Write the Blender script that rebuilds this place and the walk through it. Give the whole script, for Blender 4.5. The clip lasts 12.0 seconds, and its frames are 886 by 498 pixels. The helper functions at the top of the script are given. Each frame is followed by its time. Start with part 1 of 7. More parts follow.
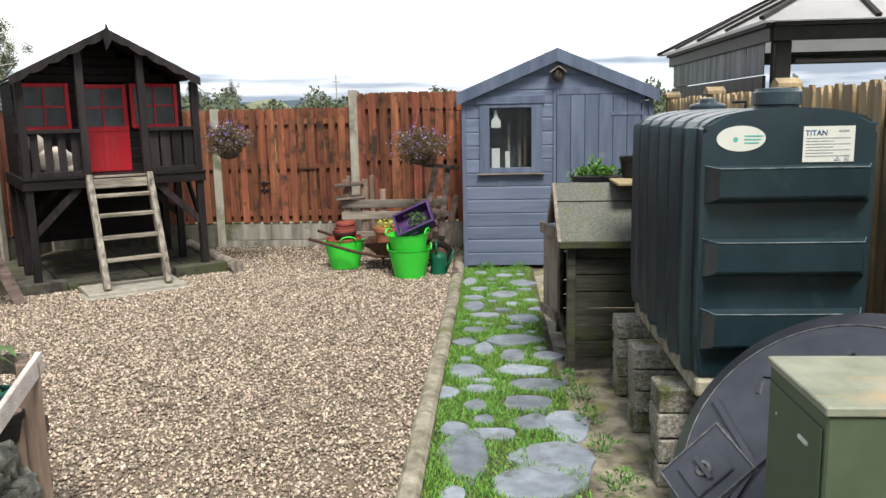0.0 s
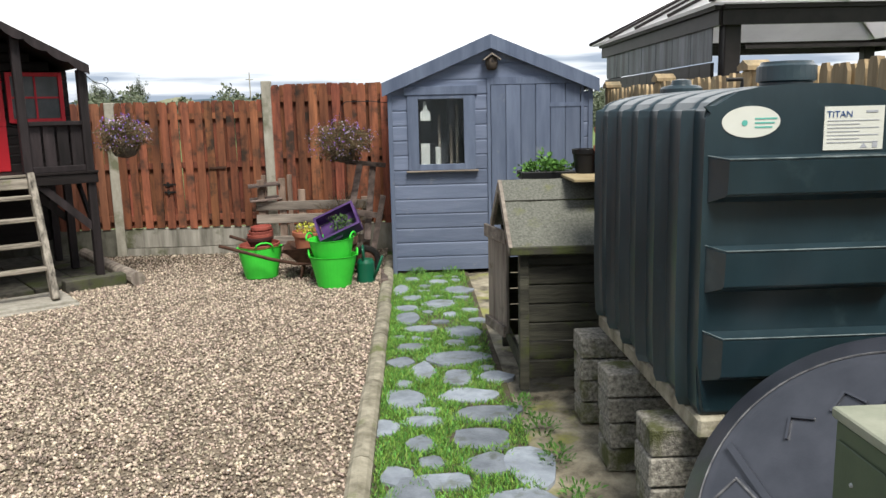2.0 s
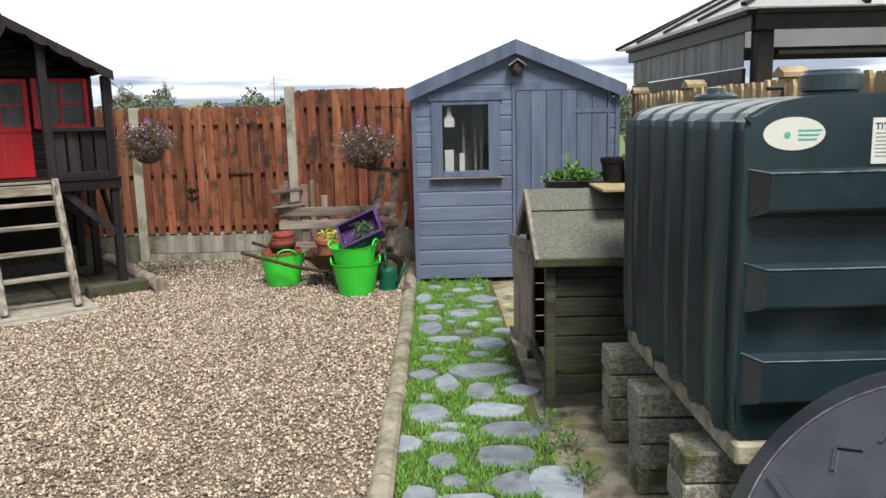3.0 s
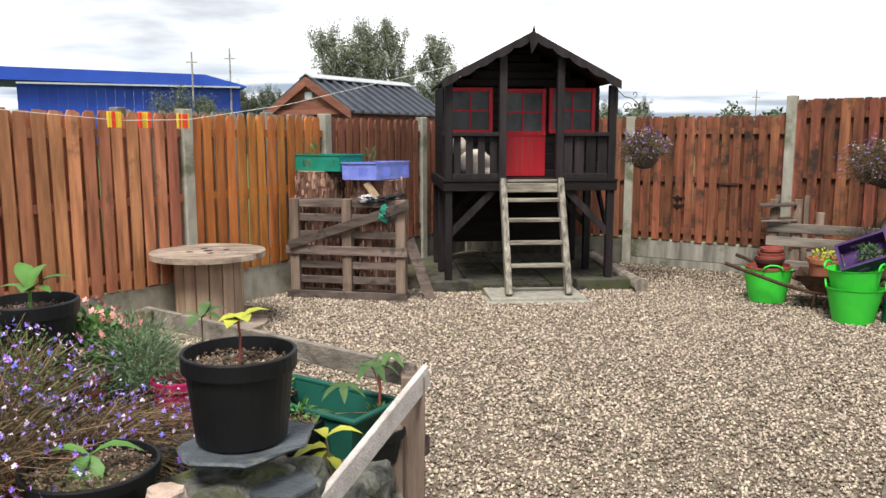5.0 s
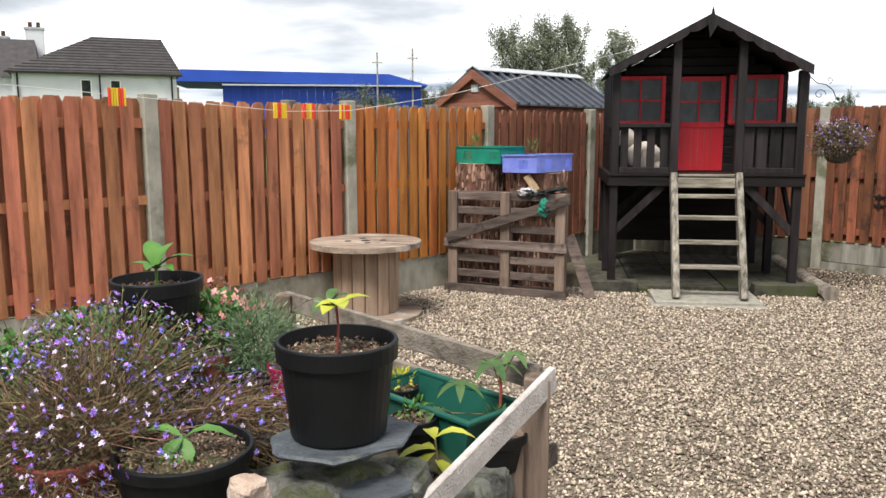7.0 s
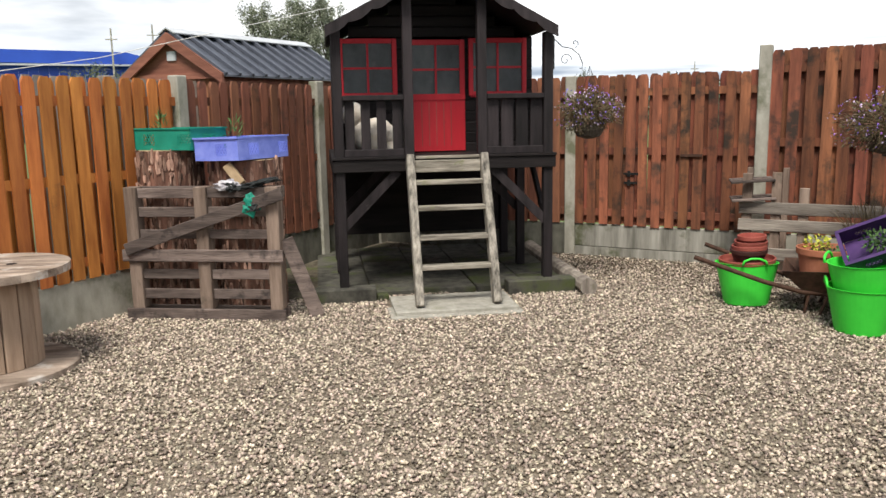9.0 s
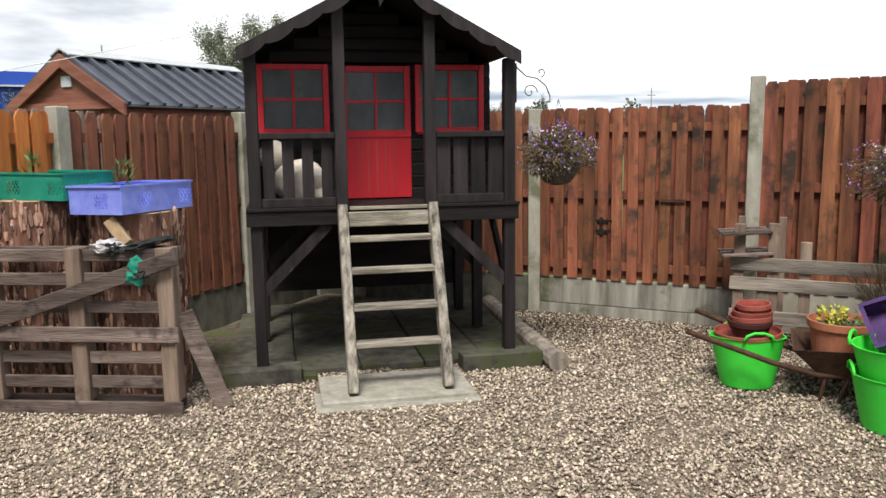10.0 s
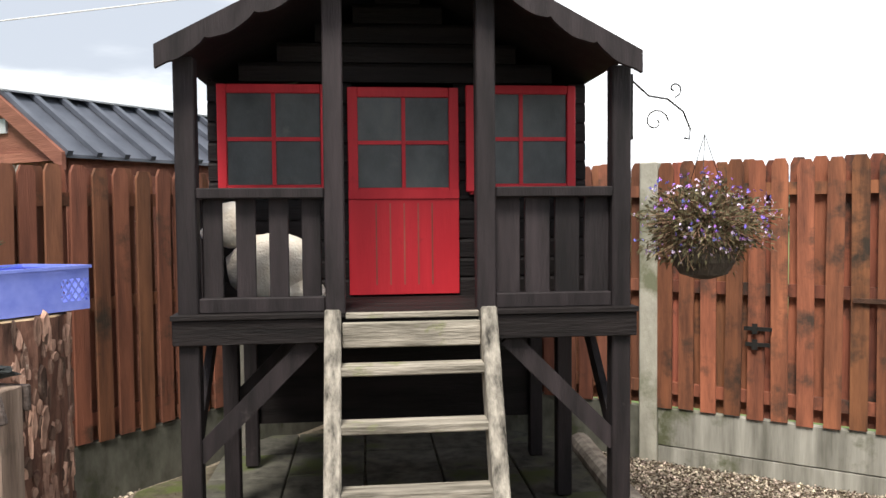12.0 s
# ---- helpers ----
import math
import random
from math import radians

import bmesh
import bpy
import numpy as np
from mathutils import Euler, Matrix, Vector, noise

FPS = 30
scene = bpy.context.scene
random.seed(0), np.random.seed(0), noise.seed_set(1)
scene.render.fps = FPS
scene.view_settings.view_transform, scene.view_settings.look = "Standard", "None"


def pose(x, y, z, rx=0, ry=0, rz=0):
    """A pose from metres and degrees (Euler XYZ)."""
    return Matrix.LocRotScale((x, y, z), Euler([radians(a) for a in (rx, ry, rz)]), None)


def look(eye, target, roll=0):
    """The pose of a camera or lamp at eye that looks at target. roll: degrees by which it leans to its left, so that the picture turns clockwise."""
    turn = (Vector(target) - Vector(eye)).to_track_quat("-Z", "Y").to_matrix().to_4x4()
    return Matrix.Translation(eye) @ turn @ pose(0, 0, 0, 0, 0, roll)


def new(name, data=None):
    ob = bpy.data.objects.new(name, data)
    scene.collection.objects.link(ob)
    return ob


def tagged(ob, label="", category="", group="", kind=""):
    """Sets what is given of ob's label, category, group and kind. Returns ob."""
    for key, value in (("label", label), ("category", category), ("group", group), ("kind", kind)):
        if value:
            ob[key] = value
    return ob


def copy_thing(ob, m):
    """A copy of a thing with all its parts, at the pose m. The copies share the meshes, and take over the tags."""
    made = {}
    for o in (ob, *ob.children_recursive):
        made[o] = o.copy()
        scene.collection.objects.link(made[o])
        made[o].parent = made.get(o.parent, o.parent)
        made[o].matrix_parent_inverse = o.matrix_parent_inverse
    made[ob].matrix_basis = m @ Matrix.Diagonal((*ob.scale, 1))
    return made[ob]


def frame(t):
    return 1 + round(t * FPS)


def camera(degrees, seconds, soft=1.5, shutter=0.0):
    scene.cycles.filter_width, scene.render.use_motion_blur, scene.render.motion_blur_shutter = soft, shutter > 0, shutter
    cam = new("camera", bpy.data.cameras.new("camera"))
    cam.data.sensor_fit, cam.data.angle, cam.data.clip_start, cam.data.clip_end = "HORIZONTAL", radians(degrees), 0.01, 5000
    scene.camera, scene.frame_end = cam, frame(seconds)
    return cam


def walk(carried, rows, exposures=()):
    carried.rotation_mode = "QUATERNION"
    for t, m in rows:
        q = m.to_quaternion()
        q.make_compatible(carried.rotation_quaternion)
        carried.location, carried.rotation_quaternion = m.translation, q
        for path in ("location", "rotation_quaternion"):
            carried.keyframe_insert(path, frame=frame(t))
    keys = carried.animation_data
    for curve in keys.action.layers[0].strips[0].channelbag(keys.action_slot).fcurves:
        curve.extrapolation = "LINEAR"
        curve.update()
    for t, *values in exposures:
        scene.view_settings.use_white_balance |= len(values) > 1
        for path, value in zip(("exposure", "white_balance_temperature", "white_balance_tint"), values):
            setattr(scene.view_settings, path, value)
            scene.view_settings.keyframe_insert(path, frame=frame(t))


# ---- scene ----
cam = camera(58.8, 12.0)

PATH = [
    (0, (0.515, -0.477, 1.698), (1.601, 1.169, 1.362), -1.2),
    (0.5, (0.548, -0.372, 1.687), (1.668, 1.251, 1.349), -1.3),
    (1, (0.652, -0.232, 1.659), (1.82, 1.355, 1.318), -1.4),
    (1.5, (0.778, -0.054, 1.643), (1.993, 1.497, 1.3), -1.4),
    (2, (0.854, 0.163, 1.636), (2.102, 1.687, 1.292), -1.4),
    (2.5, (0.935, 0.236, 1.667), (2.2, 1.747, 1.328), -1.4),
    (4.5, (0.721, 0.266, 1.602), (1.198, 2.186, 1.31), -0.4),
    (5, (0.663, 0.258, 1.599), (0.828, 2.23, 1.314), -0.0),
    (5.5, (0.638, 0.251, 1.598), (0.564, 2.229, 1.316), 0.1),
    (6, (0.653, 0.267, 1.594), (0.434, 2.235, 1.311), 0.2),
    (6.5, (0.719, 0.35, 1.569), (0.438, 2.31, 1.283), 0.1),
    (7, (0.818, 0.477, 1.539), (0.541, 2.436, 1.249), -0.1),
    (7.5, (0.962, 0.665, 1.448), (0.801, 2.637, 1.155), -0.5),
    (9.5, (1.365, 2.55, 1.544), (1.744, 4.483, 1.196), -0.8),
    (10, (1.541, 3.093, 1.604), (1.943, 5.032, 1.319), -0.7),
    (10.5, (1.674, 3.694, 1.601), (2.022, 5.655, 1.421), -0.6),
    (11, (1.81, 4.246, 1.562), (2.024, 6.231, 1.452), -0.7),
    (11.5, (1.959, 4.769, 1.55), (2.097, 6.762, 1.456), -0.6),
    (12, (2.058, 5.195, 1.533), (2.257, 7.183, 1.442), -0.5),
]
walk(cam, [(t, look(eye, target, roll)) for t, eye, target, roll in PATH],
     exposures=((0, 1.33), (4.5, 1.26), (7.5, 1.26), (9.5, 1.25), (11, 1.18), (12, 1.62)))

# ---------- helpers of this scene ----------
GA = radians(-37.2)  # the garden's own axes: u runs away along the fences, v to the right
CU, SU = math.cos(-GA), math.sin(-GA)


def G(u, v, z=0.0):
    return Vector((u * SU + v * CU, u * CU - v * SU, z))


def GM(u, v, z=0.0, turn=0.0):
    """Pose in the garden frame: local x is v, local y is u."""
    return Matrix.Translation(G(u, v, z)) @ Matrix.Rotation(GA + radians(turn), 4, "Z")


def box(bm, x0, x1, y0, y1, z0, z1, m=None, bev=0.0):
    vs = [bm.verts.new(p) for p in ((x0, y0, z0), (x1, y0, z0), (x1, y1, z0), (x0, y1, z0),
                                    (x0, y0, z1), (x1, y0, z1), (x1, y1, z1), (x0, y1, z1))]
    fs = [bm.faces.new([vs[i] for i in q]) for q in
          ((0, 3, 2, 1), (4, 5, 6, 7), (0, 1, 5, 4), (1, 2, 6, 5), (2, 3, 7, 6), (3, 0, 4, 7))]
    if m is not None:
        for v in vs:
            v.co = m @ v.co
    if bev:
        es = {e for f in fs for e in f.edges}
        bmesh.ops.bevel(bm, geom=list(es), offset=bev, segments=1, affect="EDGES")
    return bm


def beam(bm, a, b, w, t, up=(0, 0, 1), bev=0.0):
    """A board from a to b, w wide across, t thick towards up."""
    a, b = Vector(a), Vector(b)
    d = b - a
    z = d.normalized()
    x = Vector(up).cross(z)
    if x.length < 1e-4:
        x = Vector((1, 0, 0)).cross(z)
    x.normalize()
    y = z.cross(x)
    m = Matrix((x, y, z)).transposed().to_4x4()
    m.translation = a
    return box(bm, -w / 2, w / 2, -t / 2, t / 2, 0, d.length, m, bev)


def lathe(bm, prof, n=24, m=None, cap=True, wob=0.0, seed=0):
    """Turns a profile of (radius, z) round z."""
    rings = []
    for k, (r, z) in enumerate(prof):
        ring = []
        for i in range(n):
            a = 2 * math.pi * i / n
            rr = r * (1 + wob * noise.noise(Vector((math.cos(a) * 2, math.sin(a) * 2, z * 3 + seed))))
            p = Vector((rr * math.cos(a), rr * math.sin(a), z))
            ring.append(bm.verts.new(m @ p if m else p))
        rings.append(ring)
    for a, b in zip(rings, rings[1:]):
        for i in range(n):
            bm.faces.new((a[i], a[(i + 1) % n], b[(i + 1) % n], b[i]))
    if cap:
        bm.faces.new(rings[0][::-1])
        bm.faces.new(rings[-1])
    return bm


def prism(bm, pts, y0, y1, m=None):
    """A plate: outline (x, z) from y0 to y1."""
    a = [bm.verts.new((m @ Vector((x, y0, z))) if m else (x, y0, z)) for x, z in pts]
    b = [bm.verts.new((m @ Vector((x, y1, z))) if m else (x, y1, z)) for x, z in pts]
    n = len(pts)
    bm.faces.new(a)
    bm.faces.new(b[::-1])
    for i in range(n):
        bm.faces.new((a[(i + 1) % n], a[i], b[i], b[(i + 1) % n]))
    return bm


def tube(bm, pts, r, n=8, r1=None):
    pts = [Vector(p) for p in pts]
    rings = []
    for k, p in enumerate(pts):
        d = (pts[min(k + 1, len(pts) - 1)] - pts[max(k - 1, 0)]).normalized()
        x = d.cross(Vector((0.31, 0.2, 0.93))).normalized()
        y = d.cross(x)
        rr = r if r1 is None else r + (r1 - r) * k / (len(pts) - 1)
        rings.append([bm.verts.new(p + rr * (math.cos(2 * math.pi * i / n) * x + math.sin(2 * math.pi * i / n) * y)) for i in range(n)])
    for a, b in zip(rings, rings[1:]):
        for i in range(n):
            bm.faces.new((a[i], a[(i + 1) % n], b[(i + 1) % n], b[i]))
    bm.faces.new(rings[0][::-1])
    bm.faces.new(rings[-1])
    return bm


def rough(bm, amp, freq=6, seed=0.0):
    for v in bm.verts:
        v.co += amp * Vector(noise.noise_vector(v.co * freq + Vector((seed, seed * 2, seed))))
    return bm


def part(name, bm, material, parent=None, label="", smooth=False, kind=""):
    me = bpy.data.meshes.new(name)
    bmesh.ops.recalc_face_normals(bm, faces=bm.faces)
    bm.to_mesh(me)
    bm.free()
    for x in (material if isinstance(material, (list, tuple)) else (material,)):
        me.materials.append(x)
    if smooth:
        me.shade_smooth()
    ob = new(name, me)
    ob.parent = parent
    return tagged(ob, label=label, kind=kind)


def thing(name, m, label, category, group="", kind=""):
    ob = new(name)
    ob.matrix_world = m
    return tagged(ob, label, category, group, kind)


def raw(name, verts, faces, material, parent=None, label="", kind="stuff"):
    me = bpy.data.meshes.new(name)
    me.from_pydata(verts, [], faces)
    me.materials.append(material)
    me.update()
    ob = new(name, me)
    ob.parent = parent
    return tagged(ob, label=label, kind=kind)


def clone(ob, parent, m):
    """A piece on the same mesh."""
    o = new(ob.name.split(".")[0], ob.data)
    o.parent = parent
    o.matrix_basis = m
    return o


B = bmesh.new
T = Matrix.Translation
rng = random.Random(7)


# ---------- world and light ----------
SUN_EL, SUN_AZ = 58, 200
world = bpy.data.worlds.new("sky")
scene.world = world
world.use_nodes = True
wt = world.node_tree
wt.nodes.clear()
wn = wt.nodes.new


def wlink(a, b):
    wt.links.new(a, b)


wout, wbg, sky = wn("ShaderNodeOutputWorld"), wn("ShaderNodeBackground"), wn("ShaderNodeTexSky")
sky.sky_type, sky.sun_disc = "NISHITA", False
sky.sun_elevation, sky.sun_rotation = radians(SUN_EL), radians(SUN_AZ)
sky.air_density, sky.dust_density = 1.0, 2.0
tc, sep, mp, cl1, cl2 = wn("ShaderNodeTexCoord"), wn("ShaderNodeSeparateXYZ"), wn("ShaderNodeMapping"), wn("ShaderNodeTexNoise"), wn("ShaderNodeTexNoise")
wlink(tc.outputs["Generated"], sep.inputs[0])
wlink(tc.outputs["Generated"], mp.inputs[0])
mp.inputs["Scale"].default_value = (1.0, 1.0, 4.5)
mp.inputs["Location"].default_value = (0.35, 0.1, 0.2)
cl1.inputs["Scale"].default_value, cl1.inputs["Detail"].default_value, cl1.inputs["Roughness"].default_value = 1.7, 7, 0.5
wlink(mp.outputs[0], cl1.inputs[0])
ramp = wn("ShaderNodeValToRGB")
ramp.color_ramp.interpolation = "EASE"
ramp.color_ramp.elements[0].position, ramp.color_ramp.elements[0].color = 0.33, (0.23, 0.245, 0.27, 1)
ramp.color_ramp.elements[1].position, ramp.color_ramp.elements[1].color = 0.58, (0.97, 0.965, 0.95, 1)
side, tot = wn("ShaderNodeMath"), wn("ShaderNodeMath")
side.operation, tot.operation = "MULTIPLY", "ADD"
side.inputs[1].default_value = 0.41
wlink(sep.outputs[0], side.inputs[0])
wlink(side.outputs[0], tot.inputs[0])
wlink(cl1.outputs[0], tot.inputs[1])
high, tot2 = wn("ShaderNodeMath"), wn("ShaderNodeMath")
high.operation, tot2.operation = "MULTIPLY_ADD", "ADD"
high.inputs[1].default_value, high.inputs[2].default_value = -0.80, 0.100
wlink(sep.outputs[2], high.inputs[0])
wlink(high.outputs[0], tot2.inputs[0])
wlink(tot.outputs[0], tot2.inputs[1])
wlink(tot2.outputs[0], ramp.inputs[0])
# low bluish bank of cloud near the horizon
hz = wn("ShaderNodeMapRange")
hz.inputs[1].default_value, hz.inputs[2].default_value, hz.inputs[3].default_value, hz.inputs[4].default_value = 0.062, 0.112, 1.0, 0.0
cl2.inputs["Scale"].default_value, cl2.inputs["Detail"].default_value = 4.0, 4
mp2 = wn("ShaderNodeMapping")
mp2.inputs["Scale"].default_value = (1, 1, 12)
wlink(tc.outputs["Generated"], mp2.inputs[0])
wlink(mp2.outputs[0], cl2.inputs[0])
wlink(sep.outputs[2], hz.inputs[0])
bank = wn("ShaderNodeMath")
bank.operation = "MULTIPLY"
r2 = wn("ShaderNodeMapRange")
r2.inputs[1].default_value, r2.inputs[2].default_value, r2.inputs[3].default_value, r2.inputs[4].default_value = 0.38, 0.60, 0.45, 1.0
wlink(cl2.outputs[0], r2.inputs[0])
wlink(hz.outputs[0], bank.inputs[0])
wlink(r2.outputs[0], bank.inputs[1])
mixb = wn("ShaderNodeMix")
mixb.data_type = "RGBA"
wlink(bank.outputs[0], mixb.inputs[0])
wlink(ramp.outputs[0], mixb.inputs[6])
mixb.inputs[7].default_value = (0.18, 0.215, 0.27, 1)
skm, mixs = wn("ShaderNodeVectorMath"), wn("ShaderNodeMix")
skm.operation = "SCALE"
skm.inputs[3].default_value = 0.10
wlink(sky.outputs[0], skm.inputs[0])
mixs.data_type = "RGBA"
mixs.inputs[0].default_value = 0.93
wlink(skm.outputs[0], mixs.inputs[6])
wlink(mixb.outputs[2], mixs.inputs[7])
wlink(mixs.outputs[2], wbg.inputs[0])
wbg.inputs[1].default_value = 1.0
wlink(wbg.outputs[0], wout.inputs[0])

sun = new("sun", bpy.data.lights.new("sun", "SUN"))
sun.data.energy, sun.data.angle, sun.data.color = 2.1, radians(20), (1.0, 0.945, 0.86)
sun_az = radians(SUN_AZ)
sun.matrix_world = look((math.sin(sun_az) * 10, math.cos(sun_az) * 10, 10 * math.tan(radians(SUN_EL))), (0, 0, 0))


# ---------- materials ----------
def mat(name, c1, c2, rough_=0.8, scale=20, stretch=(1, 1, 1), bump=0.3, var=0.12, stain=None, stain_scale=3, stain_at=0.55,
        island=False, metal=0.0, spec=0.3, grain=120, hue=0.0, gens=False):
    m = bpy.data.materials.new(name)
    m.use_nodes = True
    nt = m.node_tree
    bs = nt.nodes["Principled BSDF"]
    N, L = nt.nodes.new, nt.links.new
    tcn, mpn, add = N("ShaderNodeTexCoord"), N("ShaderNodeMapping"), N("ShaderNodeVectorMath")
    rnd = N("ShaderNodeNewGeometry") if island else N("ShaderNodeObjectInfo")
    rout = rnd.outputs["Random Per Island"] if island else rnd.outputs["Random"]
    mul = N("ShaderNodeMath")
    mul.operation, mul.inputs[1].default_value = "MULTIPLY", 17.3
    L(rout, mul.inputs[0])
    L(tcn.outputs["Object"], add.inputs[0])
    L(mul.outputs[0], add.inputs[1])
    L(add.outputs[0], mpn.inputs[0])
    mpn.inputs["Scale"].default_value = stretch
    n1, rp = N("ShaderNodeTexNoise"), N("ShaderNodeValToRGB")
    n1.inputs["Scale"].default_value, n1.inputs["Detail"].default_value, n1.inputs["Roughness"].default_value = scale, 6, 0.62
    L(mpn.outputs[0], n1.inputs[0])
    L(n1.outputs[0], rp.inputs[0])
    rp.color_ramp.elements[0].position, rp.color_ramp.elements[0].color = 0.32, (*c1, 1)
    rp.color_ramp.elements[1].position, rp.color_ramp.elements[1].color = 0.68, (*c2, 1)
    col = rp.outputs[0]
    if stain:
        n2, r2_, mx = N("ShaderNodeTexNoise"), N("ShaderNodeMapRange"), N("ShaderNodeMix")
        mx.data_type = "RGBA"
        n2.inputs["Scale"].default_value, n2.inputs["Detail"].default_value, n2.inputs["Roughness"].default_value = stain_scale, 7, 0.65
        L(add.outputs[0], n2.inputs[0])
        L(n2.outputs[0], r2_.inputs[0])
        r2_.inputs[1].default_value, r2_.inputs[2].default_value = stain_at, stain_at + 0.12
        L(r2_.outputs[0], mx.inputs[0])
        L(col, mx.inputs[6])
        mx.inputs[7].default_value = (*stain, 1)
        col = mx.outputs[2]
    hs, mr = N("ShaderNodeHueSaturation"), N("ShaderNodeMapRange")
    L(rout, mr.inputs[0])
    mr.inputs[3].default_value, mr.inputs[4].default_value = 1 - var, 1 + var
    L(mr.outputs[0], hs.inputs["Value"])
    if hue:
        mh, fr = N("ShaderNodeMapRange"), N("ShaderNodeMath")
        fr.operation = "FRACT"
        L(mul.outputs[0], fr.inputs[0])
        L(fr.outputs[0], mh.inputs[0])
        mh.inputs[3].default_value, mh.inputs[4].default_value = 0.5 - hue, 0.5 + hue
        L(mh.outputs[0], hs.inputs["Hue"])
    L(col, hs.inputs["Color"])
    L(hs.outputs[0], bs.inputs["Base Color"])
    bs.inputs["Roughness"].default_value = rough_
    bs.inputs["Metallic"].default_value = metal
    bs.inputs["Specular IOR Level"].default_value = spec
    if bump:
        n3, bp = N("ShaderNodeTexNoise"), N("ShaderNodeBump")
        n3.inputs["Scale"].default_value, n3.inputs["Detail"].default_value = grain, 4
        L(mpn.outputs[0], n3.inputs[0])
        bp.inputs["Strength"].default_value, bp.inputs["Distance"].default_value = bump, 0.01
        ad = N("ShaderNodeMath")
        ad.operation = "ADD"
        L(n1.outputs[0], ad.inputs[0])
        L(n3.outputs[0], ad.inputs[1])
        L(ad.outputs[0], bp.inputs["Height"])
        L(bp.outputs[0], bs.inputs["Normal"])
    return m


VG = (1, 1, 0.12)   # grain runs upright
HG = (0.12, 1, 1)   # grain runs across
m_fence = mat("fence_stain", (0.225, 0.088, 0.046), (0.54, 0.215, 0.112), 0.75, 14, VG, 0.35, 0.30, (0.13, 0.065, 0.04), 2.5, 0.60, hue=0.012)
m_fence_far = mat("fence_stain_faded", (0.095, 0.036, 0.022), (0.30, 0.105, 0.055), 0.8, 14, VG, 0.4, 0.4, (0.045, 0.03, 0.022), 2.8, 0.52, hue=0.012)
m_concrete_dk = mat("mossy_concrete", (0.07, 0.07, 0.055), (0.17, 0.165, 0.135), 0.95, 9, (1, 1, 0.5), 0.3, 0.08, (0.06, 0.07, 0.03), 3, 0.54)
m_concrete_md = mat("streaked_concrete", (0.12, 0.115, 0.095), (0.42, 0.405, 0.355), 0.92, 9, (1, 1, 0.09), 0.3, 0.08, (0.10, 0.105, 0.06), 2.6, 0.52, grain=90)
m_fence_or = mat("fence_stain_orange", (0.27, 0.085, 0.020), (0.50, 0.19, 0.045), 0.75, 14, VG, 0.35, 0.2, (0.15, 0.07, 0.03), 2.5, 0.66, hue=0.01)
m_fence_dk = mat("fence_stain_brown", (0.115, 0.047, 0.030), (0.257, 0.101, 0.057), 0.8, 14, VG, 0.35, 0.25, (0.05, 0.035, 0.025), 2.5, 0.55, hue=0.01)
m_fence_pale = mat("fence_pale_wood", (0.27, 0.195, 0.11), (0.50, 0.39, 0.235), 0.8, 14, VG, 0.35, 0.25, (0.20, 0.18, 0.12), 3, 0.55)
m_concrete = mat("cast_concrete", (0.26, 0.25, 0.205), (0.42, 0.40, 0.34), 0.9, 9, (1, 1, 0.5), 0.3, 0.08, (0.15, 0.155, 0.10), 2.2, 0.52, grain=90)
m_block = mat("concrete_block", (0.10, 0.095, 0.085), (0.46, 0.44, 0.385), 0.95, 60, (1, 1, 1), 0.9, 0.18, (0.10, 0.11, 0.045), 4, 0.52, grain=150)
m_black = mat("black_brown_paint", (0.009, 0.0075, 0.0080), (0.031, 0.0240, 0.0260), 0.65, 14, VG, 0.4, 0.25, (0.055, 0.047, 0.045), 6, 0.66, spec=0.25)
m_lobstem = mat("thin_plant_stems", (0.085, 0.060, 0.032), (0.29, 0.185, 0.115), 0.8, 8, (1, 1, 1), 0.0, 0.5, island=True, hue=0.04)
m_blackh = mat("black_brown_boards", (0.006, 0.005, 0.005), (0.018, 0.014, 0.014), 0.65, 14, HG, 0.4, 0.15, (0.04, 0.035, 0.032), 6, 0.70, spec=0.2)
m_red = mat("red_paint", (0.44, 0.014, 0.026), (0.56, 0.026, 0.038), 0.5, 8, VG, 0.15, 0.05, (0.30, 0.014, 0.02), 5, 0.62)
m_blue = mat("blue_grey_paint", (0.105, 0.135, 0.205), (0.165, 0.20, 0.285), 0.7, 10, HG, 0.35, 0.10, (0.24, 0.26, 0.29), 5, 0.62)
m_bluev = mat("blue_grey_upright", (0.08, 0.105, 0.165), (0.135, 0.17, 0.245), 0.7, 10, VG, 0.35, 0.10, (0.20, 0.22, 0.25), 5, 0.64)
m_grey = mat("weathered_wood", (0.12, 0.10, 0.085), (0.34, 0.30, 0.255), 0.85, 16, HG, 0.6, 0.18, (0.12, 0.11, 0.075), 5, 0.6)
m_greyv = mat("weathered_upright", (0.12, 0.10, 0.085), (0.34, 0.30, 0.255), 0.85, 16, VG, 0.6, 0.18, (0.12, 0.11, 0.075), 5, 0.6)
m_pallet = mat("pallet_wood", (0.045, 0.033, 0.029), (0.205, 0.16, 0.14), 0.85, 14, HG, 0.7, 0.4, (0.04, 0.032, 0.03), 5, 0.55)
m_palletv = mat("pallet_upright", (0.12, 0.085, 0.065), (0.32, 0.24, 0.19), 0.85, 14, VG, 0.6, 0.25, (0.10, 0.08, 0.06), 5, 0.6)
m_step = mat("bleached_step_wood", (0.09, 0.08, 0.062), (0.43, 0.39, 0.325), 0.85, 24, HG, 0.6, 0.15, (0.18, 0.19, 0.09), 7, 0.6)
m_stepv = mat("bleached_stringer", (0.035, 0.032, 0.027), (0.46, 0.42, 0.355), 0.85, 26, VG, 0.6, 0.15, (0.16, 0.16, 0.08), 7, 0.62)
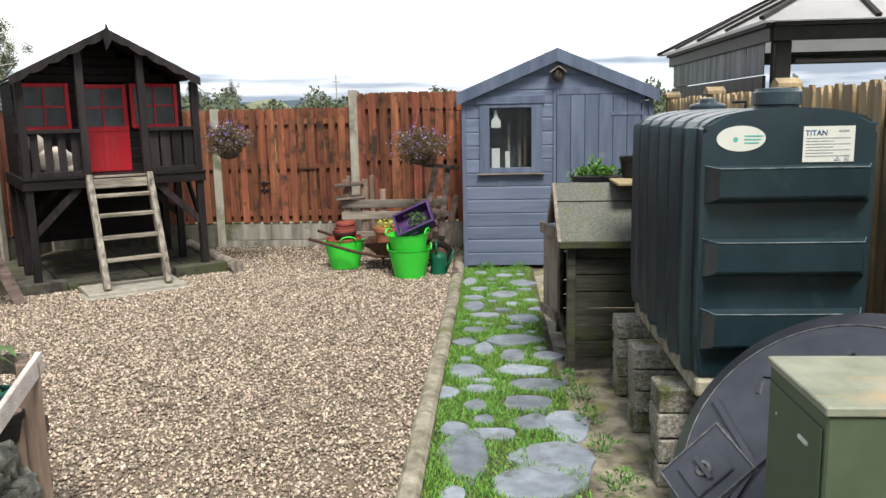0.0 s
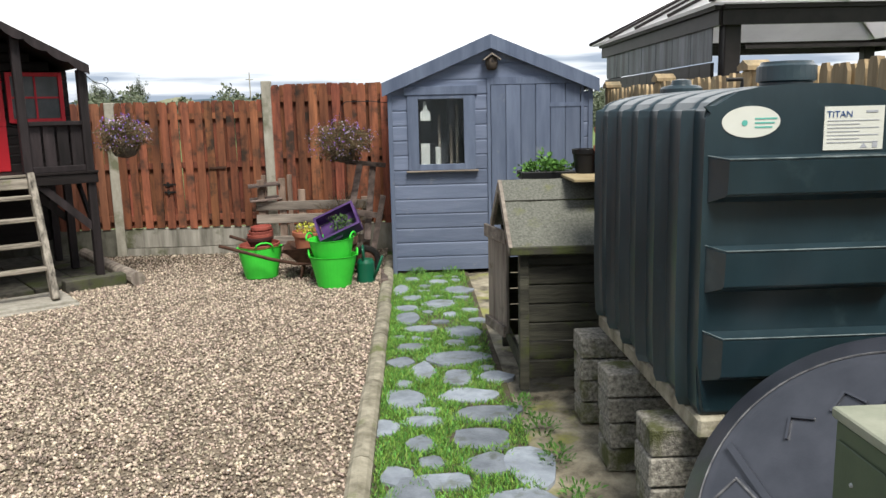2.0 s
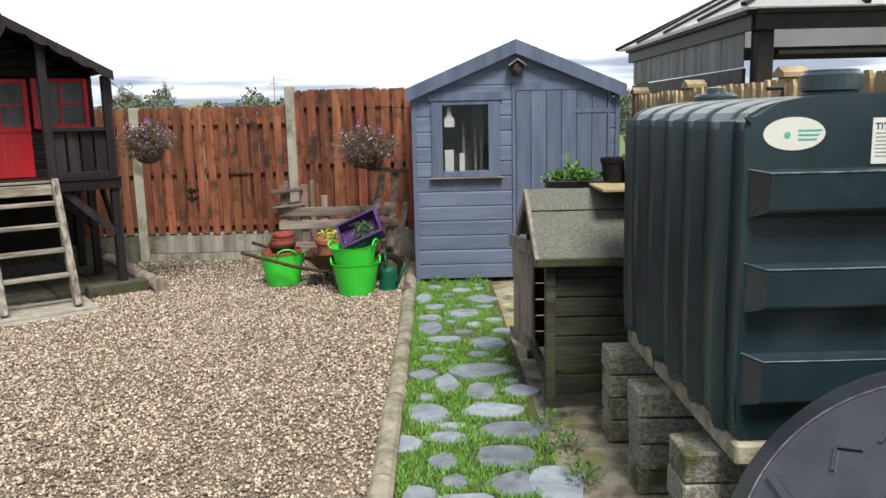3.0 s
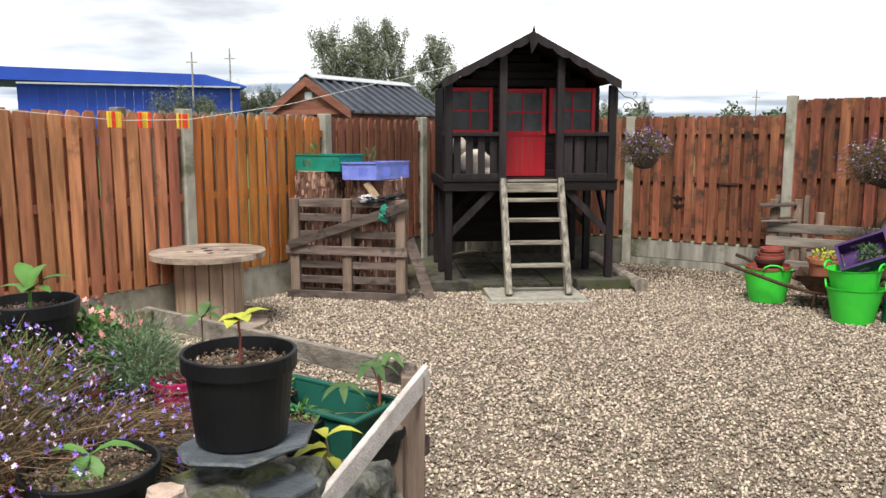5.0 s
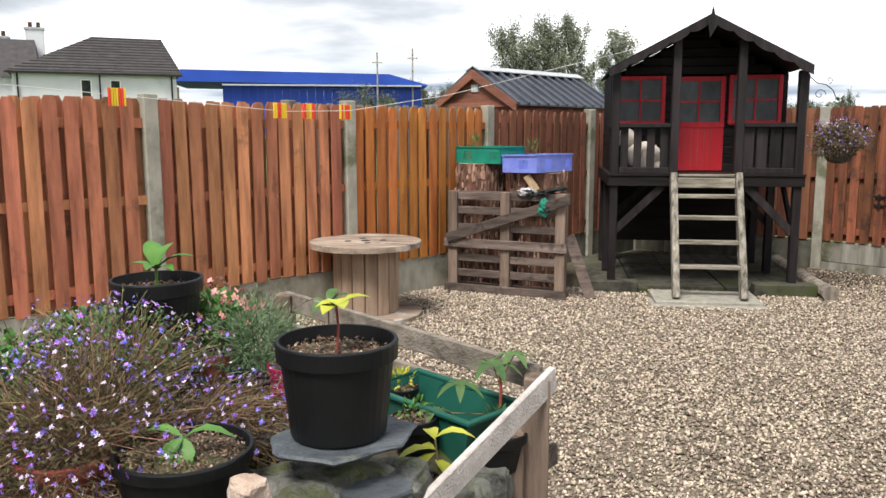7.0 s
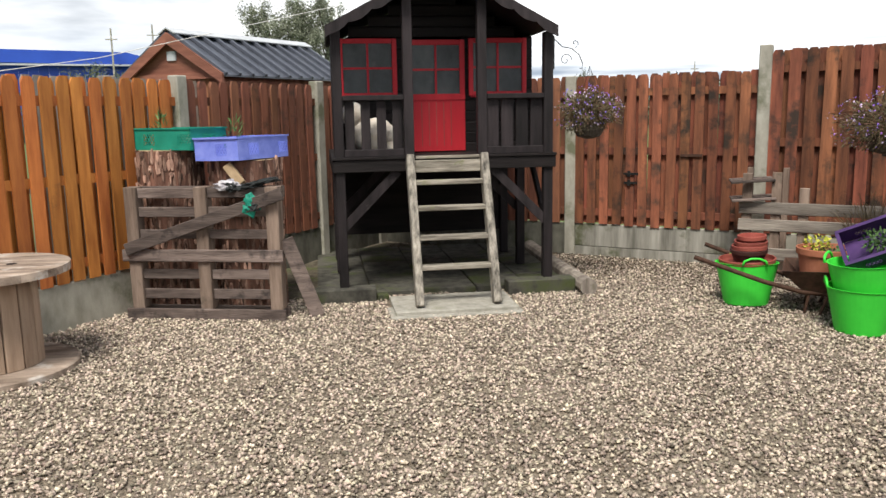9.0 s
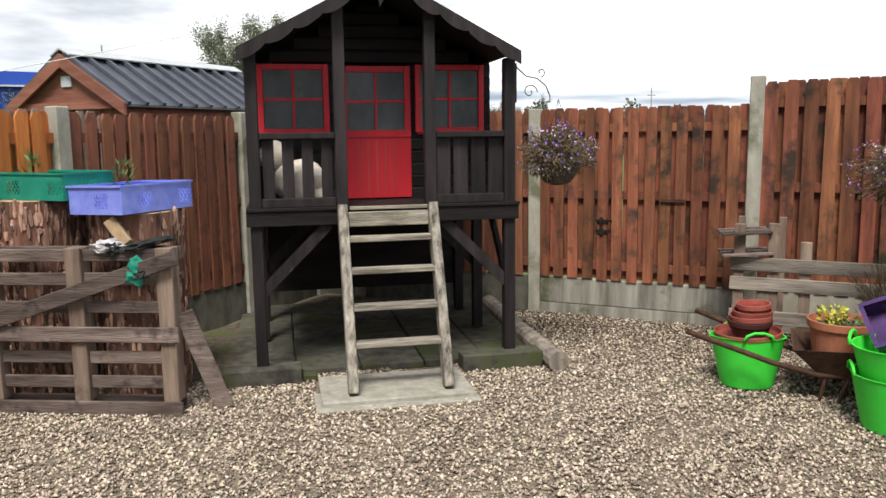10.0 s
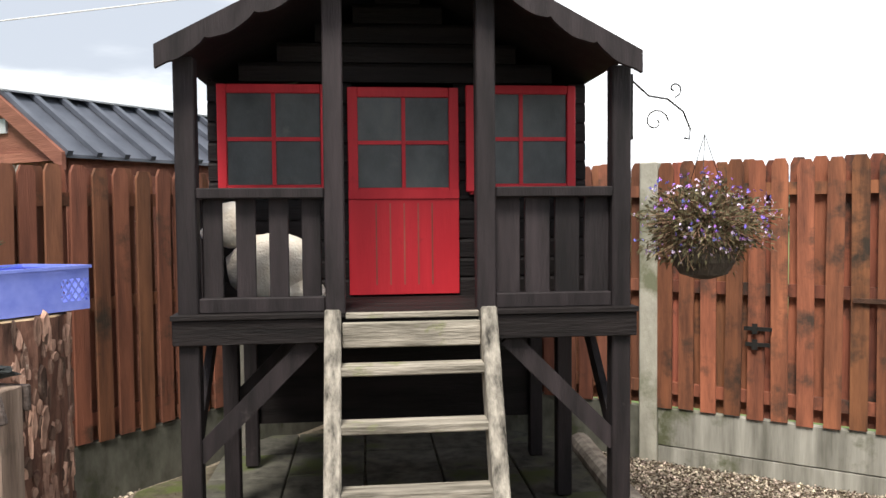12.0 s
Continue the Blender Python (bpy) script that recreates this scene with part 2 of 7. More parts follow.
m_whitewood = mat("whitewashed_plank", (0.42, 0.38, 0.36), (0.66, 0.61, 0.58), 0.85, 14, (1, 1, 1), 0.6, 0.05, (0.26, 0.23, 0.21), 7, 0.60)
m_tank = mat("green_tank_plastic", (0.0075, 0.0225, 0.031), (0.017, 0.040, 0.052), 0.34, 5, (1, 1, 0.4), 0.05, 0.0, (0.032, 0.060, 0.070), 6, 0.60, spec=0.85, grain=60)
m_lid = mat("black_lid_plastic", (0.027, 0.031, 0.042), (0.058, 0.064, 0.082), 0.29, 5, (1, 1, 1), 0.06, 0.0, (0.10, 0.105, 0.12), 9, 0.66, spec=0.8)
m_lidpale = mat("scuffed_black_plastic", (0.045, 0.047, 0.055), (0.20, 0.205, 0.215), 0.6, 22, (1, 1, 1), 0.2, 0.0)
# pale tone that stands for the highlight on the tank's ledge lips
m_tankglint = mat("scuffed_tank_edge", (0.035, 0.062, 0.070), (0.21, 0.26, 0.27), 0.6, 16, (1, 1, 1), 0.1, 0.0)
m_box = mat("green_painted_metal", (0.075, 0.105, 0.065), (0.10, 0.135, 0.085), 0.55, 4, (1, 1, 1), 0.05, 0.0, (0.12, 0.15, 0.10), 9, 0.66)
m_boxtop = mat("weathered_metal_top", (0.20, 0.23, 0.17), (0.36, 0.37, 0.30), 0.6, 5, (1, 1, 1), 0.1, 0.0, (0.42, 0.33, 0.20), 3, 0.56)
m_felt = mat("roof_felt", (0.085, 0.090, 0.075), (0.19, 0.195, 0.17), 0.95, 70, (1, 1, 1), 0.6, 0.05, (0.14, 0.15, 0.07), 4, 0.56)
m_hutch = mat("mossy_dark_boards", (0.014, 0.014, 0.012), (0.075, 0.074, 0.055), 0.75, 16, HG, 0.5, 0.3, (0.065, 0.078, 0.025), 4, 0.54)
m_slate = mat("blue_grey_slate", (0.16, 0.185, 0.22), (0.29, 0.33, 0.38), 0.55, 9, (1, 1, 1), 0.45, 0.3, (0.13, 0.15, 0.14), 7, 0.56, grain=60, spec=0.45)
m_slate_dk = mat("dark_slate", (0.045, 0.055, 0.064), (0.105, 0.120, 0.135), 0.5, 12, (1, 1, 1), 0.6, 0.12, (0.15, 0.16, 0.145), 8, 0.62, grain=60)
m_rock = mat("mossy_rock", (0.028, 0.029, 0.026), (0.20, 0.20, 0.18), 0.9, 14, (1, 1, 1), 1.0, 0.2, (0.08, 0.09, 0.035), 8, 0.54, grain=60)
m_pinkrock = mat("pale_pink_stone", (0.42, 0.30, 0.23), (0.62, 0.50, 0.42), 0.9, 12, (1, 1, 1), 0.7, 0.05)
m_gravel = mat("gravel_stones", (0.145, 0.112, 0.09), (0.66, 0.56, 0.445), 0.85, 30, (1, 1, 1), 0.2, 0.65, island=True, hue=0.03)
m_gravelbed = mat("gravel_bed", (0.05, 0.04, 0.03), (0.34, 0.28, 0.21), 0.95, 75, (1, 1, 1), 1.0, 0.0, (0.13, 0.105, 0.075), 2, 0.62, grain=60)
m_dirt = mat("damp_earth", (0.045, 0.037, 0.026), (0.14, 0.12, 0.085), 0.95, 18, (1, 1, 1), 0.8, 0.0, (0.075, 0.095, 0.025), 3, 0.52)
m_sidesoil = mat("mossy_old_concrete", (0.055, 0.047, 0.034), (0.44, 0.40, 0.30), 0.7, 6, (1, 1, 1), 1.0, 0.0, (0.26, 0.27, 0.085), 2.6, 0.54, grain=50)
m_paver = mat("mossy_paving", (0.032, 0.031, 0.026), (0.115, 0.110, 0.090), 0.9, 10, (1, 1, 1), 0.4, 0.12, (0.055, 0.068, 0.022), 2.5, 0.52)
m_slab = mat("pale_slab", (0.26, 0.25, 0.21), (0.43, 0.41, 0.36), 0.9, 14, (1, 1, 1), 0.3, 0.1, (0.24, 0.24, 0.15), 5, 0.6)
m_kerb = mat("mossy_kerb", (0.13, 0.12, 0.085), (0.37, 0.345, 0.27), 0.9, 10, (1, 1, 1), 0.5, 0.12, (0.13, 0.15, 0.06), 4, 0.55, grain=70)
m_grass = mat("grass_blades", (0.09, 0.225, 0.038), (0.225, 0.42, 0.085), 0.6, 3, (1, 1, 1), 0.0, 0.55, island=True, hue=0.035)
m_field = mat("far_fields", (0.07, 0.12, 0.035), (0.14, 0.19, 0.06), 0.95, 0.02, (1, 1, 1), 0.2, 0.0, (0.20, 0.19, 0.10), 0.008, 0.54, grain=2)
# greyed and lightened: distance haze is put into the leaf colour
m_farleaf = mat("far_foliage", (0.075, 0.095, 0.062), (0.145, 0.165, 0.110), 0.9, 0.3, (1, 1, 1), 0.0, 0.35, island=True, hue=0.02)
m_flake = mat("loose_bark_flakes", (0.06, 0.030, 0.022), (0.42, 0.26, 0.195), 0.95, 16, (1, 1, 0.3), 0.8, 0.75, (0.52, 0.40, 0.32), 12, 0.60, island=True, grain=50)
m_willow = mat("silver_foliage", (0.13, 0.15, 0.10), (0.27, 0.29, 0.21), 0.8, 2, (1, 1, 1), 0.0, 0.4, island=True)
m_bark = mat("bark", (0.045, 0.035, 0.028), (0.12, 0.10, 0.08), 0.95, 20, VG, 0.8, 0.1)
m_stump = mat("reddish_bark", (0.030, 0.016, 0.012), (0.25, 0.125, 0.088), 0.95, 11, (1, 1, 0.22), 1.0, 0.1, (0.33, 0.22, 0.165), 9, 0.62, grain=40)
m_endgrain = mat("cut_wood", (0.30, 0.21, 0.12), (0.46, 0.34, 0.21), 0.85, 14)
m_spool = mat("spool_wood", (0.24, 0.165, 0.115), (0.42, 0.31, 0.23), 0.8, 12, VG, 0.4, 0.12, (0.20, 0.14, 0.10), 5, 0.62)
m_spooltop = mat("spool_disc", (0.10, 0.07, 0.05), (0.46, 0.37, 0.30), 0.8, 9, (0.25, 1, 1), 0.4, 0.1, (0.48, 0.44, 0.40), 4, 0.56)
m_terra = mat("terracotta", (0.36, 0.125, 0.065), (0.48, 0.19, 0.11), 0.85, 8, (1, 1, 1), 0.15, 0.12, (0.40, 0.24, 0.17), 6, 0.62)
m_darkpot = mat("dark_brown_plastic", (0.045, 0.018, 0.016), (0.09, 0.035, 0.03), 0.55, 6, (1, 1, 1), 0.05, 0.2)
m_redpot = mat("red_brown_plastic", (0.25, 0.058, 0.045), (0.36, 0.10, 0.075), 0.6, 6, (1, 1, 1), 0.05, 0.3, (0.16, 0.055, 0.045), 7, 0.60)
m_blackpot = mat("black_pot_plastic", (0.0045, 0.005, 0.006), (0.009, 0.0095, 0.011), 0.45, 6, (1, 1, 1), 0.04, 0.1, (0.03, 0.03, 0.03), 9, 0.74, spec=0.32)
m_pinkpot = mat("magenta_plastic", (0.36, 0.012, 0.09), (0.46, 0.02, 0.12), 0.4, 6, (1, 1, 1), 0.03, 0.0)
m_navy = mat("navy_glaze", (0.010, 0.012, 0.05), (0.018, 0.02, 0.08), 0.25, 6, (1, 1, 1), 0.03, 0.0, spec=0.6)
m_tub = mat("bright_green_rubber", (0.045, 0.60, 0.050), (0.065, 0.72, 0.065), 0.45, 4, (1, 1, 1), 0.04, 0.0, (0.07, 0.48, 0.06), 5, 0.66)
m_dkgreen = mat("dark_green_plastic", (0.004, 0.085, 0.045), (0.008, 0.12, 0.065), 0.35, 6, (1, 1, 1), 0.03, 0.0, spec=0.5)
m_teal = mat("teal_crate_plastic", (0.010, 0.19, 0.13), (0.018, 0.27, 0.19), 0.5, 8, (1, 1, 1), 0.05, 0.0)
m_bluecrate = mat("blue_crate_plastic", (0.15, 0.20, 0.66), (0.27, 0.33, 0.80), 0.45, 8, (1, 1, 1), 0.05, 0.0)
m_purple = mat("purple_crate_plastic", (0.045, 0.02, 0.09), (0.085, 0.042, 0.15), 0.5, 8, (1, 1, 1), 0.05, 0.0)
m_rust = mat("rusty_metal", (0.035, 0.018, 0.012), (0.10, 0.050, 0.032), 0.8, 20, (1, 1, 1), 0.5, 0.0)
m_iron = mat("black_iron", (0.012, 0.012, 0.012), (0.025, 0.024, 0.022), 0.5, 20, metal=0.3)
m_compost = mat("bark_compost", (0.10, 0.055, 0.035), (0.42, 0.30, 0.22), 0.95, 60, (1, 1, 1), 1.0, 0.6, (0.58, 0.50, 0.42), 60, 0.58, island=True)
m_leafg = mat("green_leaf", (0.055, 0.15, 0.030), (0.13, 0.28, 0.06), 0.5, 8, (1, 1, 1), 0.05, 0.25, island=True)
m_leafy = mat("yellow_green_leaf", (0.30, 0.34, 0.03), (0.56, 0.56, 0.08), 0.5, 8, (1, 1, 1), 0.05, 0.2, island=True)
m_leafdull = mat("dull_green_leaf", (0.040, 0.095, 0.028), (0.115, 0.20, 0.065), 0.6, 8, (1, 1, 1), 0.05, 0.45, island=True)
m_rosemary = mat("grey_green_needles", (0.085, 0.15, 0.075), (0.19, 0.27, 0.15), 0.7, 8, (1, 1, 1), 0.0, 0.35, island=True)
m_stem = mat("dry_stems", (0.11, 0.085, 0.045), (0.26, 0.20, 0.11), 0.8, 8, (1, 1, 1), 0.0, 0.4, island=True)
m_lob = mat("violet_petals", (0.13, 0.07, 0.60), (0.46, 0.27, 0.74), 0.6, 8, (1, 1, 1), 0.0, 0.5, island=True, hue=0.075)
m_lobp = mat("pale_pink_petals", (0.58, 0.42, 0.68), (0.80, 0.70, 0.84), 0.6, 8, (1, 1, 1), 0.0, 0.2, island=True, hue=0.03)
m_dryleaf = mat("dry_green_leaf", (0.048, 0.050, 0.022), (0.145, 0.120, 0.065), 0.7, 8, (1, 1, 1), 0.05, 0.4, island=True)
m_mound = mat("pale_scrub", (0.15, 0.165, 0.10), (0.24, 0.25, 0.17), 0.95, 0.8, (1, 1, 1), 0.5, 0)
m_pinkp = mat("salmon_petals", (0.60, 0.20, 0.20), (0.75, 0.42, 0.38), 0.6, 8, (1, 1, 1), 0.0, 0.25, island=True, hue=0.02)
m_white = mat("white_plastic", (0.70, 0.70, 0.68), (0.80, 0.80, 0.78), 0.5, 6, bump=0.03, var=0.0)
m_render = mat("white_house_render", (0.56, 0.57, 0.60), (0.66, 0.67, 0.70), 0.9, 0.5, (1, 1, 1), 0.1, 0.03, (0.48, 0.49, 0.50), 0.3, 0.6, grain=8)
m_litter = mat("dark_plant_litter", (0.022, 0.016, 0.011), (0.13, 0.095, 0.06), 0.95, 20, (1, 1, 1), 0.3, 0.6, island=True, hue=0.03)
m_rooftile = mat("dark_roof_tile", (0.045, 0.042, 0.045), (0.085, 0.078, 0.078), 0.8, 2, (1, 1, 1), 0.1, 0.12)
m_barn = mat("blue_barn_sheet", (0.018, 0.06, 0.36), (0.026, 0.085, 0.46), 0.5, 0.3, (1, 1, 1), 0.05, 0.04)
m_woodshed = mat("orange_shed_wood", (0.16, 0.062, 0.042), (0.31, 0.130, 0.088), 0.8, 12, HG, 0.35, 0.2, (0.12, 0.055, 0.04), 4, 0.6)
m_tin = mat("dark_sheet_roof", (0.055, 0.062, 0.080), (0.095, 0.105, 0.13), 0.38, 5, (1, 1, 1), 0.05, 0.0, spec=0.5)
m_ridge = mat("grey_ridge", (0.36, 0.38, 0.40), (0.46, 0.48, 0.50), 0.5, 5, bump=0.03)
m_gazebo = mat("dark_brown_frame", (0.010, 0.008, 0.008), (0.022, 0.018, 0.018), 0.5, 8, bump=0.05)
m_poly = mat("milky_roof_panel", (0.60, 0.59, 0.61), (0.70, 0.69, 0.71), 0.35, 2, (1, 1, 1), 0.02, 0.04)
m_netting = mat("grey_sheeting", (0.025, 0.028, 0.032), (0.20, 0.22, 0.245), 0.5, 6, VG, 0.3, 0.1)
m_plush = mat("cream_fur", (0.62, 0.54, 0.45), (0.82, 0.78, 0.72), 0.95, 12, (1, 1, 1), 0.8, 0.0, (0.12, 0.08, 0.06), 6, 0.66)
m_yellow = mat("yellow_cloth", (0.72, 0.48, 0.03), (0.80, 0.55, 0.05), 0.8, 9, bump=0.05)
m_orangec = mat("red_cloth", (0.70, 0.06, 0.03), (0.80, 0.09, 0.05), 0.8, 9, bump=0.05)
m_cord = mat("pale_cord", (0.55, 0.55, 0.52), (0.66, 0.66, 0.62), 0.7, 30, bump=0.1)
m_text = mat("blue_print", (0.02, 0.07, 0.22), (0.03, 0.09, 0.26), 0.6, 9, bump=0.0, var=0.0)
m_textg = mat("pale_green_print", (0.10, 0.42, 0.36), (0.14, 0.50, 0.42), 0.6, 9, bump=0.0, var=0.0)
m_texts = mat("grey_print", (0.36, 0.38, 0.42), (0.42, 0.44, 0.48), 0.6, 9, bump=0.0, var=0.0)
m_label = mat("cream_sticker", (0.62, 0.64, 0.58), (0.70, 0.72, 0.66), 0.5, 5, bump=0.0, var=0.0)
m_ply = mat("weathered_plywood", (0.28, 0.22, 0.12), (0.42, 0.35, 0.21), 0.85, 9, (1, 0.15, 1), 0.3, 0.1)

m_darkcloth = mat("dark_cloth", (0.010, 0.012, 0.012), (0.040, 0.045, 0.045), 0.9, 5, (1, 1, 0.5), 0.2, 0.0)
m_dirtycloth = mat("dirty_white_cloth", (0.10, 0.09, 0.12), (0.62, 0.60, 0.62), 0.9, 18, (1, 1, 1), 0.5, 0.0)

# opaque pane: dirt, plus the window reflection lightened into its colour
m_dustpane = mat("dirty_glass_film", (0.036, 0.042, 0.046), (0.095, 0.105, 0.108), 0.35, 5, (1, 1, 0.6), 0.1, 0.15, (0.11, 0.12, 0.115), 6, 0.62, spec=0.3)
m_glass = bpy.data.materials.new("dusty_glass")
m_glass.use_nodes = True
_b = m_glass.node_tree.nodes["Principled BSDF"]
_b.inputs["Base Color"].default_value = (0.50, 0.55, 0.56, 1)
_b.inputs["Roughness"].default_value = 0.03
_b.inputs["Transmission Weight"].default_value = 1.0
_b.inputs["IOR"].default_value = 1.45


# ---------- ground ----------
bm = B()
R0 = 3000
vs = [bm.verts.new(p) for p in ((-R0, -R0, -0.03), (R0, -R0, -0.03), (R0, R0, -0.03), (-R0, R0, -0.03))]
bm.faces.new(vs)
tagged(part("ground", bm, m_field), "rough green field that runs to the horizon beyond the garden", "ground", kind="structure")

VL, VR, UF, UB = -5.25, 2.6, 10.15, -3.0


def plate(name, u0, u1, v0, v1, z, material, label, cat, amp=0.008, step=0.12):
    bm = B()
    nu, nv = max(2, int((u1 - u0) / step)), max(2, int((v1 - v0) / step))
    rows = [[bm.verts.new(G(u0 + (u1 - u0) * i / nu, v0 + (v1 - v0) * j / nv, z + amp * noise.noise(Vector((i * .35, j * .35, z * 9)))))
             for j in range(nv + 1)] for i in range(nu + 1)]
    for i in range(nu):
        for j in range(nv):
            bm.faces.new((rows[i][j], rows[i][j + 1], rows[i + 1][j + 1], rows[i + 1][j]))
    return tagged(part(name, bm, material, smooth=True), label, cat, kind="structure")


plate("gravel_yard", UB, UF - 0.03, VL + 0.03, 0.26, 0.0, m_gravelbed, "yard covered with pale mixed gravel", "gravel", 0.010)
plate("path_soil", UB, UF - 0.03, 0.36, 1.12, 0.0, m_dirt, "damp soil under the slate path", "soil", 0.012)
plate("side_soil", UB, UF - 0.03, 1.12, VR - 0.03, -0.008, m_sidesoil, "damp mossy earth beside the path", "soil", 0.02)


# ---------- fences ----------
def pale_mesh(name, w, h, t, material, seed):
    r = random.Random(seed)
    bm = B()
    ks = 7
    zs = [i * (h - 0.04) / ks for i in range(ks + 1)]
    bow = r.uniform(-0.004, 0.004)
    out = []
    for z in zs:
        o = bow * math.sin(z / h * math.pi)
        out.append([bm.verts.new(p) for p in ((-w / 2 + o, -t / 2, z), (w / 2 + o, -t / 2, z), (w / 2 + o, t / 2, z), (-w / 2 + o, t / 2, z))])
    top = [bm.verts.new(p) for p in ((-w * .3, -t / 2, h), (w * .3, -t / 2, h), (w * .3, t / 2, h), (-w * .3, t / 2, h))]
    out.append(top)
    for a, b in zip(out, out[1:]):
        for i in range(4):
            bm.faces.new((a[i], a[(i + 1) % 4], b[(i + 1) % 4], b[i]))
    bm.faces.new(out[0][::-1])
    bm.faces.new(top)
    me = bpy.data.meshes.new(name)
    bm.to_mesh(me)
    bm.free()
    me.materials.append(material)
    return me


def fence_run(name, label, posts, material, post_mat=m_concrete, face=-1, pitch=0.138, w=0.098, z0=0.34, top=1.79, post_h=1.83, board=True,
              group="", scallop=False, mats=None, seed=1, tops=None, capped=False, skip_first=False, board_mats=None, last_h=0):
    """posts: points in the plan. face: the side that the garden sees."""
    r = random.Random(seed)
    a0 = Vector(posts[0])
    root = thing(name, T((a0.x, a0.y, 0)), label, "fence", group)
    for i, p in enumerate(posts):
        if skip_first and i == 0:
            continue
        p = Vector(p)
        q = Vector(posts[min(i + 1, len(posts) - 1)]) - Vector(posts[max(i - 1, 0)])
        ang = math.atan2(q.y, q.x)
        m = T((p.x - a0.x, p.y - a0.y, 0)) @ Matrix.Rotation(ang, 4, "Z")
        bm = B()
        h = post_h if tops is None else max(tops[min(i, len(tops) - 1)], tops[max(i - 1, 0)]) + 0.04
        if last_h and i == len(posts) - 1:
            h = last_h
        box(bm, -0.055, 0.055, -0.055, 0.055, -0.3, h, m, 0.008)
        part("post", bm, post_mat, root)
        if capped:
            bm = B()
            prism(bm, [(-0.075, h), (0.075, h), (0.075, h + 0.025), (0, h + 0.06), (-0.075, h + 0.025)], -0.075, 0.075, m)
            part("post_cap", bm, m_fence_pale, root)
    for i in range(len(posts) - 1):
        mt = mats[i] if mats else material
        tp = tops[i] if tops else top
        a, b = Vector(posts[i]), Vector(posts[i + 1])
        d = b - a
        L = d.length
        ang = math.atan2(d.y, d.x)
        m = T((a.x - a0.x, a.y - a0.y, 0)) @ Matrix.Rotation(ang, 4, "Z")
        if board:
            bm = B()
            double = board_mats and board_mats[i] is m_concrete_md
            box(bm, 0.055, L - 0.055, -0.025, 0.025, 0.105 if double else -0.1, z0 - 0.005, m, 0.004)
            if double:
                low_bm = box(B(), 0.055, L - 0.055, -0.022, 0.022, -0.1, 0.100, m, 0.004)
                part("gravel_board", low_bm, m_concrete_md, root)
            part("gravel_board", bm, board_mats[i] if board_mats else m_concrete, root)
        meshes = [pale_mesh("pale", w * r.uniform(.97, 1.03), tp - z0, 0.018, mt, seed * 50 + i * 7 + k) for k in range(5)]
        for z in (z0 + 0.12, z0 + (tp - z0) * .5, tp - 0.17):
            bm = B()
            box(bm, 0.055, L - 0.055, -0.019, 0.019, z - 0.035, z + 0.035, m)
            part("rail", bm, mt, root)
        npl = int((L - 0.13) / pitch)
        st = (L - 0.13) / npl
        for k in range(npl + 1):
            for side in (face, -face):
                x = 0.065 + w * .35 + st * k + (st / 2 if side != face else 0)
                if x > L - 0.045 - w * .5:
                    continue
                o = new("pale", meshes[r.randrange(5)])
                o.parent = root
                dz = r.uniform(-0.012, 0.008)
                o.matrix_basis = m @ T((x + r.uniform(-.004, .004), side * 0.0285, z0 + dz)) @ pose(0, 0, 0, r.uniform(-.3, .3), r.uniform(-.5, .5), 0)
    return root


def gp(u, v):
    return tuple(G(u, v, 0).xy) + (0,)


us = [-2.0, -0.2, 1.60, 3.43, 5.25]
fence_run("garden_fence", "orange-stained boarded fence between concrete posts beside the gravel yard", [gp(u, VL) for u in us], m_fence, face=-1, seed=3, pitch=0.124, w=0.092)
fence_run("garden_fence", "brighter orange and brown boarded fence beside the tree stumps", [gp(u, VL) for u in (5.25, 7.10, 8.95, 10.05)], skip_first=True, material=m_fence_or, face=-1, seed=5, mats=[m_fence_or, m_fence_dk, m_fence_dk], board_mats=[m_concrete, m_concrete_dk, m_concrete_dk], pitch=0.125, w=0.088)
fence_run("garden_fence", "weathered brown boarded fence above a concrete gravel board", [gp(UF, v) for v in (VL, -4.78, -2.93, -1.10)],
          m_fence, face=-1, seed=8, mats=[m_fence_dk, m_fence_dk, m_fence_far], board_mats=[m_concrete_dk, m_concrete_dk, m_concrete_md], top=1.825, last_h=2.04, pitch=0.122, w=0.088)
fence_run("garden_fence", "taller orange boarded fence panel behind the blue shed", [gp(UF, v) for v in (-1.10, 0.75, 2.6)],
          m_fence_far, skip_first=True, face=-1, seed=11, top=2.0, post_h=2.04)
fence_run("garden_fence", "pale timber picket fence with capped wooden posts behind the oil tank", [gp(u, VR) for u in (8.57, 6.95, 5.27, 3.55, 1.85, 0.1)],
          m_fence_pale, m_fence_pale, face=-1, seed=14, z0=0.05, top=1.82, post_h=1.83, board=False, pitch=0.103, w=0.077, capped=True)
fence_run("neighbour_fence", "grey-green weathered picket fence beyond the orange fence", [gp(u, VL - 0.85) for u in (5.2, 7.1, 9.0)],
          m_greyv, m_greyv, face=-1, seed=17, z0=0.05, top=1.84, post_h=1.86, board=False, pitch=0.12, w=0.09)


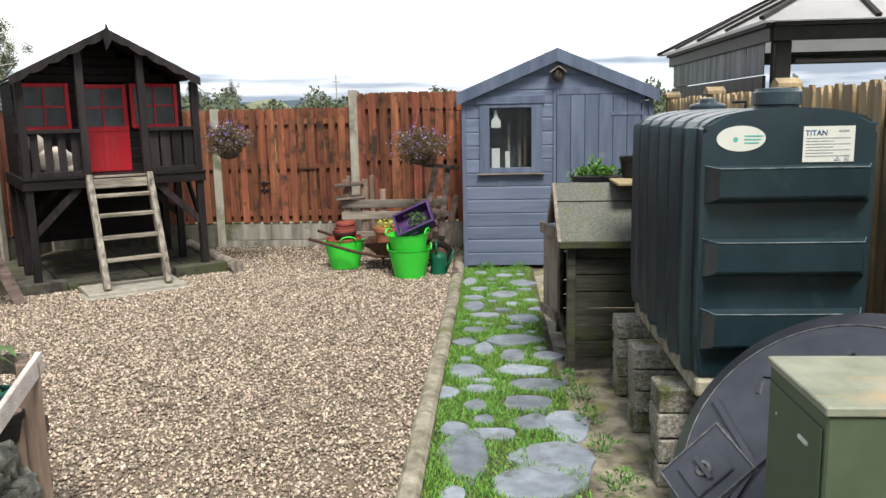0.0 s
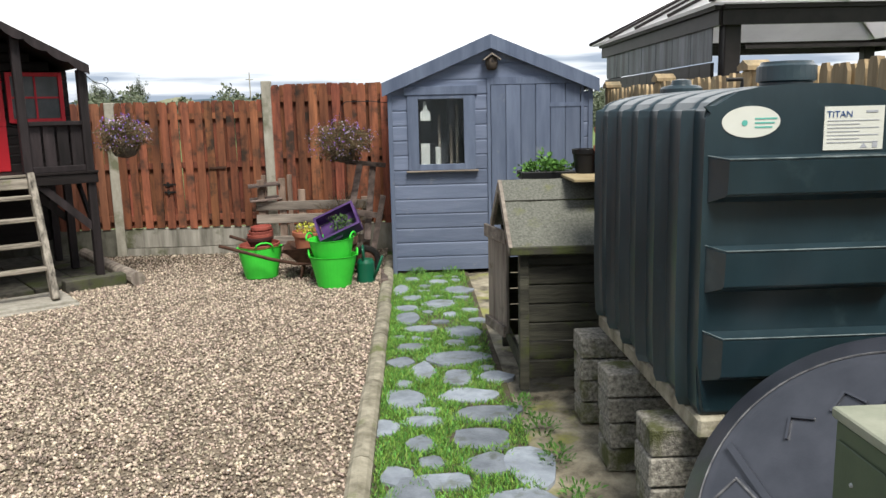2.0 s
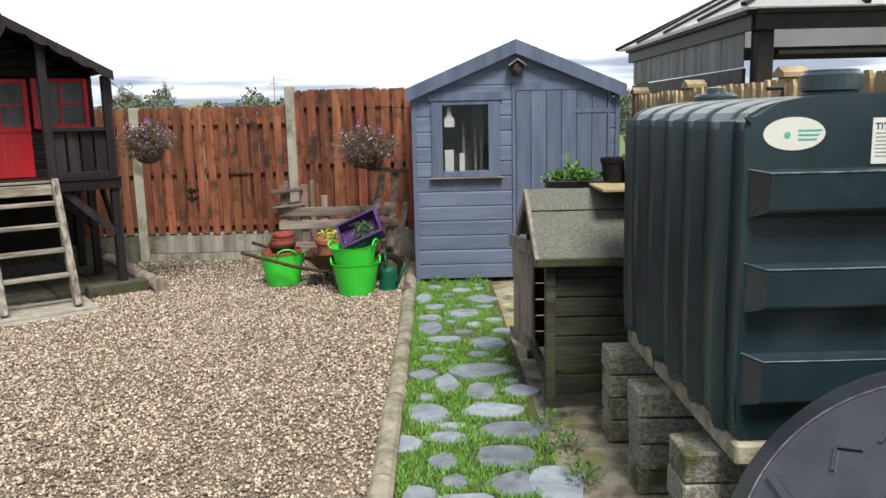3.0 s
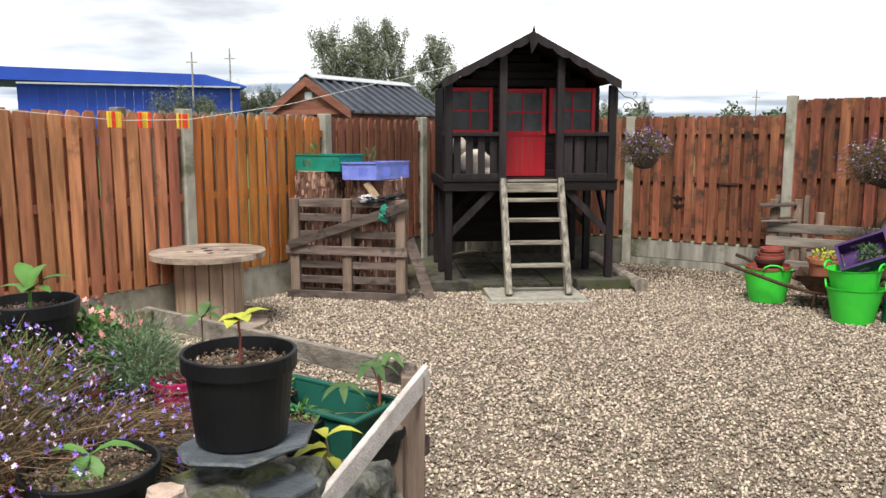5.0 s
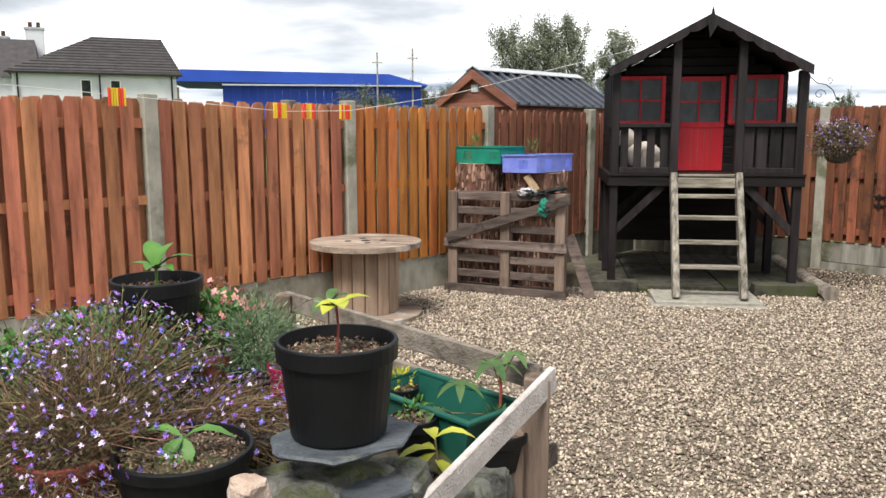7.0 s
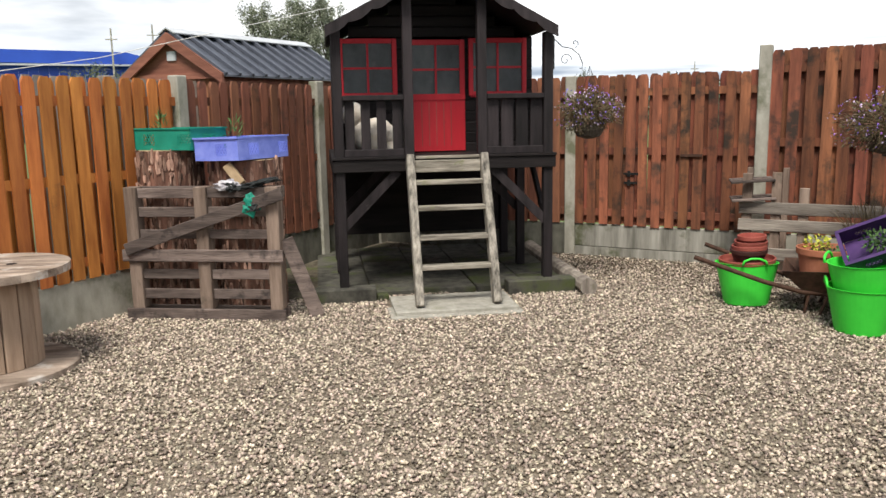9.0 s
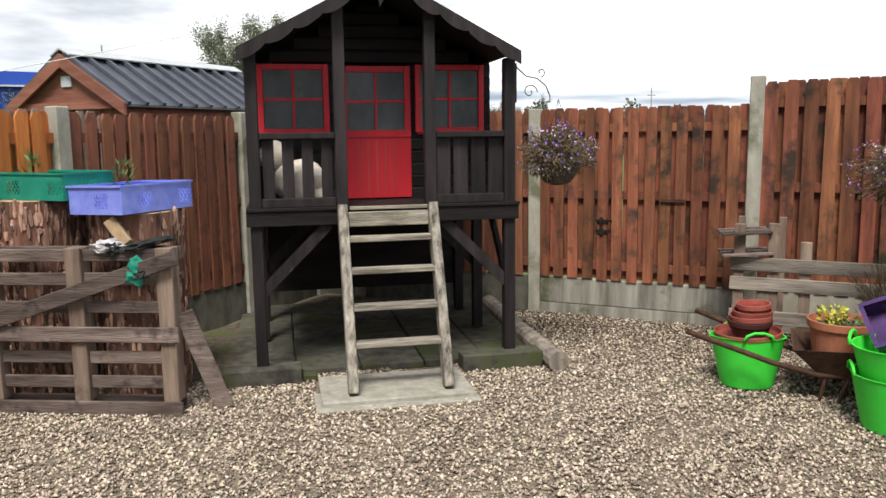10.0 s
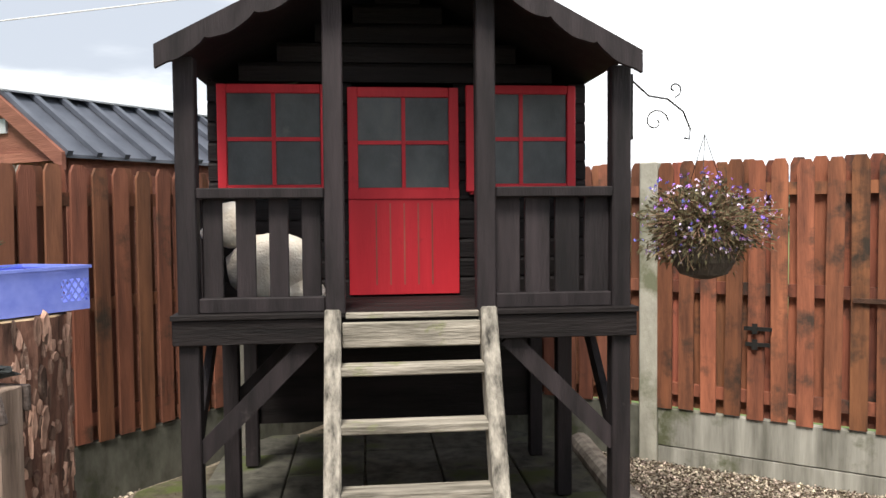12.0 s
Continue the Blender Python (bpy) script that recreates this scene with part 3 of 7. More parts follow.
# ---------- edging ----------
def edging():
    r = random.Random(5)
    u = -1.2
    while u < 8.5:
        L = r.uniform(0.95, 1.15)
        m = GM(u, 0.31 + r.uniform(-.006, .006), 0, r.uniform(-.4, .4))
        bm = B()
        prof = [(-.055, -.08), (-.055, .045), (-.035, .066), (0, .074), (.035, .066), (.055, .045), (.055, -.08)]
        n_ = 9
        rings = []
        for k in range(n_ + 1):
            y = k * (L - 0.012) / n_
            rings.append([bm.verts.new((x + .005 * noise.noise(Vector((u + k, z * 9, 1))), y, z + .006 * noise.noise(Vector((u + k * .7, x * 9, 5))))) for x, z in prof])
        for a, b in zip(rings, rings[1:]):
            for i in range(len(prof) - 1):
                bm.faces.new((a[i], a[i + 1], b[i + 1], b[i]))
        bm.faces.new(rings[0])
        bm.faces.new(rings[-1][::-1])
        ob = part("edging_kerb", bm, m_kerb)
        ob.matrix_world = m
        tagged(ob, "mossy pale concrete edging between gravel and slate path", "edging", "edging pieces")
        u += L


edging()


# ---------- playhouse ----------
def playhouse():
    X0, Y0 = 2.22, 8.28
    ph = thing("playhouse", T((X0, Y0, 0)), "black-brown raised wooden playhouse with red door and windows on stilts", "playhouse")
    px = [1.39 - X0, 1.944 - X0, 2.535 - X0, 3.08 - X0]
    RZ, EZ, HW = 2.612, 2.152, 0.88

    def rz(x, o=0.0):
        return RZ - (RZ - EZ) / HW * abs(x) + o
    for i, x in enumerate(px):
        bm = B()
        box(bm, x - .038, x + .038, -.038, .038, 0.06 if i in (0, 3) else 1.12, rz(x, -.05), None, .005)
        part("porch_post", bm, m_black, ph)
    D = 1.62
    for x in (px[0], px[3]):
        for y in (0.9, D - .04):
            bm = B()
            box(bm, x - .038, x + .038, y - .038, y + .038, .06, 1.04, None, .005)
            part("leg", bm, m_black, ph)
    for y in (-.062, .5, D - .06):
        bm = B()
        box(bm, px[0] - .055, px[3] + .055, y, y + .022, 1.04, 1.135, None, .003)
        part("floor_beam", bm, m_blackh, ph)
    for x in (px[0] - .062, px[3] + .04):
        bm = B()
        box(bm, x, x + .022, -.04, D, 1.04, 1.135, None, .003)
        part("floor_beam", bm, m_blackh, ph)
    nb = 12
    for k in range(nb):
        y = -.075 + k * (D + .07) / nb
        bm = B()
        box(bm, px[0] - .06, px[3] + .06, y, y + (D + .07) / nb - .006, 1.137, 1.157, None, .002)
        part("deck_board", bm, m_blackh, ph)
    # braces
    for s, x in ((1, px[0]), (-1, px[3])):
        bm = B()
        beam(bm, (x + s * .02, -.01, .60), (x + s * .46, -.01, 1.04), .07, .03, (0, 1, 0))
        part("brace", bm, m_black, ph)
        bm = B()
        beam(bm, (x, .06, .60), (x, .48, 1.04), .03, .07, (0, 1, 0))
        part("brace", bm, m_black, ph)
        bm = B()
        beam(bm, (x + s * .02, .93, .60), (x + s * .46, .93, 1.04), .07, .03, (0, 1, 0))
        part("brace", bm, m_black, ph)
    # rails and balusters
    for a, b in ((0, 1), (2, 3)):
        for z0, z1, w in ((1.595, 1.635, .045), (1.157, 1.215, .03)):
            bm = B()
            box(bm, px[a] + .039, px[b] - .039, -w, w * .4, z0, z1, None, .004)
            part("handrail" if z0 > 1.3 else "bottom_rail", bm, m_black, ph)
        xa, xb = px[a] + .04, px[b] - .04
        for k in range(4):
            w = .074 if a == 0 else .1
            x = xa + .05 + k * (xb - xa - .1) / 3
            bm = B()
            box(bm, x - w / 2, x + w / 2, .0, .018, 1.18, 1.6, T((0, .001 * k, 0)), .003)
            part("baluster", bm, m_black, ph)
    for s, x in ((-1, px[0]), (1, px[3])):
        bm = B()
        box(bm, x - .03, x + .03, .04, .5, 1.595, 1.635, None, .004)
        part("handrail", bm, m_black, ph)
        for k in range(3):
            bm = B()
            box(bm, x - .01, x + .008, .07 + k * .15, .16 + k * .15, 1.16, 1.6, None, .003)
            part("baluster", bm, m_black, ph)
    # cabin walls of overlapping boards
    W0, W1, YF, YB = -.845, .865, .5, D
    openings = [(1.42 - X0, 1.91 - X0, 1.63, 2.11), (1.99 - X0, 2.49 - X0, 1.15, 2.10), (2.522 - X0, 3.028 - X0, 1.63, 2.11)]
    z = 1.157
    while z < 2.52:
        z1 = min(z + .088, 2.53)
        hw = max(.03, min(W1, HW * (RZ - .03 - z1) / (RZ - EZ)))
        spans = [(-min(-W0, hw), hw)]
        for a, b, c, d in openings:
            if z1 > c + .01 and z < d - .01:
                spans = [s for x0, x1 in spans for s in ((x0, min(x1, a + .02)), (max(x0, b - .02), x1)) if s[1] - s[0] > .015]
        for x0, x1 in spans:
            bm = B()
            pr = [(YF - .003, z), (YF - .003, z1 - .02), (YF + .006, z1 - .004), (YF + .018, z1), (YF + .018, z)]
            a = [bm.verts.new((x0, y, q)) for y, q in pr]
            b = [bm.verts.new((x1, y, q)) for y, q in pr]
            bm.faces.new(a)
            bm.faces.new(b[::-1])
            for i in range(5):
                bm.faces.new((a[i], b[i], b[(i + 1) % 5], a[(i + 1) % 5]))
            part("wall_board", bm, m_blackh, ph)
        z = z1
    side_top = rz(W1, -.022)
    for x in (W0, W1 - .018):
        for k in range(12):
            bm = B()
            zz = 1.157 + k * .09
            if zz > side_top - .02:
                continue
            box(bm, x, x + .018, YF + .019, YB, zz, min(zz + .087, side_top))
            part("wall_board", bm, m_blackh, ph)
    bm = B()
    box(bm, W0, W1, YB, YB + .018, 1.157, side_top)
    prism(bm, [(W0, side_top + .001), (W1, side_top + .001), (.02, RZ - .035), (-.02, RZ - .035)], YB, YB + .018)
    part("back_wall", bm, m_blackh, ph)
    # added dark sheet: stands for the cabin's unlit inside behind the windows
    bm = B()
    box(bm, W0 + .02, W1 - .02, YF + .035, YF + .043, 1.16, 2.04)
    part("inner_curtain", bm, m_darkcloth, ph, "added dark sheet that stands for the unlit inside of the cabin")
    # windows, a little open
    for j, (a, b, c, d) in enumerate(openings):
        if j == 1:
            dr = part("door", (lambda q: box(q, a, b, YF - .022, YF - .004, 1.165, 1.60, None, .003))(B()), m_red, ph, "bright red boarded door with four panes above")
            # thin darker strips on the door put its grooves' shade into colour
            for k in range(1, 6):
                x = a + .06 + k * (b - a - .12) / 6
                q = B()
                box(q, x - .0035, x + .0035, YF - .0235, YF - .0215, 1.21, 1.58)
                part("groove", q, m_redpot, dr)
            root, y = dr, YF - .026
            frame_bars = [(a, a + .045, 1.601, d), (b - .045, b, 1.601, d), (a + .046, b - .046, d - .045, d), (a + .046, b - .046, 1.601, 1.65)]
            gz0, gz1, m = 1.65, d - .045, None
            q = B()
            box(q, a, b, YF - .03, YF - .0225, 1.60, 1.64)
            part("rail", q, m_red, dr)
        else:
            root = part("window", (lambda q: box(q, a + .02, b - .02, YF - .02, YF - .006, c - .012, c + .0))(B()), m_red, ph, "red window frame with four panes")
            y = YF - .03 if j == 0 else YF - .04
            frame_bars = [(a, a + .04, c, d), (b - .04, b, c, d), (a + .041, b - .041, d - .04, d), (a + .041, b - .041, c, c + .035)]
            gz0, gz1 = c + .035, d - .04
        for x0, x1, z0, z1 in frame_bars:
            q = B()
            box(q, x0, x1, y, y + .026, z0, z1, None, .003)
            part("frame_bar", q, m_red, root)
        xm, zm = (a + b) / 2, (gz0 + gz1) / 2
        q = B()
        box(q, xm - .0085, xm + .0085, y + .002, y + .02, gz0, gz1)
        part("glazing_bar", q, m_red, root)
        for x0, x1 in ((a + .042, xm - .009), (xm + .009, b - .042)):
            q = B()
            box(q, x0, x1, y + .003, y + .019, zm - .0085, zm + .0085)
            part("glazing_bar", q, m_red, root)
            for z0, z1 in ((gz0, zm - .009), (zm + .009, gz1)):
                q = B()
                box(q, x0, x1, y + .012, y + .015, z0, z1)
                o = part("pane", q, m_dustpane, root, "dusty dark glass pane with reflection put into its colour")
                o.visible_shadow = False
    # roof
    YR0, YR1 = -.13, D + .14
    for s in (-1, 1):
        bm = B()
        pts = [(0, RZ), (s * HW, EZ), (s * HW, EZ - .018), (0, RZ - .018)]
        prism(bm, pts if s > 0 else pts[::-1], YR0 + .012, YR1)
        part("roof_board", bm, m_blackh, ph)
        bm = B()
        rows = []
        for i in range(13):
            x = s * (HW + .015) * i / 12
            rows.append([bm.verts.new((x, YR0 + (YR1 - YR0) * j / 16, rz(x, .006 + .006 * noise.noise(Vector((x * 9, j * .8, s)))))) for j in range(17)])
        for i in range(12):
            for j in range(16):
                bm.faces.new((rows[i][j], rows[i][j + 1], rows[i + 1][j + 1], rows[i + 1][j]))
        part("roof_felt", bm, m_felt, ph, "grey mineral roofing felt")
        # scalloped barge board
        bm = B()
        N_ = 60
        up, lo = [], []
        for i in range(N_ + 1):
            t = i / N_
            x = s * (.012 + (HW + .015) * t)
            zt = rz(x, .012)
            sc = abs(math.sin(t * math.pi * 5.0)) ** .7
            wz = .065 + .028 * sc + .006 * noise.noise(Vector((t * 14, s * 3, 0)))
            if t > .96:
                wz = .085
            up.append((x, zt))
            lo.append((x, zt - wz))
        fr = [[bm.verts.new((x, y, z)) for x, z in row] for y in (YR0 - .012, YR0 + .011) for row in (up, lo)]
        for i in range(N_):
            u0, l0, u1, l1 = fr
            bm.faces.new((u0[i], l0[i], l0[i + 1], u0[i + 1]))
            bm.faces.new((u1[i + 1], l1[i + 1], l1[i], u1[i]))
            bm.faces.new((u0[i], u0[i + 1], u1[i + 1], u1[i]))
            bm.faces.new((l0[i + 1], l0[i], l1[i], l1[i + 1]))
        bm.faces.new((fr[0][-1], fr[1][-1], fr[3][-1], fr[2][-1]))
        part("barge_board", bm, m_black, ph, "weathered scalloped barge board")
    bm = B()
    prism(bm, [(-.02, 2.40), (.035, 2.50), (.045, 2.56), (.02, 2.60), (.0, 2.68), (-.02, 2.60), (-.045, 2.56), (-.035, 2.50)], YR0 - .034, YR0 - .013)
    part("finial", bm, m_black, ph, "pointed wooden finial")
    # added dark panel in place of the shade under the deck
    bm = B()
    box(bm, px[0] + .04, px[3] - .04, D - .03, D - .012, .30, 1.035)
    part("lower_back_panel", bm, m_blackh, ph)
    bm = B()
    box(bm, px[1] + .04, px[2] - .04, -.10, -.076, 1.135, 1.158, None, .003)
    part("threshold", bm, m_step, ph)
    # ladder
    ld = thing("ladder", T((X0, Y0, 0)), "bleached wooden ladder with open treads leaning on the playhouse deck", "ladder")
    y0, y1 = -.55, -.09

    def ly(z):
        return y0 + (y1 - y0) * (z - .05) / 1.10
    for x in (-.285, .31):
        bm = B()
        beam(bm, (x, ly(.05), .05), (x * .99, ly(1.16), 1.16), .062, .10, (0, 1, 0), .006)
        part("stringer", rough(bm, .003), m_stepv, ld)
    for z in (.345, .560, .778, .972):
        bm = B()
        box(bm, -.30, .325, ly(z) - .05, ly(z) + .045, z - .035, z + .0, None, .005)
        part("tread", rough(bm, .003, 5, z), m_step, ld)
    bm = B()
    box(bm, -.25, .275, y1 - .045, y1 - .02, 1.03, 1.125, None, .004)
    part("top_board", bm, m_step, ld)
    return ph


playhouse()

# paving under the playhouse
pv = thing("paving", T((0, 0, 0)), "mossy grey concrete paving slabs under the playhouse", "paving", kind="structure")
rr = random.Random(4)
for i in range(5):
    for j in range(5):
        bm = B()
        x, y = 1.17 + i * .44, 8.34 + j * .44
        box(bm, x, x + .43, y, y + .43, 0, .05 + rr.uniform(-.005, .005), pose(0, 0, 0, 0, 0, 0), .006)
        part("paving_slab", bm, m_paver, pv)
for k, (x0, x1, y0, y1, z1) in enumerate(((1.14, 1.64, 8.16, 8.32, .115), (1.64, 1.74, 8.20, 8.31, .05), (2.72, 3.29, 8.15, 8.31, .12))):
    bm = rough(box(B(), x0, x1, y0, y1, 0, z1, None, .008), .004)
    tagged(part("timber_edge", bm, m_paver), "mossy timber edging in front of the playhouse paving", "edging", "timber edges", )
bm = tube(B(), [(3.36, 8.02, .07), (3.37, 9.2, .07), (3.40, 10.0, .07)], .072, 12)
tagged(part("log", rough(bm, .004), m_greyv), "long weathered round log lying on the gravel", "log")
bm = rough(box(B(), 1.74, 2.68, 7.62, 8.16, 0, .045, pose(0, 0, 0), .006), .004)
tagged(part("step_slab", bm, m_slab), "pale concrete slab at the foot of the ladder", "slab", "slabs")
bm = rough(box(B(), 1.70, 2.70, 7.55, 7.9, 0, .018, pose(0, 0, 0), .004), .003)
tagged(part("step_slab", bm, m_slab), "thin pale slab under the ladder's slab", "slab", "slabs")


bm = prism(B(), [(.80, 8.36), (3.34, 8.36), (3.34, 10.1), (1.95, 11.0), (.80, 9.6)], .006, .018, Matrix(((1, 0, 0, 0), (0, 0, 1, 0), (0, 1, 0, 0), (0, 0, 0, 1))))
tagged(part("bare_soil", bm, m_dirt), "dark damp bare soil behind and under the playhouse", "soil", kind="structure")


# ---------- blue shed ----------
def shed():
    s = thing("shed", GM(8.55, 1.38), "blue-grey painted timber shed with window and boarded door", "shed")
    W, DP, EH, RH = 1.02, 1.48, 1.84, 2.27
    x0, x1 = -W, W
    openings = [(-.83 + .06, -.16 - .06, 1.10, 1.80), (-.01, .90, .12, 1.90)]

    def hz_(z):
        return W if z < EH else max(.02, W * (RH - z) / (RH - EH))
    z = .04
    while z < RH - .03:
        z1 = z + .147
        hw = hz_(z1)
        hw0 = hz_(z)
        spans = [(-hw0, hw0)]
        for a, b, c, d in openings:
            if z1 > c + .02 and z < d - .02:
                spans = [q for p0, p1 in spans for q in ((p0, min(p1, a)), (max(p0, b), p1)) if q[1] - q[0] > .01]
        for p0, p1 in spans:
            bm = B()
            t0 = max(p0, -hw) if p0 == -hw0 else p0
            t1 = min(p1, hw) if p1 == hw0 else p1
            if t1 - t0 < .01:
                continue
            lo = [bm.verts.new(q) for q in ((p0, 0, z), (p1, 0, z), (p1, .02, z), (p0, .02, z))]
            mi = [bm.verts.new(q) for q in ((p0 + (t0 - p0) * .85, 0, z1 - .022), (p1 + (t1 - p1) * .85, 0, z1 - .022), (p1 + (t1 - p1) * .85, .02, z1 - .022), (p0 + (t0 - p0) * .85, .02, z1 - .022))]
            hi = [bm.verts.new(q) for q in ((t0, .012, z1), (t1, .012, z1), (t1, .02, z1), (t0, .02, z1))]
            for a, b in ((lo, mi), (mi, hi)):
                for i in range(4):
                    bm.faces.new((a[i], a[(i + 1) % 4], b[(i + 1) % 4], b[i]))
            bm.faces.new(lo[::-1])
            bm.faces.new(hi)
            part("wall_board", bm, m_blue, s)
        z = z1
    for sx in (-1, 1):
        for k in range(12):
            bm = B()
            xx = sx * W
            box(bm, min(xx, xx - sx * .02), max(xx, xx - sx * .02), .021, DP, .04 + k * .147, .04 + k * .147 + .144)
            part("wall_board", bm, m_blue, s)
        bm = B()
        box(bm, sx * W - .045 * (sx > 0) , sx * W + .045 * (sx < 0), -.02, -.001, .0, EH - .01, None, .003)
        part("corner_trim", bm, m_bluev, s)
    bm = B()
    box(bm, -W, W, DP, DP + .02, .04, EH)
    prism(bm, [(-W, EH), (W, EH), (0, RH)], DP + .001, DP + .02)
    part("back_wall", bm, m_blue, s)
    bm = B()
    box(bm, -W + .02, W - .02, .03, DP - .01, .04, .07)
    part("shed_floor", bm, m_grey, s)
    # door
    for k in range(6):
        bm = B()
        a = .0 + k * .149
        box(bm, a + .002, a + .147, -.016, .002, .10, 1.885, None, .003)
        d = part("door_board", bm, m_bluev, s)
    bm = B()
    box(bm, -.035, -.004, -.02, -.001, .06, 1.92)
    box(bm, .9, .93, -.02, -.001, .06, 1.92)
    box(bm, -.035, .93, -.0205, -.002, 1.888, 1.958)
    part("door_frame", bm, m_bluev, s)
    bm = B()
    box(bm, .58, .9, -.022, -.0165, 1.66, 1.70)
    part("hinge", bm, m_bluev, s)
    # window
    wx0, wx1, wz0, wz1 = -.72, -.27, 1.12, 1.76
    for a, b, c, d, y in ((-.83, wx0, 1.06, 1.80, -.02), (wx1, -.155, 1.06, 1.80, -.02), (-.86, -.13, 1.801, 1.885, -.03), (wx0, wx1, wz1, 1.80, -.02), (wx0, wx1, 1.06, wz0, -.02)):
        bm = B()
        box(bm, a, b, y, .003, c, d, None, .003)
        part("window_frame", bm, m_bluev, s)
    bm = B()
    box(bm, -.85, -.13, -.055, .0, 1.045, 1.06, None, .003)
    part("window_sill", rough(bm, .006, 9), m_grey, s)
    bm = B()
    box(bm, wx0, wx1, .004, .008, wz0, wz1)
    o = part("pane", bm, m_glass, s, "dusty shed window pane")
    o.visible_shadow = False
    # what stands inside behind the pane
    for nm, a, b, y, c, d, mt_ in (("white_bottle", -.70, -.61, .12, 1.02, 1.32, m_white), ("paint_tin", -.55, -.50, .2, 1.02, 1.28, m_white), ("dark_shelf", -.9, -.2, .25, 1.0, 1.015, m_grey)):
        bm = B()
        box(bm, a, b, y, y + (.25 if nm == "dark_shelf" else .06), c, d, None, .004)
        part(nm, bm, mt_, s)
    # added backing panel that keeps the shed's inside dark behind the pane
    part("dark_clutter", box(B(), -.95, -.05, .34, .36, .8, 1.85), m_netting, s)
    for x, z in ((-.52, 1.6), (-.40, 1.5), (-.34, 1.7)):
        part("tool_handle", box(B(), x, x + .025, .22, .245, .9, z), m_greyv, s)
    bm = prism(B(), [(-.70, 1.55), (-.60, 1.55), (-.60, 1.63), (-.63, 1.66), (-.64, 1.74), (-.665, 1.74), (-.67, 1.66), (-.70, 1.63)], .03, .04)
    part("hanging_card", bm, m_white, s)
    # roof
    for sx in (-1, 1):
        bm = B()
        ex = W + .04
        ez = EH - (RH - EH) / W * .04
        pts = [(0, RH + .075), (sx * ex, ez + .075), (sx * ex, ez), (0, RH)]
        prism(bm, pts if sx > 0 else pts[::-1], -.06, DP + .1)
        part("roof_sheet", bm, m_felt, s)
        bm = B()
        pts = [(0, RH + .10), (sx * (ex + .01), ez + .10), (sx * (ex + .01), ez - .03), (0, RH - .035)]
        prism(bm, pts if sx > 0 else pts[::-1], -.085, -.061)
        part("barge_board", bm, m_bluev, s)
    # bird box
    bb = thing("bird_box", GM(8.55, 1.39, 2.10) @ T((0, -.05, 0)), "small round wooden bird box on the blue shed gable", "bird box")
    part("body", lathe(B(), [(.03, -.075), (.05, -.06), (.062, -.01), (.055, .04), (.02, .06)], 14, None, True, .2), m_bark, bb, smooth=True)
    bm = B()
    beam(bm, (-.005, -.03, .085), (.085, -.03, .02), .1, .012, (0, 0, 1))
    beam(bm, (.005, -.03, .085), (-.085, -.03, .02), .1, .012, (0, 0, 1))
    part("roof", bm, m_greyv, bb)
    # black disc on the surface paints the entrance hole's shade
    part("entrance_hole", lathe(B(), [(.014, 0), (.014, .004)], 12, T((0, -.058, .01)) @ pose(0, 0, 0, 90, 0, 0)), m_black, bb)


shed()


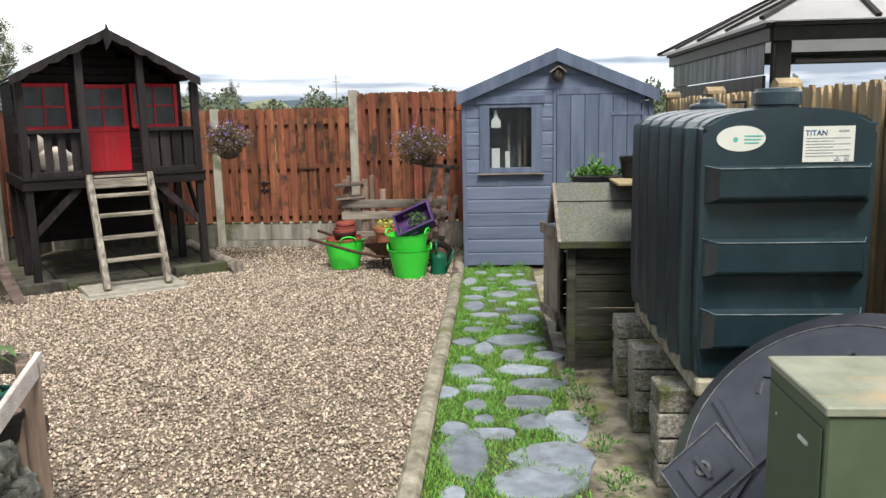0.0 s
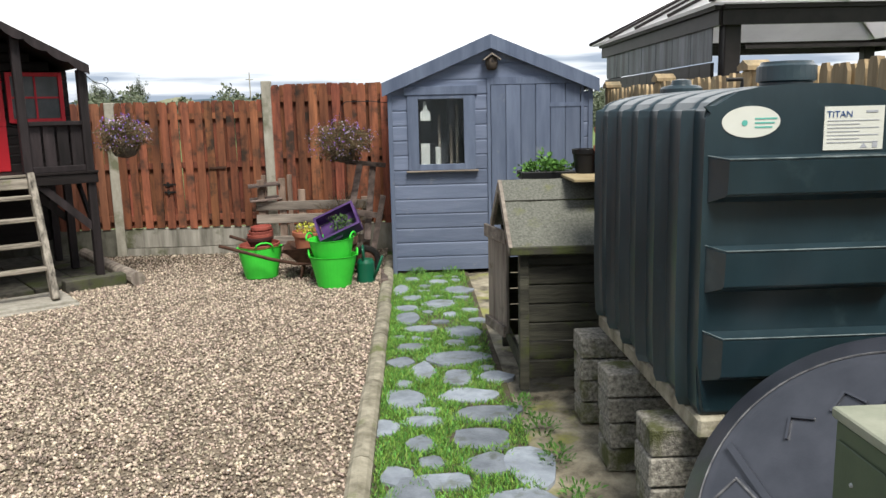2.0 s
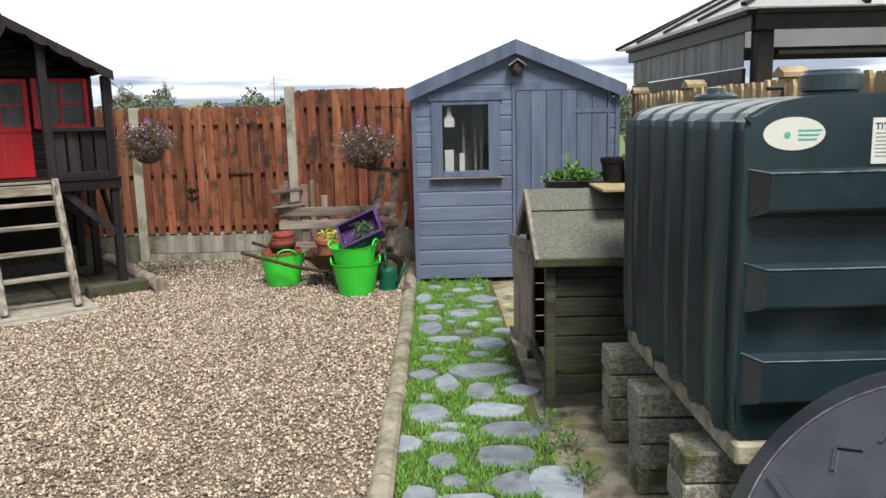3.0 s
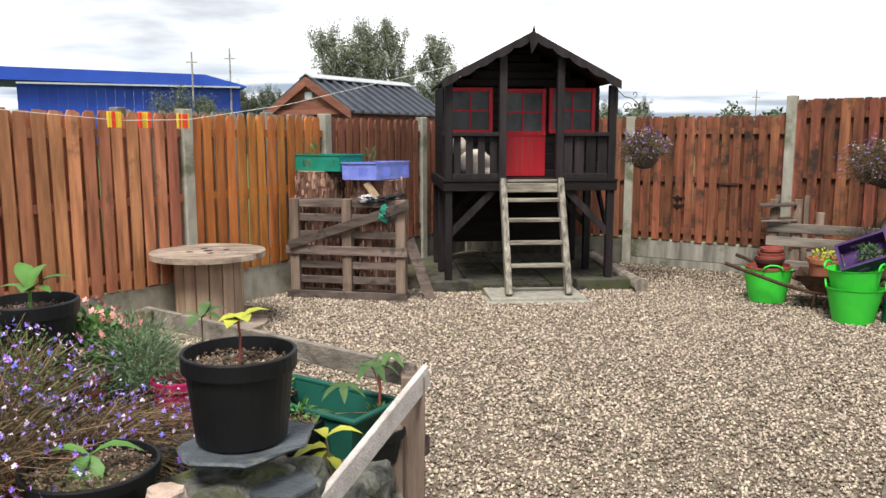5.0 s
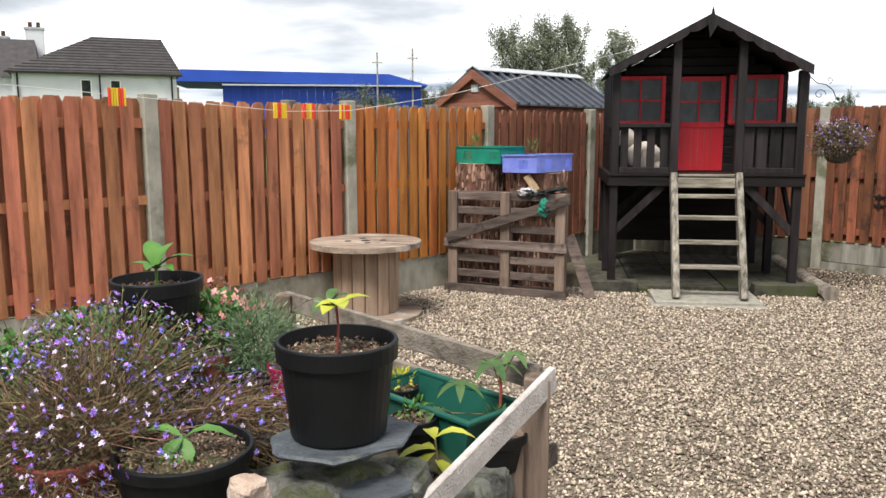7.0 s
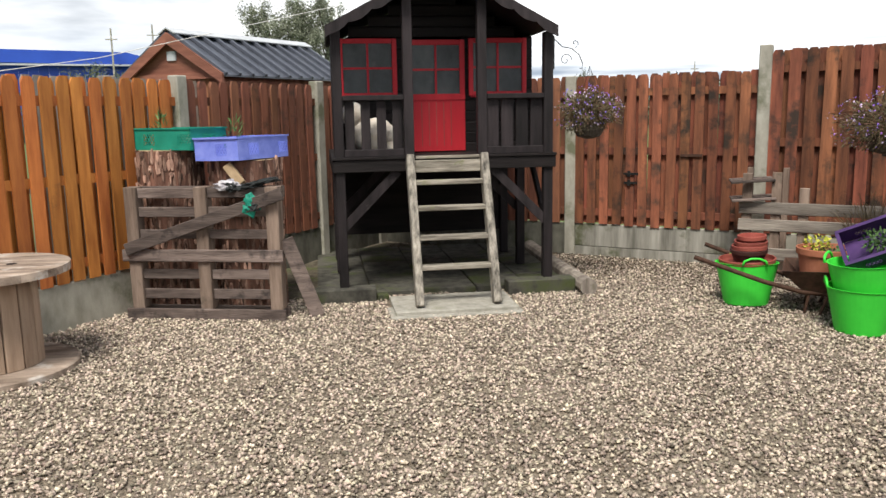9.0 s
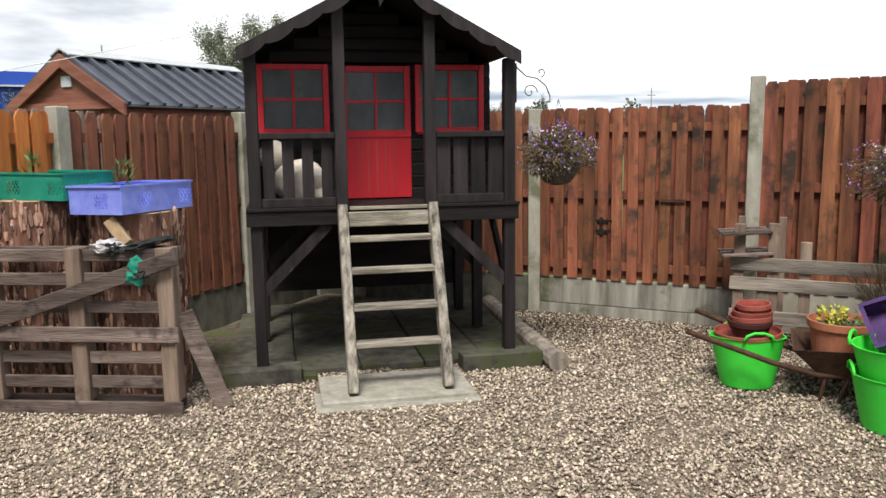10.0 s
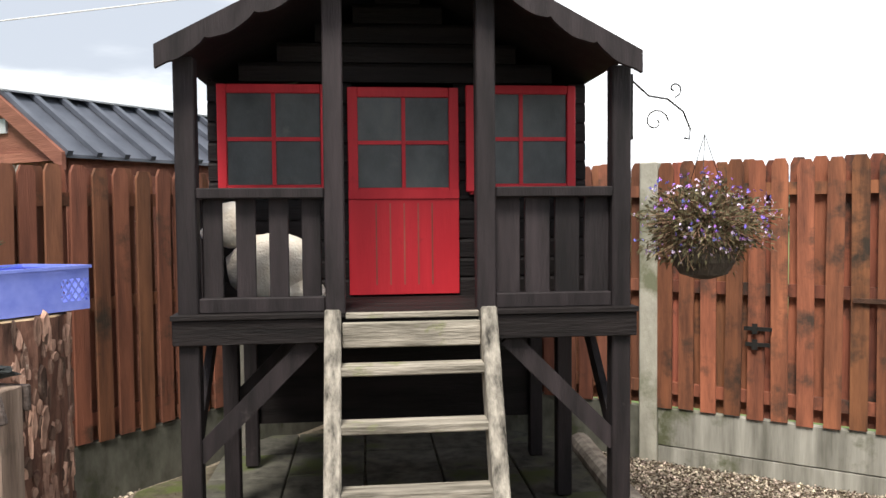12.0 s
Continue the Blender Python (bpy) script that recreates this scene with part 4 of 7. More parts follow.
# ---------- oil tank ----------
def tank():
    t = thing("oil_tank", GM(3.24, 1.90), "dark green ribbed plastic oil tank on concrete blocks", "oil tank")
    HW, L, Z0, ZS, ZT = .345, 1.46, .555, 1.622, 1.70
    bm = B()
    prof = []
    # half profile corners: rounded shoulder and foot
    for z, k in ((Z0, .0), (Z0 + .03, .012), (Z0 + .2, .02), (1.0, .022), (1.4, .022), (ZS - .03, .020), (ZS - .004, .017), (ZS, .012)):
        prof.append((HW - .02 + k, z))
    arch = [((HW - .010) * math.cos(a), ZS + (ZT - ZS) * math.sin(a) ** .9) for a in [math.pi * i / 12 for i in range(1, 12)]]
    left = [(-x, z, 1) for x, z in prof]
    right = [(x, z, 1) for x, z in prof]
    loop = right + [(x, z, 2) for x, z in arch] + left[::-1]
    rings = []
    nu = 96
    for i in range(nu + 1):
        y = L * i / nu
        ph = ((y - .12) / (L - .16)) * 5.0
        rib = 0.0
        if .12 < y < L - .02:
            f = ph % 1.0
            rib = .040 * (1 - max(0, 1 - min(f, 1 - f) / .16) ** 1.3) - .036
            rib = min(rib, 0.002)
        ring = []
        for x, z, kk in loop:
            fade = 1.0 if kk == 1 else .55
            if kk == 1:
                xx = x + math.copysign(rib * 1.2, x)
                zz = z
            else:
                xx, zz = x, z + rib * fade
            ring.append(bm.verts.new((xx, y, zz)))
        rings.append(ring)
    for a, b in zip(rings, rings[1:]):
        for i in range(len(loop) - 1):
            bm.faces.new((a[i], a[i + 1], b[i + 1], b[i]))
        bm.faces.new((a[-1], a[0], b[0], b[-1]))
    bm.faces.new(rings[0][::-1])
    bm.faces.new(rings[-1])
    es = [e for e in bm.edges if abs(e.verts[0].co.y) < 1e-6 and abs(e.verts[1].co.y) < 1e-6]
    bmesh.ops.bevel(bm, geom=es, offset=.016, segments=3, affect="EDGES")
    body = part("body", bm, m_tank, t, smooth=False)
    for zt, zb in ((1.468, 1.34), (1.165, 1.03), (.865, .715)):
        bm = B()
        xo, xi = HW - .012, HW - .055
        a = [bm.verts.new(q) for q in ((-xo, .004, zt), (xo, .004, zt), (xi, -.08, zt - .008), (-xi, -.08, zt - .008))]
        b = [bm.verts.new(q) for q in ((-xo, .004, zb - .03), (xo, .004, zb - .03), (xi, -.07, zb), (-xi, -.07, zb))]
        bm.faces.new(a)
        bm.faces.new(b[::-1])
        for i in range(4):
            bm.faces.new((a[i], b[i], b[(i + 1) % 4], a[(i + 1) % 4]))
        es = [e for e in bm.edges if abs(e.verts[0].co.z - e.verts[1].co.z) < .02]
        bmesh.ops.bevel(bm, geom=es, offset=.006, segments=2, affect="EDGES")
        part("ledge", bm, m_tank, t)
        # thin pale bead puts the ledge lip's highlight into colour
        part("worn_edge", tube(B(), [(-xo + .002, .002, zt + .001), (-xi, -.078, zt - .007), (-xi * .3, -.0795, zt - .0075), (xi * .4, -.0795, zt - .007), (xi, -.078, zt - .007), (xo - .002, .002, zt + .001)], .0028, 5), m_tankglint, t, "pale bead painting the highlight on the ledge's lip")
    part("filler_cap", lathe(B(), [(.088, -.03), (.088, .004), (.100, .010), (.099, .060), (.088, .068), (.086, .076), (.02, .080)], 28, T((.01, .19, ZT + .004))), m_tank, t, smooth=False)
    part("filler_cap", lathe(B(), [(.10, -.02), (.10, .022), (.085, .034), (.05, .040), (.045, .062), (.01, .068)], 24, T((.0, 1.25, ZT - .004))), m_tank, t)
    bm = tube(B(), [(-.05, .42, ZT + .0), (-.05, .42, ZT + .03), (-.11, .42, ZT + .03)], .008)
    part("vent_pipe", bm, m_iron, t)
    # stickers
    bm = B()
    box(bm, .055, .258, -.003, 0, 1.478, 1.622)
    lb = part("paper_label", bm, m_label, t, "white rectangular printed label")
    me = bpy.data.curves.new("word", "FONT")
    me.body, me.size, me.extrude = "TITAN", .038, .0004
    me.materials.append(m_text)
    w = new("word", me)
    w.parent = lb
    w.matrix_basis = T((.062, -.0045, 1.586)) @ pose(0, 0, 0, 90, 0, 0)
    w.scale = (.80, .8, 1)
    for k in range(7):
        bm = B()
        box(bm, .066, .066 + (.11 if k % 2 else .175), -.0045, -.0035, 1.574 - k * .012, 1.5765 - k * .012)
        part("text_bar", bm, m_texts, lb)
    part("print_mark", box(B(), .195, .235, -.0045, -.0035, 1.600, 1.607), m_texts, lb)
    part("print_mark", prism(B(), [(.18, 1.484), (.205, 1.484), (.1925, 1.501)], -.0045, -.0035), m_texts, lb)
    part("print_mark", box(B(), .222, .239, -.0045, -.0035, 1.484, 1.506), m_texts, lb)
    bm = B()
    n_ = 40
    pts = [(-.192 + .098 * math.cos(2 * math.pi * i / n_), 1.578 + .052 * math.sin(2 * math.pi * i / n_)) for i in range(n_)]
    prism(bm, pts, -.003, 0)
    ov = part("oval_sticker", bm, m_label, t, "cream oval sticker with pale green print")
    for k in range(3):
        bm = B()
        box(bm, -.18, -.105 - .008 * k, -.0045, -.0035, 1.586 - k * .014, 1.591 - k * .014)
        part("text_bar", bm, m_textg, ov)
    part("drop_mark", lathe(B(), [(.010, 0), (.010, .001)], 12, T((-.214, -.0035, 1.575)) @ pose(0, 0, 0, 90, 0, 0)), m_textg, ov)
    # supports
    for u, w_ in ((3.36, 2), (3.98, 2), (4.55, 2)):
        for c in range(4):
            for k in range(2):
                bm = B()
                v0 = 1.43 + k * .40 + rng.uniform(-.006, .006)
                box(bm, v0, v0 + .385, -.0, .2, .118 * c + .002, .118 * c + .113, None, .007)
                bm.transform(T((0, rng.uniform(-.008, .008), 0)))
                o = part("concrete_block", rough(bm, .005, 14, u + c), m_block)
                o.matrix_world = GM(u - .02, 0)
                tagged(o, "rough mossy concrete block stacked under the oil tank", "concrete block", "tank support blocks")
    for k in range(3):
        bm = B()
        box(bm, 1.56, 2.22, k * .5, k * .5 + .49, .476, .552, None, .01)
        o = part("support_slab", rough(bm, .004, 8, k), m_kerb)
        o.matrix_world = GM(3.22, 0)
        tagged(o, "stained concrete slab lying on the blocks under the oil tank", "slab", "tank slabs")


tank()


# ---------- round lid ----------
def lid():
    m = GM(2.56, 1.85, .47)
    m = T(m.translation) @ Matrix.Rotation(radians(177.5), 4, "Z") @ Matrix.Rotation(radians(50), 4, "Y")
    t = thing("round_lid", m, "large round black plastic lid leaning before the oil tank", "lid")
    R = .622
    part("dome", lathe(B(), [(R - .012, -.05), (R, -.04), (R, -.004), (R - .006, .004), (.545, .038), (.538, .047), (.530, .050), (.522, .046), (.50, .050), (.3, .068), (.02, .078)], 88), m_lid, t, smooth=True)
    bm = B()
    tube(bm, [(.538 * math.cos(a), .538 * math.sin(a), .050) for a in [2 * math.pi * i / 80 for i in range(81)]], .0035, 5)
    part("rim_bead", bm, m_lidpale, t, "thin pale bead along the rim")

    def rib(parent, pts, w=.008, h=.012, mt=m_lid):
        bm = B()
        for p, q in zip(pts, pts[1:]):
            beam(bm, p, q, w, h)
        part("rib", bm, mt, parent)
    for k in range(15):
        if k in (2, 3, 4):
            continue
        for rr_, off in ((.42, 0), (.268, .04)):
            if rr_ < .3 and k % 2:
                continue
            a = radians(213.8 + 24 * k) + off
            mm = Matrix.Rotation(a, 4, "Z")
            z = .060 if rr_ > .3 else .072
            rib(t, [mm @ Vector((rr_ - .055, .052, z + .006)), mm @ Vector((rr_, 0, z)), mm @ Vector((rr_ - .055, -.052, z + .006))])
    # the sunk sector with its hatch
    rib(t, [Vector((-.075, -.500, .052)), Vector((.115, -.200, .073)), Vector((.045, -.168, .074))], .022, .028)
    rib(t, [Vector((.115, -.200, .073)), Vector((.40, -.24, .058))], .022, .024)
    mh = T((.205, -.365, .055)) @ Matrix.Rotation(radians(66), 4, "Z")
    h = part("hatch", box(B(), -.135, .135, -.155, .155, -.01, .030, mh, .012), m_lid, t, "scuffed black hatch plate")
    for x0, x1, y0, y1 in ((-.128, .128, -.148, -.140), (-.128, .128, .140, .148), (-.128, -.120, -.139, .139), (.120, .128, -.139, .139)):
        part("worn_edge", box(B(), x0, x1, y0, y1, .0305, .036, mh, .002), m_lidpale, h)
    part("latch_plate", box(B(), -.075, .075, -.085, .085, .0305, .042, mh, .004), m_lid, h)
    part("latch_ring", lathe(B(), [(.030, .042), (.030, .052), (.018, .053), (.016, .044)], 18, mh), m_lidpale, h)
    part("latch_bar", box(B(), -.055, .055, -.009, .009, .0425, .058, mh, .003), m_lid, h)


lid()


# ---------- green cabinet ----------
cb = thing("metal_cabinet", GM(1.93, 1.56), "olive green painted metal cabinet with a weathered pale top", "cabinet")
part("body", box(B(), 0, .66, 0, .43, 0, .905, None, .006), m_box, cb)
part("top", box(B(), -.008, .668, -.008, .438, .905, .932, None, .004), m_boxtop, cb)
part("side_panel", box(B(), -.006, -.001, .02, .41, .05, .86, None, .002), m_box, cb)
part("handle", box(B(), -.012, -.006, .10, .16, .78, .79), m_white, cb, "small white sticker strip")
for z in (.15, .78):
    part("screw", lathe(B(), [(.006, 0), (.004, .004)], 8, T((-.006, .34, z)) @ pose(0, 0, 0, 0, -90, 0)), m_ridge, cb)


# ---------- hutch ----------
def hutch():
    h = thing("hutch", GM(4.99, 1.17), "mossy dark boarded hutch with felt roof and open door", "hutch")
    W, D_ = .95, .92
    for k in range(7):
        z0 = .10 + k * .111
        for y0, y1, x0, x1 in ((-.0, .018, .05, W), (D_ - .018, D_, .05, W)):
            bm = B()
            box(bm, x0, x1, y0 + .004 * (k % 2), y1, z0, z0 + .104, None, .004)
            part("wall_board", bm, m_hutch, h)
        if k > 0:
            bm = B()
            box(bm, W - .018, W, .02, D_ - .02, z0, z0 + .104)
            part("wall_board", bm, m_hutch, h)
    for x, y in ((0, 0), (0, D_ - .06), (W - .06, D_ - .06), (W - .06, 0)):
        bm = B()
        box(bm, x, x + .055, y - .012 * (y == 0), y + .05, .03, .875, None, .004)
        part("corner_post", bm, m_hutch, h)
    bm = B()
    prism(bm, [(-.0, .865), (D_, .865), (D_ / 2, 1.17)], 0.02, .04, Matrix(((0, 1, 0, 0), (1, 0, 0, 0), (0, 0, 1, 0), (0, 0, 0, 1))))
    box(bm, .02, .04, .05, D_ - .05, .1, .2)
    box(bm, .02, .04, .05, .14, .2, .82)
    box(bm, .02, .04, D_ - .14, D_ - .05, .2, .82)
    part("gable_wall", bm, m_hutch, h)
    for s_ in (0, 1):
        bm = B()
        y0, y1 = (-.06, D_ / 2) if s_ == 0 else (D_ + .06, D_ / 2)
        rows = []
        for i in range(9):
            y = y0 + (y1 - y0) * i / 8
            z = .885 + (1.215 - .885) * i / 8
            rows.append([bm.verts.new((-.05 + (W + .1) * j / 14, y, z + .006 * noise.noise(Vector((i, j * .7, s_))))) for j in range(15)])
        lo = [[bm.verts.new(v.co - Vector((0, 0, .022))) for v in r_] for r_ in (rows[0], rows[-1])]
        for i in range(8):
            for j in range(14):
                bm.faces.new((rows[i][j], rows[i][j + 1], rows[i + 1][j + 1], rows[i + 1][j]))
        for j in range(14):
            bm.faces.new((rows[0][j], rows[0][j + 1], lo[0][j + 1], lo[0][j]))
            bm.faces.new((lo[0][j], lo[0][j + 1], lo[1][j + 1], lo[1][j]))
        part("roof_felt", bm, m_felt, h)
        bm = B()
        beam(bm, (-.055, y0, .858), (-.055, y1, 1.19), .02, .06, (0, 0, 1))
        part("barge_board", rough(bm, .004, 8), m_greyv, h)
    bm = B()
    box(bm, -.06, W, -.075, -.055, .838, .886, None, .005)
    part("felt_lap", box(B(), -.048, W + .045, -.001, .001, -.012, .012, T((0, .28, 1.098)) @ pose(0, 0, 0, 32.4, 0, 0)), m_hutch, h, "dark overlap of the roof felt")
    part("fascia", bm, m_hutch, h)
    # open door leaf and drop bar
    bm = B()
    box(bm, 0, .02, 0, .32, .27, .90, None, .003)
    d = part("door", bm, m_greyv, h, "grey weathered open door leaf")
    d.matrix_basis = T((-.035, .34, 0)) @ pose(0, 0, 0, 0, 0, 14)
    bm = B()
    box(bm, -.02, .0, -.03, .34, .84, .92, None, .003)
    part("door_batten", bm, m_grey, d)
    part("door_batten", box(B(), -.02, .0, -.0, .34, .25, .32, None, .003), m_grey, d)
    # things on its roof
    pb = tagged(part("roof_board", rough(box(B(), 0, .62, 0, .62, 0, .018, None, .003), .003), m_ply), "weathered plywood board lying on the hutch roof", "board")
    pb.matrix_world = GM(5.08, 1.50, 1.222)
    return h


hutch()


# ---------- plants: makers ----------
def blades(name, material, parent, pts, dirs, lengths, widths, label="", kind="stuff", bend=0.3, seed=0):
    """Narrow two-part leaves as one mesh: bases, directions, lengths, widths."""
    g = np.random.default_rng(seed)
    P, D_, Ln, Wd = (np.asarray(q, float) for q in (pts, dirs, lengths, widths))
    D_ = D_ / np.linalg.norm(D_, axis=1, keepdims=True)
    side = np.cross(D_, g.normal(size=D_.shape))
    side /= np.linalg.norm(side, axis=1, keepdims=True)
    nrm = np.cross(D_, side)
    Ln, Wd = Ln[:, None], Wd[:, None]
    mid = P + D_ * Ln * .5 + nrm * Ln * bend * .25
    tip = P + D_ * Ln + nrm * Ln * bend * .0 - np.array([[0, 0, 1]]) * Ln * bend * .35
    v = np.stack([P, mid - side * Wd / 2, tip, mid + side * Wd / 2], 1).reshape(-1, 3)
    n_ = len(P)
    i = np.arange(n_)[:, None] * 4
    f = np.concatenate([i + [0, 1, 3], i + [1, 2, 3]], 1).reshape(-1, 3)
    me = bpy.data.meshes.new(name)
    me.vertices.add(len(v))
    me.vertices.foreach_set("co", v.astype(np.float32).ravel())
    me.loops.add(len(f) * 3)
    me.loops.foreach_set("vertex_index", f.astype(np.int32).ravel())
    me.polygons.add(len(f))
    me.polygons.foreach_set("loop_start", np.arange(0, len(f) * 3, 3, dtype=np.int32))
    me.materials.append(material)
    me.update(calc_edges=True)
    ob = new(name, me)
    ob.parent = parent
    return tagged(ob, label=label, kind=kind)


def ball(g, n_, c, r, shell=0.5):
    """Points and outward ways in an ellipsoid, most near its skin, with lumps."""
    d = g.normal(size=(n_, 3))
    d /= np.linalg.norm(d, axis=1, keepdims=True)
    lump = 1 + .18 * np.sin(d[:, :1] * 5 + c[0] * 9) * np.cos(d[:, 1:2] * 6) + .12 * np.sin(d[:, 2:] * 9 + d[:, :1] * 7)
    rad = (shell + (1 - shell) * g.random((n_, 1)) ** .6) * lump
    return np.array(c) + d * rad * np.array(r), d


def leafy(name, parent, material, c, r, n_, ln, wd, seed, up=.3, shell=.5, bend=.3, label=""):
    g = np.random.default_rng(seed)
    p, d = ball(g, n_, c, r, shell)
    d = d + g.normal(size=d.shape) * .6 + np.array([0, 0, up])
    return blades(name, material, parent, p, d, ln * g.uniform(.6, 1.3, n_), wd * g.uniform(.6, 1.3, n_), label, bend=bend, seed=seed)


def stems(name, parent, material, base, c, r, n_, rad, seed, label=""):
    """Thin bent shoots from the base out to an ellipsoid."""
    g = np.random.default_rng(seed)
    p, d = ball(g, n_, c, r, .6)
    b = np.array(base) + g.normal(size=(n_, 3)) * np.array([r[0] * .25, r[1] * .25, .01])
    V, F = [], []
    for k in range(n_):
        m_ = (b[k] + p[k]) / 2 + np.array([0, 0, .25 * np.linalg.norm(p[k] - b[k])]) + g.normal(size=3) * .015
        pts_ = [b[k] * (1 - t) ** 2 + 2 * m_ * t * (1 - t) + p[k] * t * t for t in (0, .35, .7, 1)]
        s_ = np.cross(p[k] - b[k], g.normal(size=3))
        s_ = s_ / (np.linalg.norm(s_) + 1e-9) * rad
        i0 = len(V)
        for q in pts_:
            V += [tuple(q - s_), tuple(q + s_)]
        for i in range(3):
            F.append((i0 + 2 * i, i0 + 2 * i + 1, i0 + 2 * i + 3, i0 + 2 * i + 2))
    return raw(name, V, F, material, parent, label)


def petals(name, parent, material, c, r, n_, size, seed, shell=.85, only_up=False):
    g = np.random.default_rng(seed)
    p, d = ball(g, n_, c, r, shell)
    if only_up:
        k = d[:, 2] > -.35
        p, d = p[k], d[k]
    V, F = [], []
    for a, w in zip(p, d):
        w = w + g.normal(size=3) * .5
        w /= np.linalg.norm(w)
        s1 = np.cross(w, [.3, .2, .9])
        s1 /= np.linalg.norm(s1)
        s2 = np.cross(w, s1)
        sz = size * g.uniform(.6, 1.25)
        for j, ang in enumerate((-.9, 0, .9, 2.6, 3.7)):
            L_ = sz * (1 if j < 3 else .6)
            u_ = math.cos(ang) * s1 + math.sin(ang) * s2
            t_ = -math.sin(ang) * s1 + math.cos(ang) * s2
            i0 = len(V)
            V += [tuple(a), tuple(a + u_ * L_ * .6 + t_ * L_ * .3 + w * .002), tuple(a + u_ * L_), tuple(a + u_ * L_ * .6 - t_ * L_ * .3 + w * .002)]
            F.append((i0, i0 + 1, i0 + 2, i0 + 3))
    return raw(name, V, F, material, parent)


def big_leaf(bm, a, way, L_, w, droop=.3):
    a, way = Vector(a), Vector(way).normalized()
    side = way.cross(Vector((0, 0, 1)))
    side = side.normalized() if side.length > .1 else Vector((1, 0, 0))
    up = side.cross(way)
    rows = []
    for t, k in ((0, .06), (.2, .62), (.45, 1), (.7, .8), (.9, .35), (1, .02)):
        c = a + way * L_ * t + up * (.12 * L_ * math.sin(t * 3)) - Vector((0, 0, droop * L_ * t * t))
        rows.append([bm.verts.new(c - side * w / 2 * k + up * .12 * w * k), bm.verts.new(c), bm.verts.new(c + side * w / 2 * k + up * .12 * w * k)])
    for p, q in zip(rows, rows[1:]):
        bm.faces.new((p[0], p[1], q[1], q[0]))
        bm.faces.new((p[1], p[2], q[2], q[1]))


def pot(x, y, z, r, h, material, label, cat="plant pot", fill=m_compost, group="", taper=.78, lip=.03, level=.055, turn=None):
    t = thing("plant_pot", T((x, y, z)) @ (turn or Matrix()), label, cat, group)
    rb = r * taper
    prof = [(rb * .96, 0), (rb, .006), (r * .93, h - lip - .004), (r, h - lip), (r * 1.012, h - .004), (r, h), (r - .008, h), (r - .012, h - lip), (r * .9, h - level)]
    part("body", lathe(B(), prof, 36, None, True), material, t, smooth=False)
    if fill:
        bm = B()
        bmesh.ops.create_grid(bm, x_segments=22, y_segments=22, size=r * .9)
        for v in list(bm.verts):
            if v.co.xy.length > r * .91:
                bm.verts.remove(v)
        for v in bm.verts:
            v.co.z = h - level + .012 + .007 * noise.noise(v.co * 60)
        part("compost", bm, m_dirt, t)
        g = np.random.default_rng(int(abs(x * 1000)) % 999)
        chips("mulch", t, fill, r * .86, h - level + .014, int(900 * (r / .15) ** 2), g)
    return t


def chips(name, parent, material, R_, z, n_, g):
    a, q = g.random(n_) * 6.283, np.sqrt(g.random(n_)) * R_
    c = np.stack([np.cos(a) * q, np.sin(a) * q, z + g.random(n_) * .012], 1)
    return blades(name, material, parent, c, g.normal(size=(n_, 3)) * [1, 1, .35], g.uniform(.006, .016, n_), g.uniform(.004, .009, n_), bend=.1, seed=3)


# ---------- slate path ----------
SLATES = [(3.64, .55, .10, .24), (3.34, .87, .19, .17), (3.65, 1.01, .17, .17), (4.09, 1.09, .09, .19), (4.08, .91, .11, .12), (4.39, .88, .16, .14),
          (3.92, .70, .12, .09), (3.98, .47, .08, .11), (4.96, .51, .11, .14), (4.33, .58, .07, .09), (4.62, .60, .09, .08), (4.72, .94, .16, .12),
          (4.97, .88, .18, .11), (5.44, .62, .07, .17), (5.30, .82, .09, .17), (5.70, .85, .17, .15), (5.65, .47, .10, .11), (6.31, .94, .13, .17),
          (6.78, .51, .10, .19), (5.99, .53, .11, .09), (7.22, .79, .13, .16), (7.72, .98, .14, .15), (7.82, .45, .07, .20), (4.12, .63, .06, .07)]
sr = random.Random(21)
for u in (3.0, 2.62, 2.2, 1.8, 1.4, 1.0, .6):
    for v in (.50, .88):
        SLATES.append((u + sr.uniform(-.06, .06), v + sr.uniform(-.04, .04), sr.uniform(.11, .17), sr.uniform(.11, .17)))
for u, v in ((6.05, .85), (6.45, .6), (6.85, .86), (7.1, .5), (7.45, .55), (8.1, .8), (8.25, .55), (5.3, 1.05), (6.65, 1.05), (4.55, .40)):
    SLATES.append((u, v, sr.uniform(.06, .11), sr.uniform(.06, .11)))
SLATES = [(u, v, a * 1.22, b * 1.22) for u, v, a, b in SLATES]
for k in range(900):
    u, v, a, b = sr.uniform(.6, 8.4), sr.uniform(.43, 1.12), sr.uniform(.045, .10), sr.uniform(.05, .12)
    if all(((u - q[0]) / (b + q[3])) ** 2 + ((v - q[1]) / (a + q[2])) ** 2 > 1.0 for q in SLATES) and not (u > 4.8 and v > 1.02):
        SLATES.append((u, v, a, b))
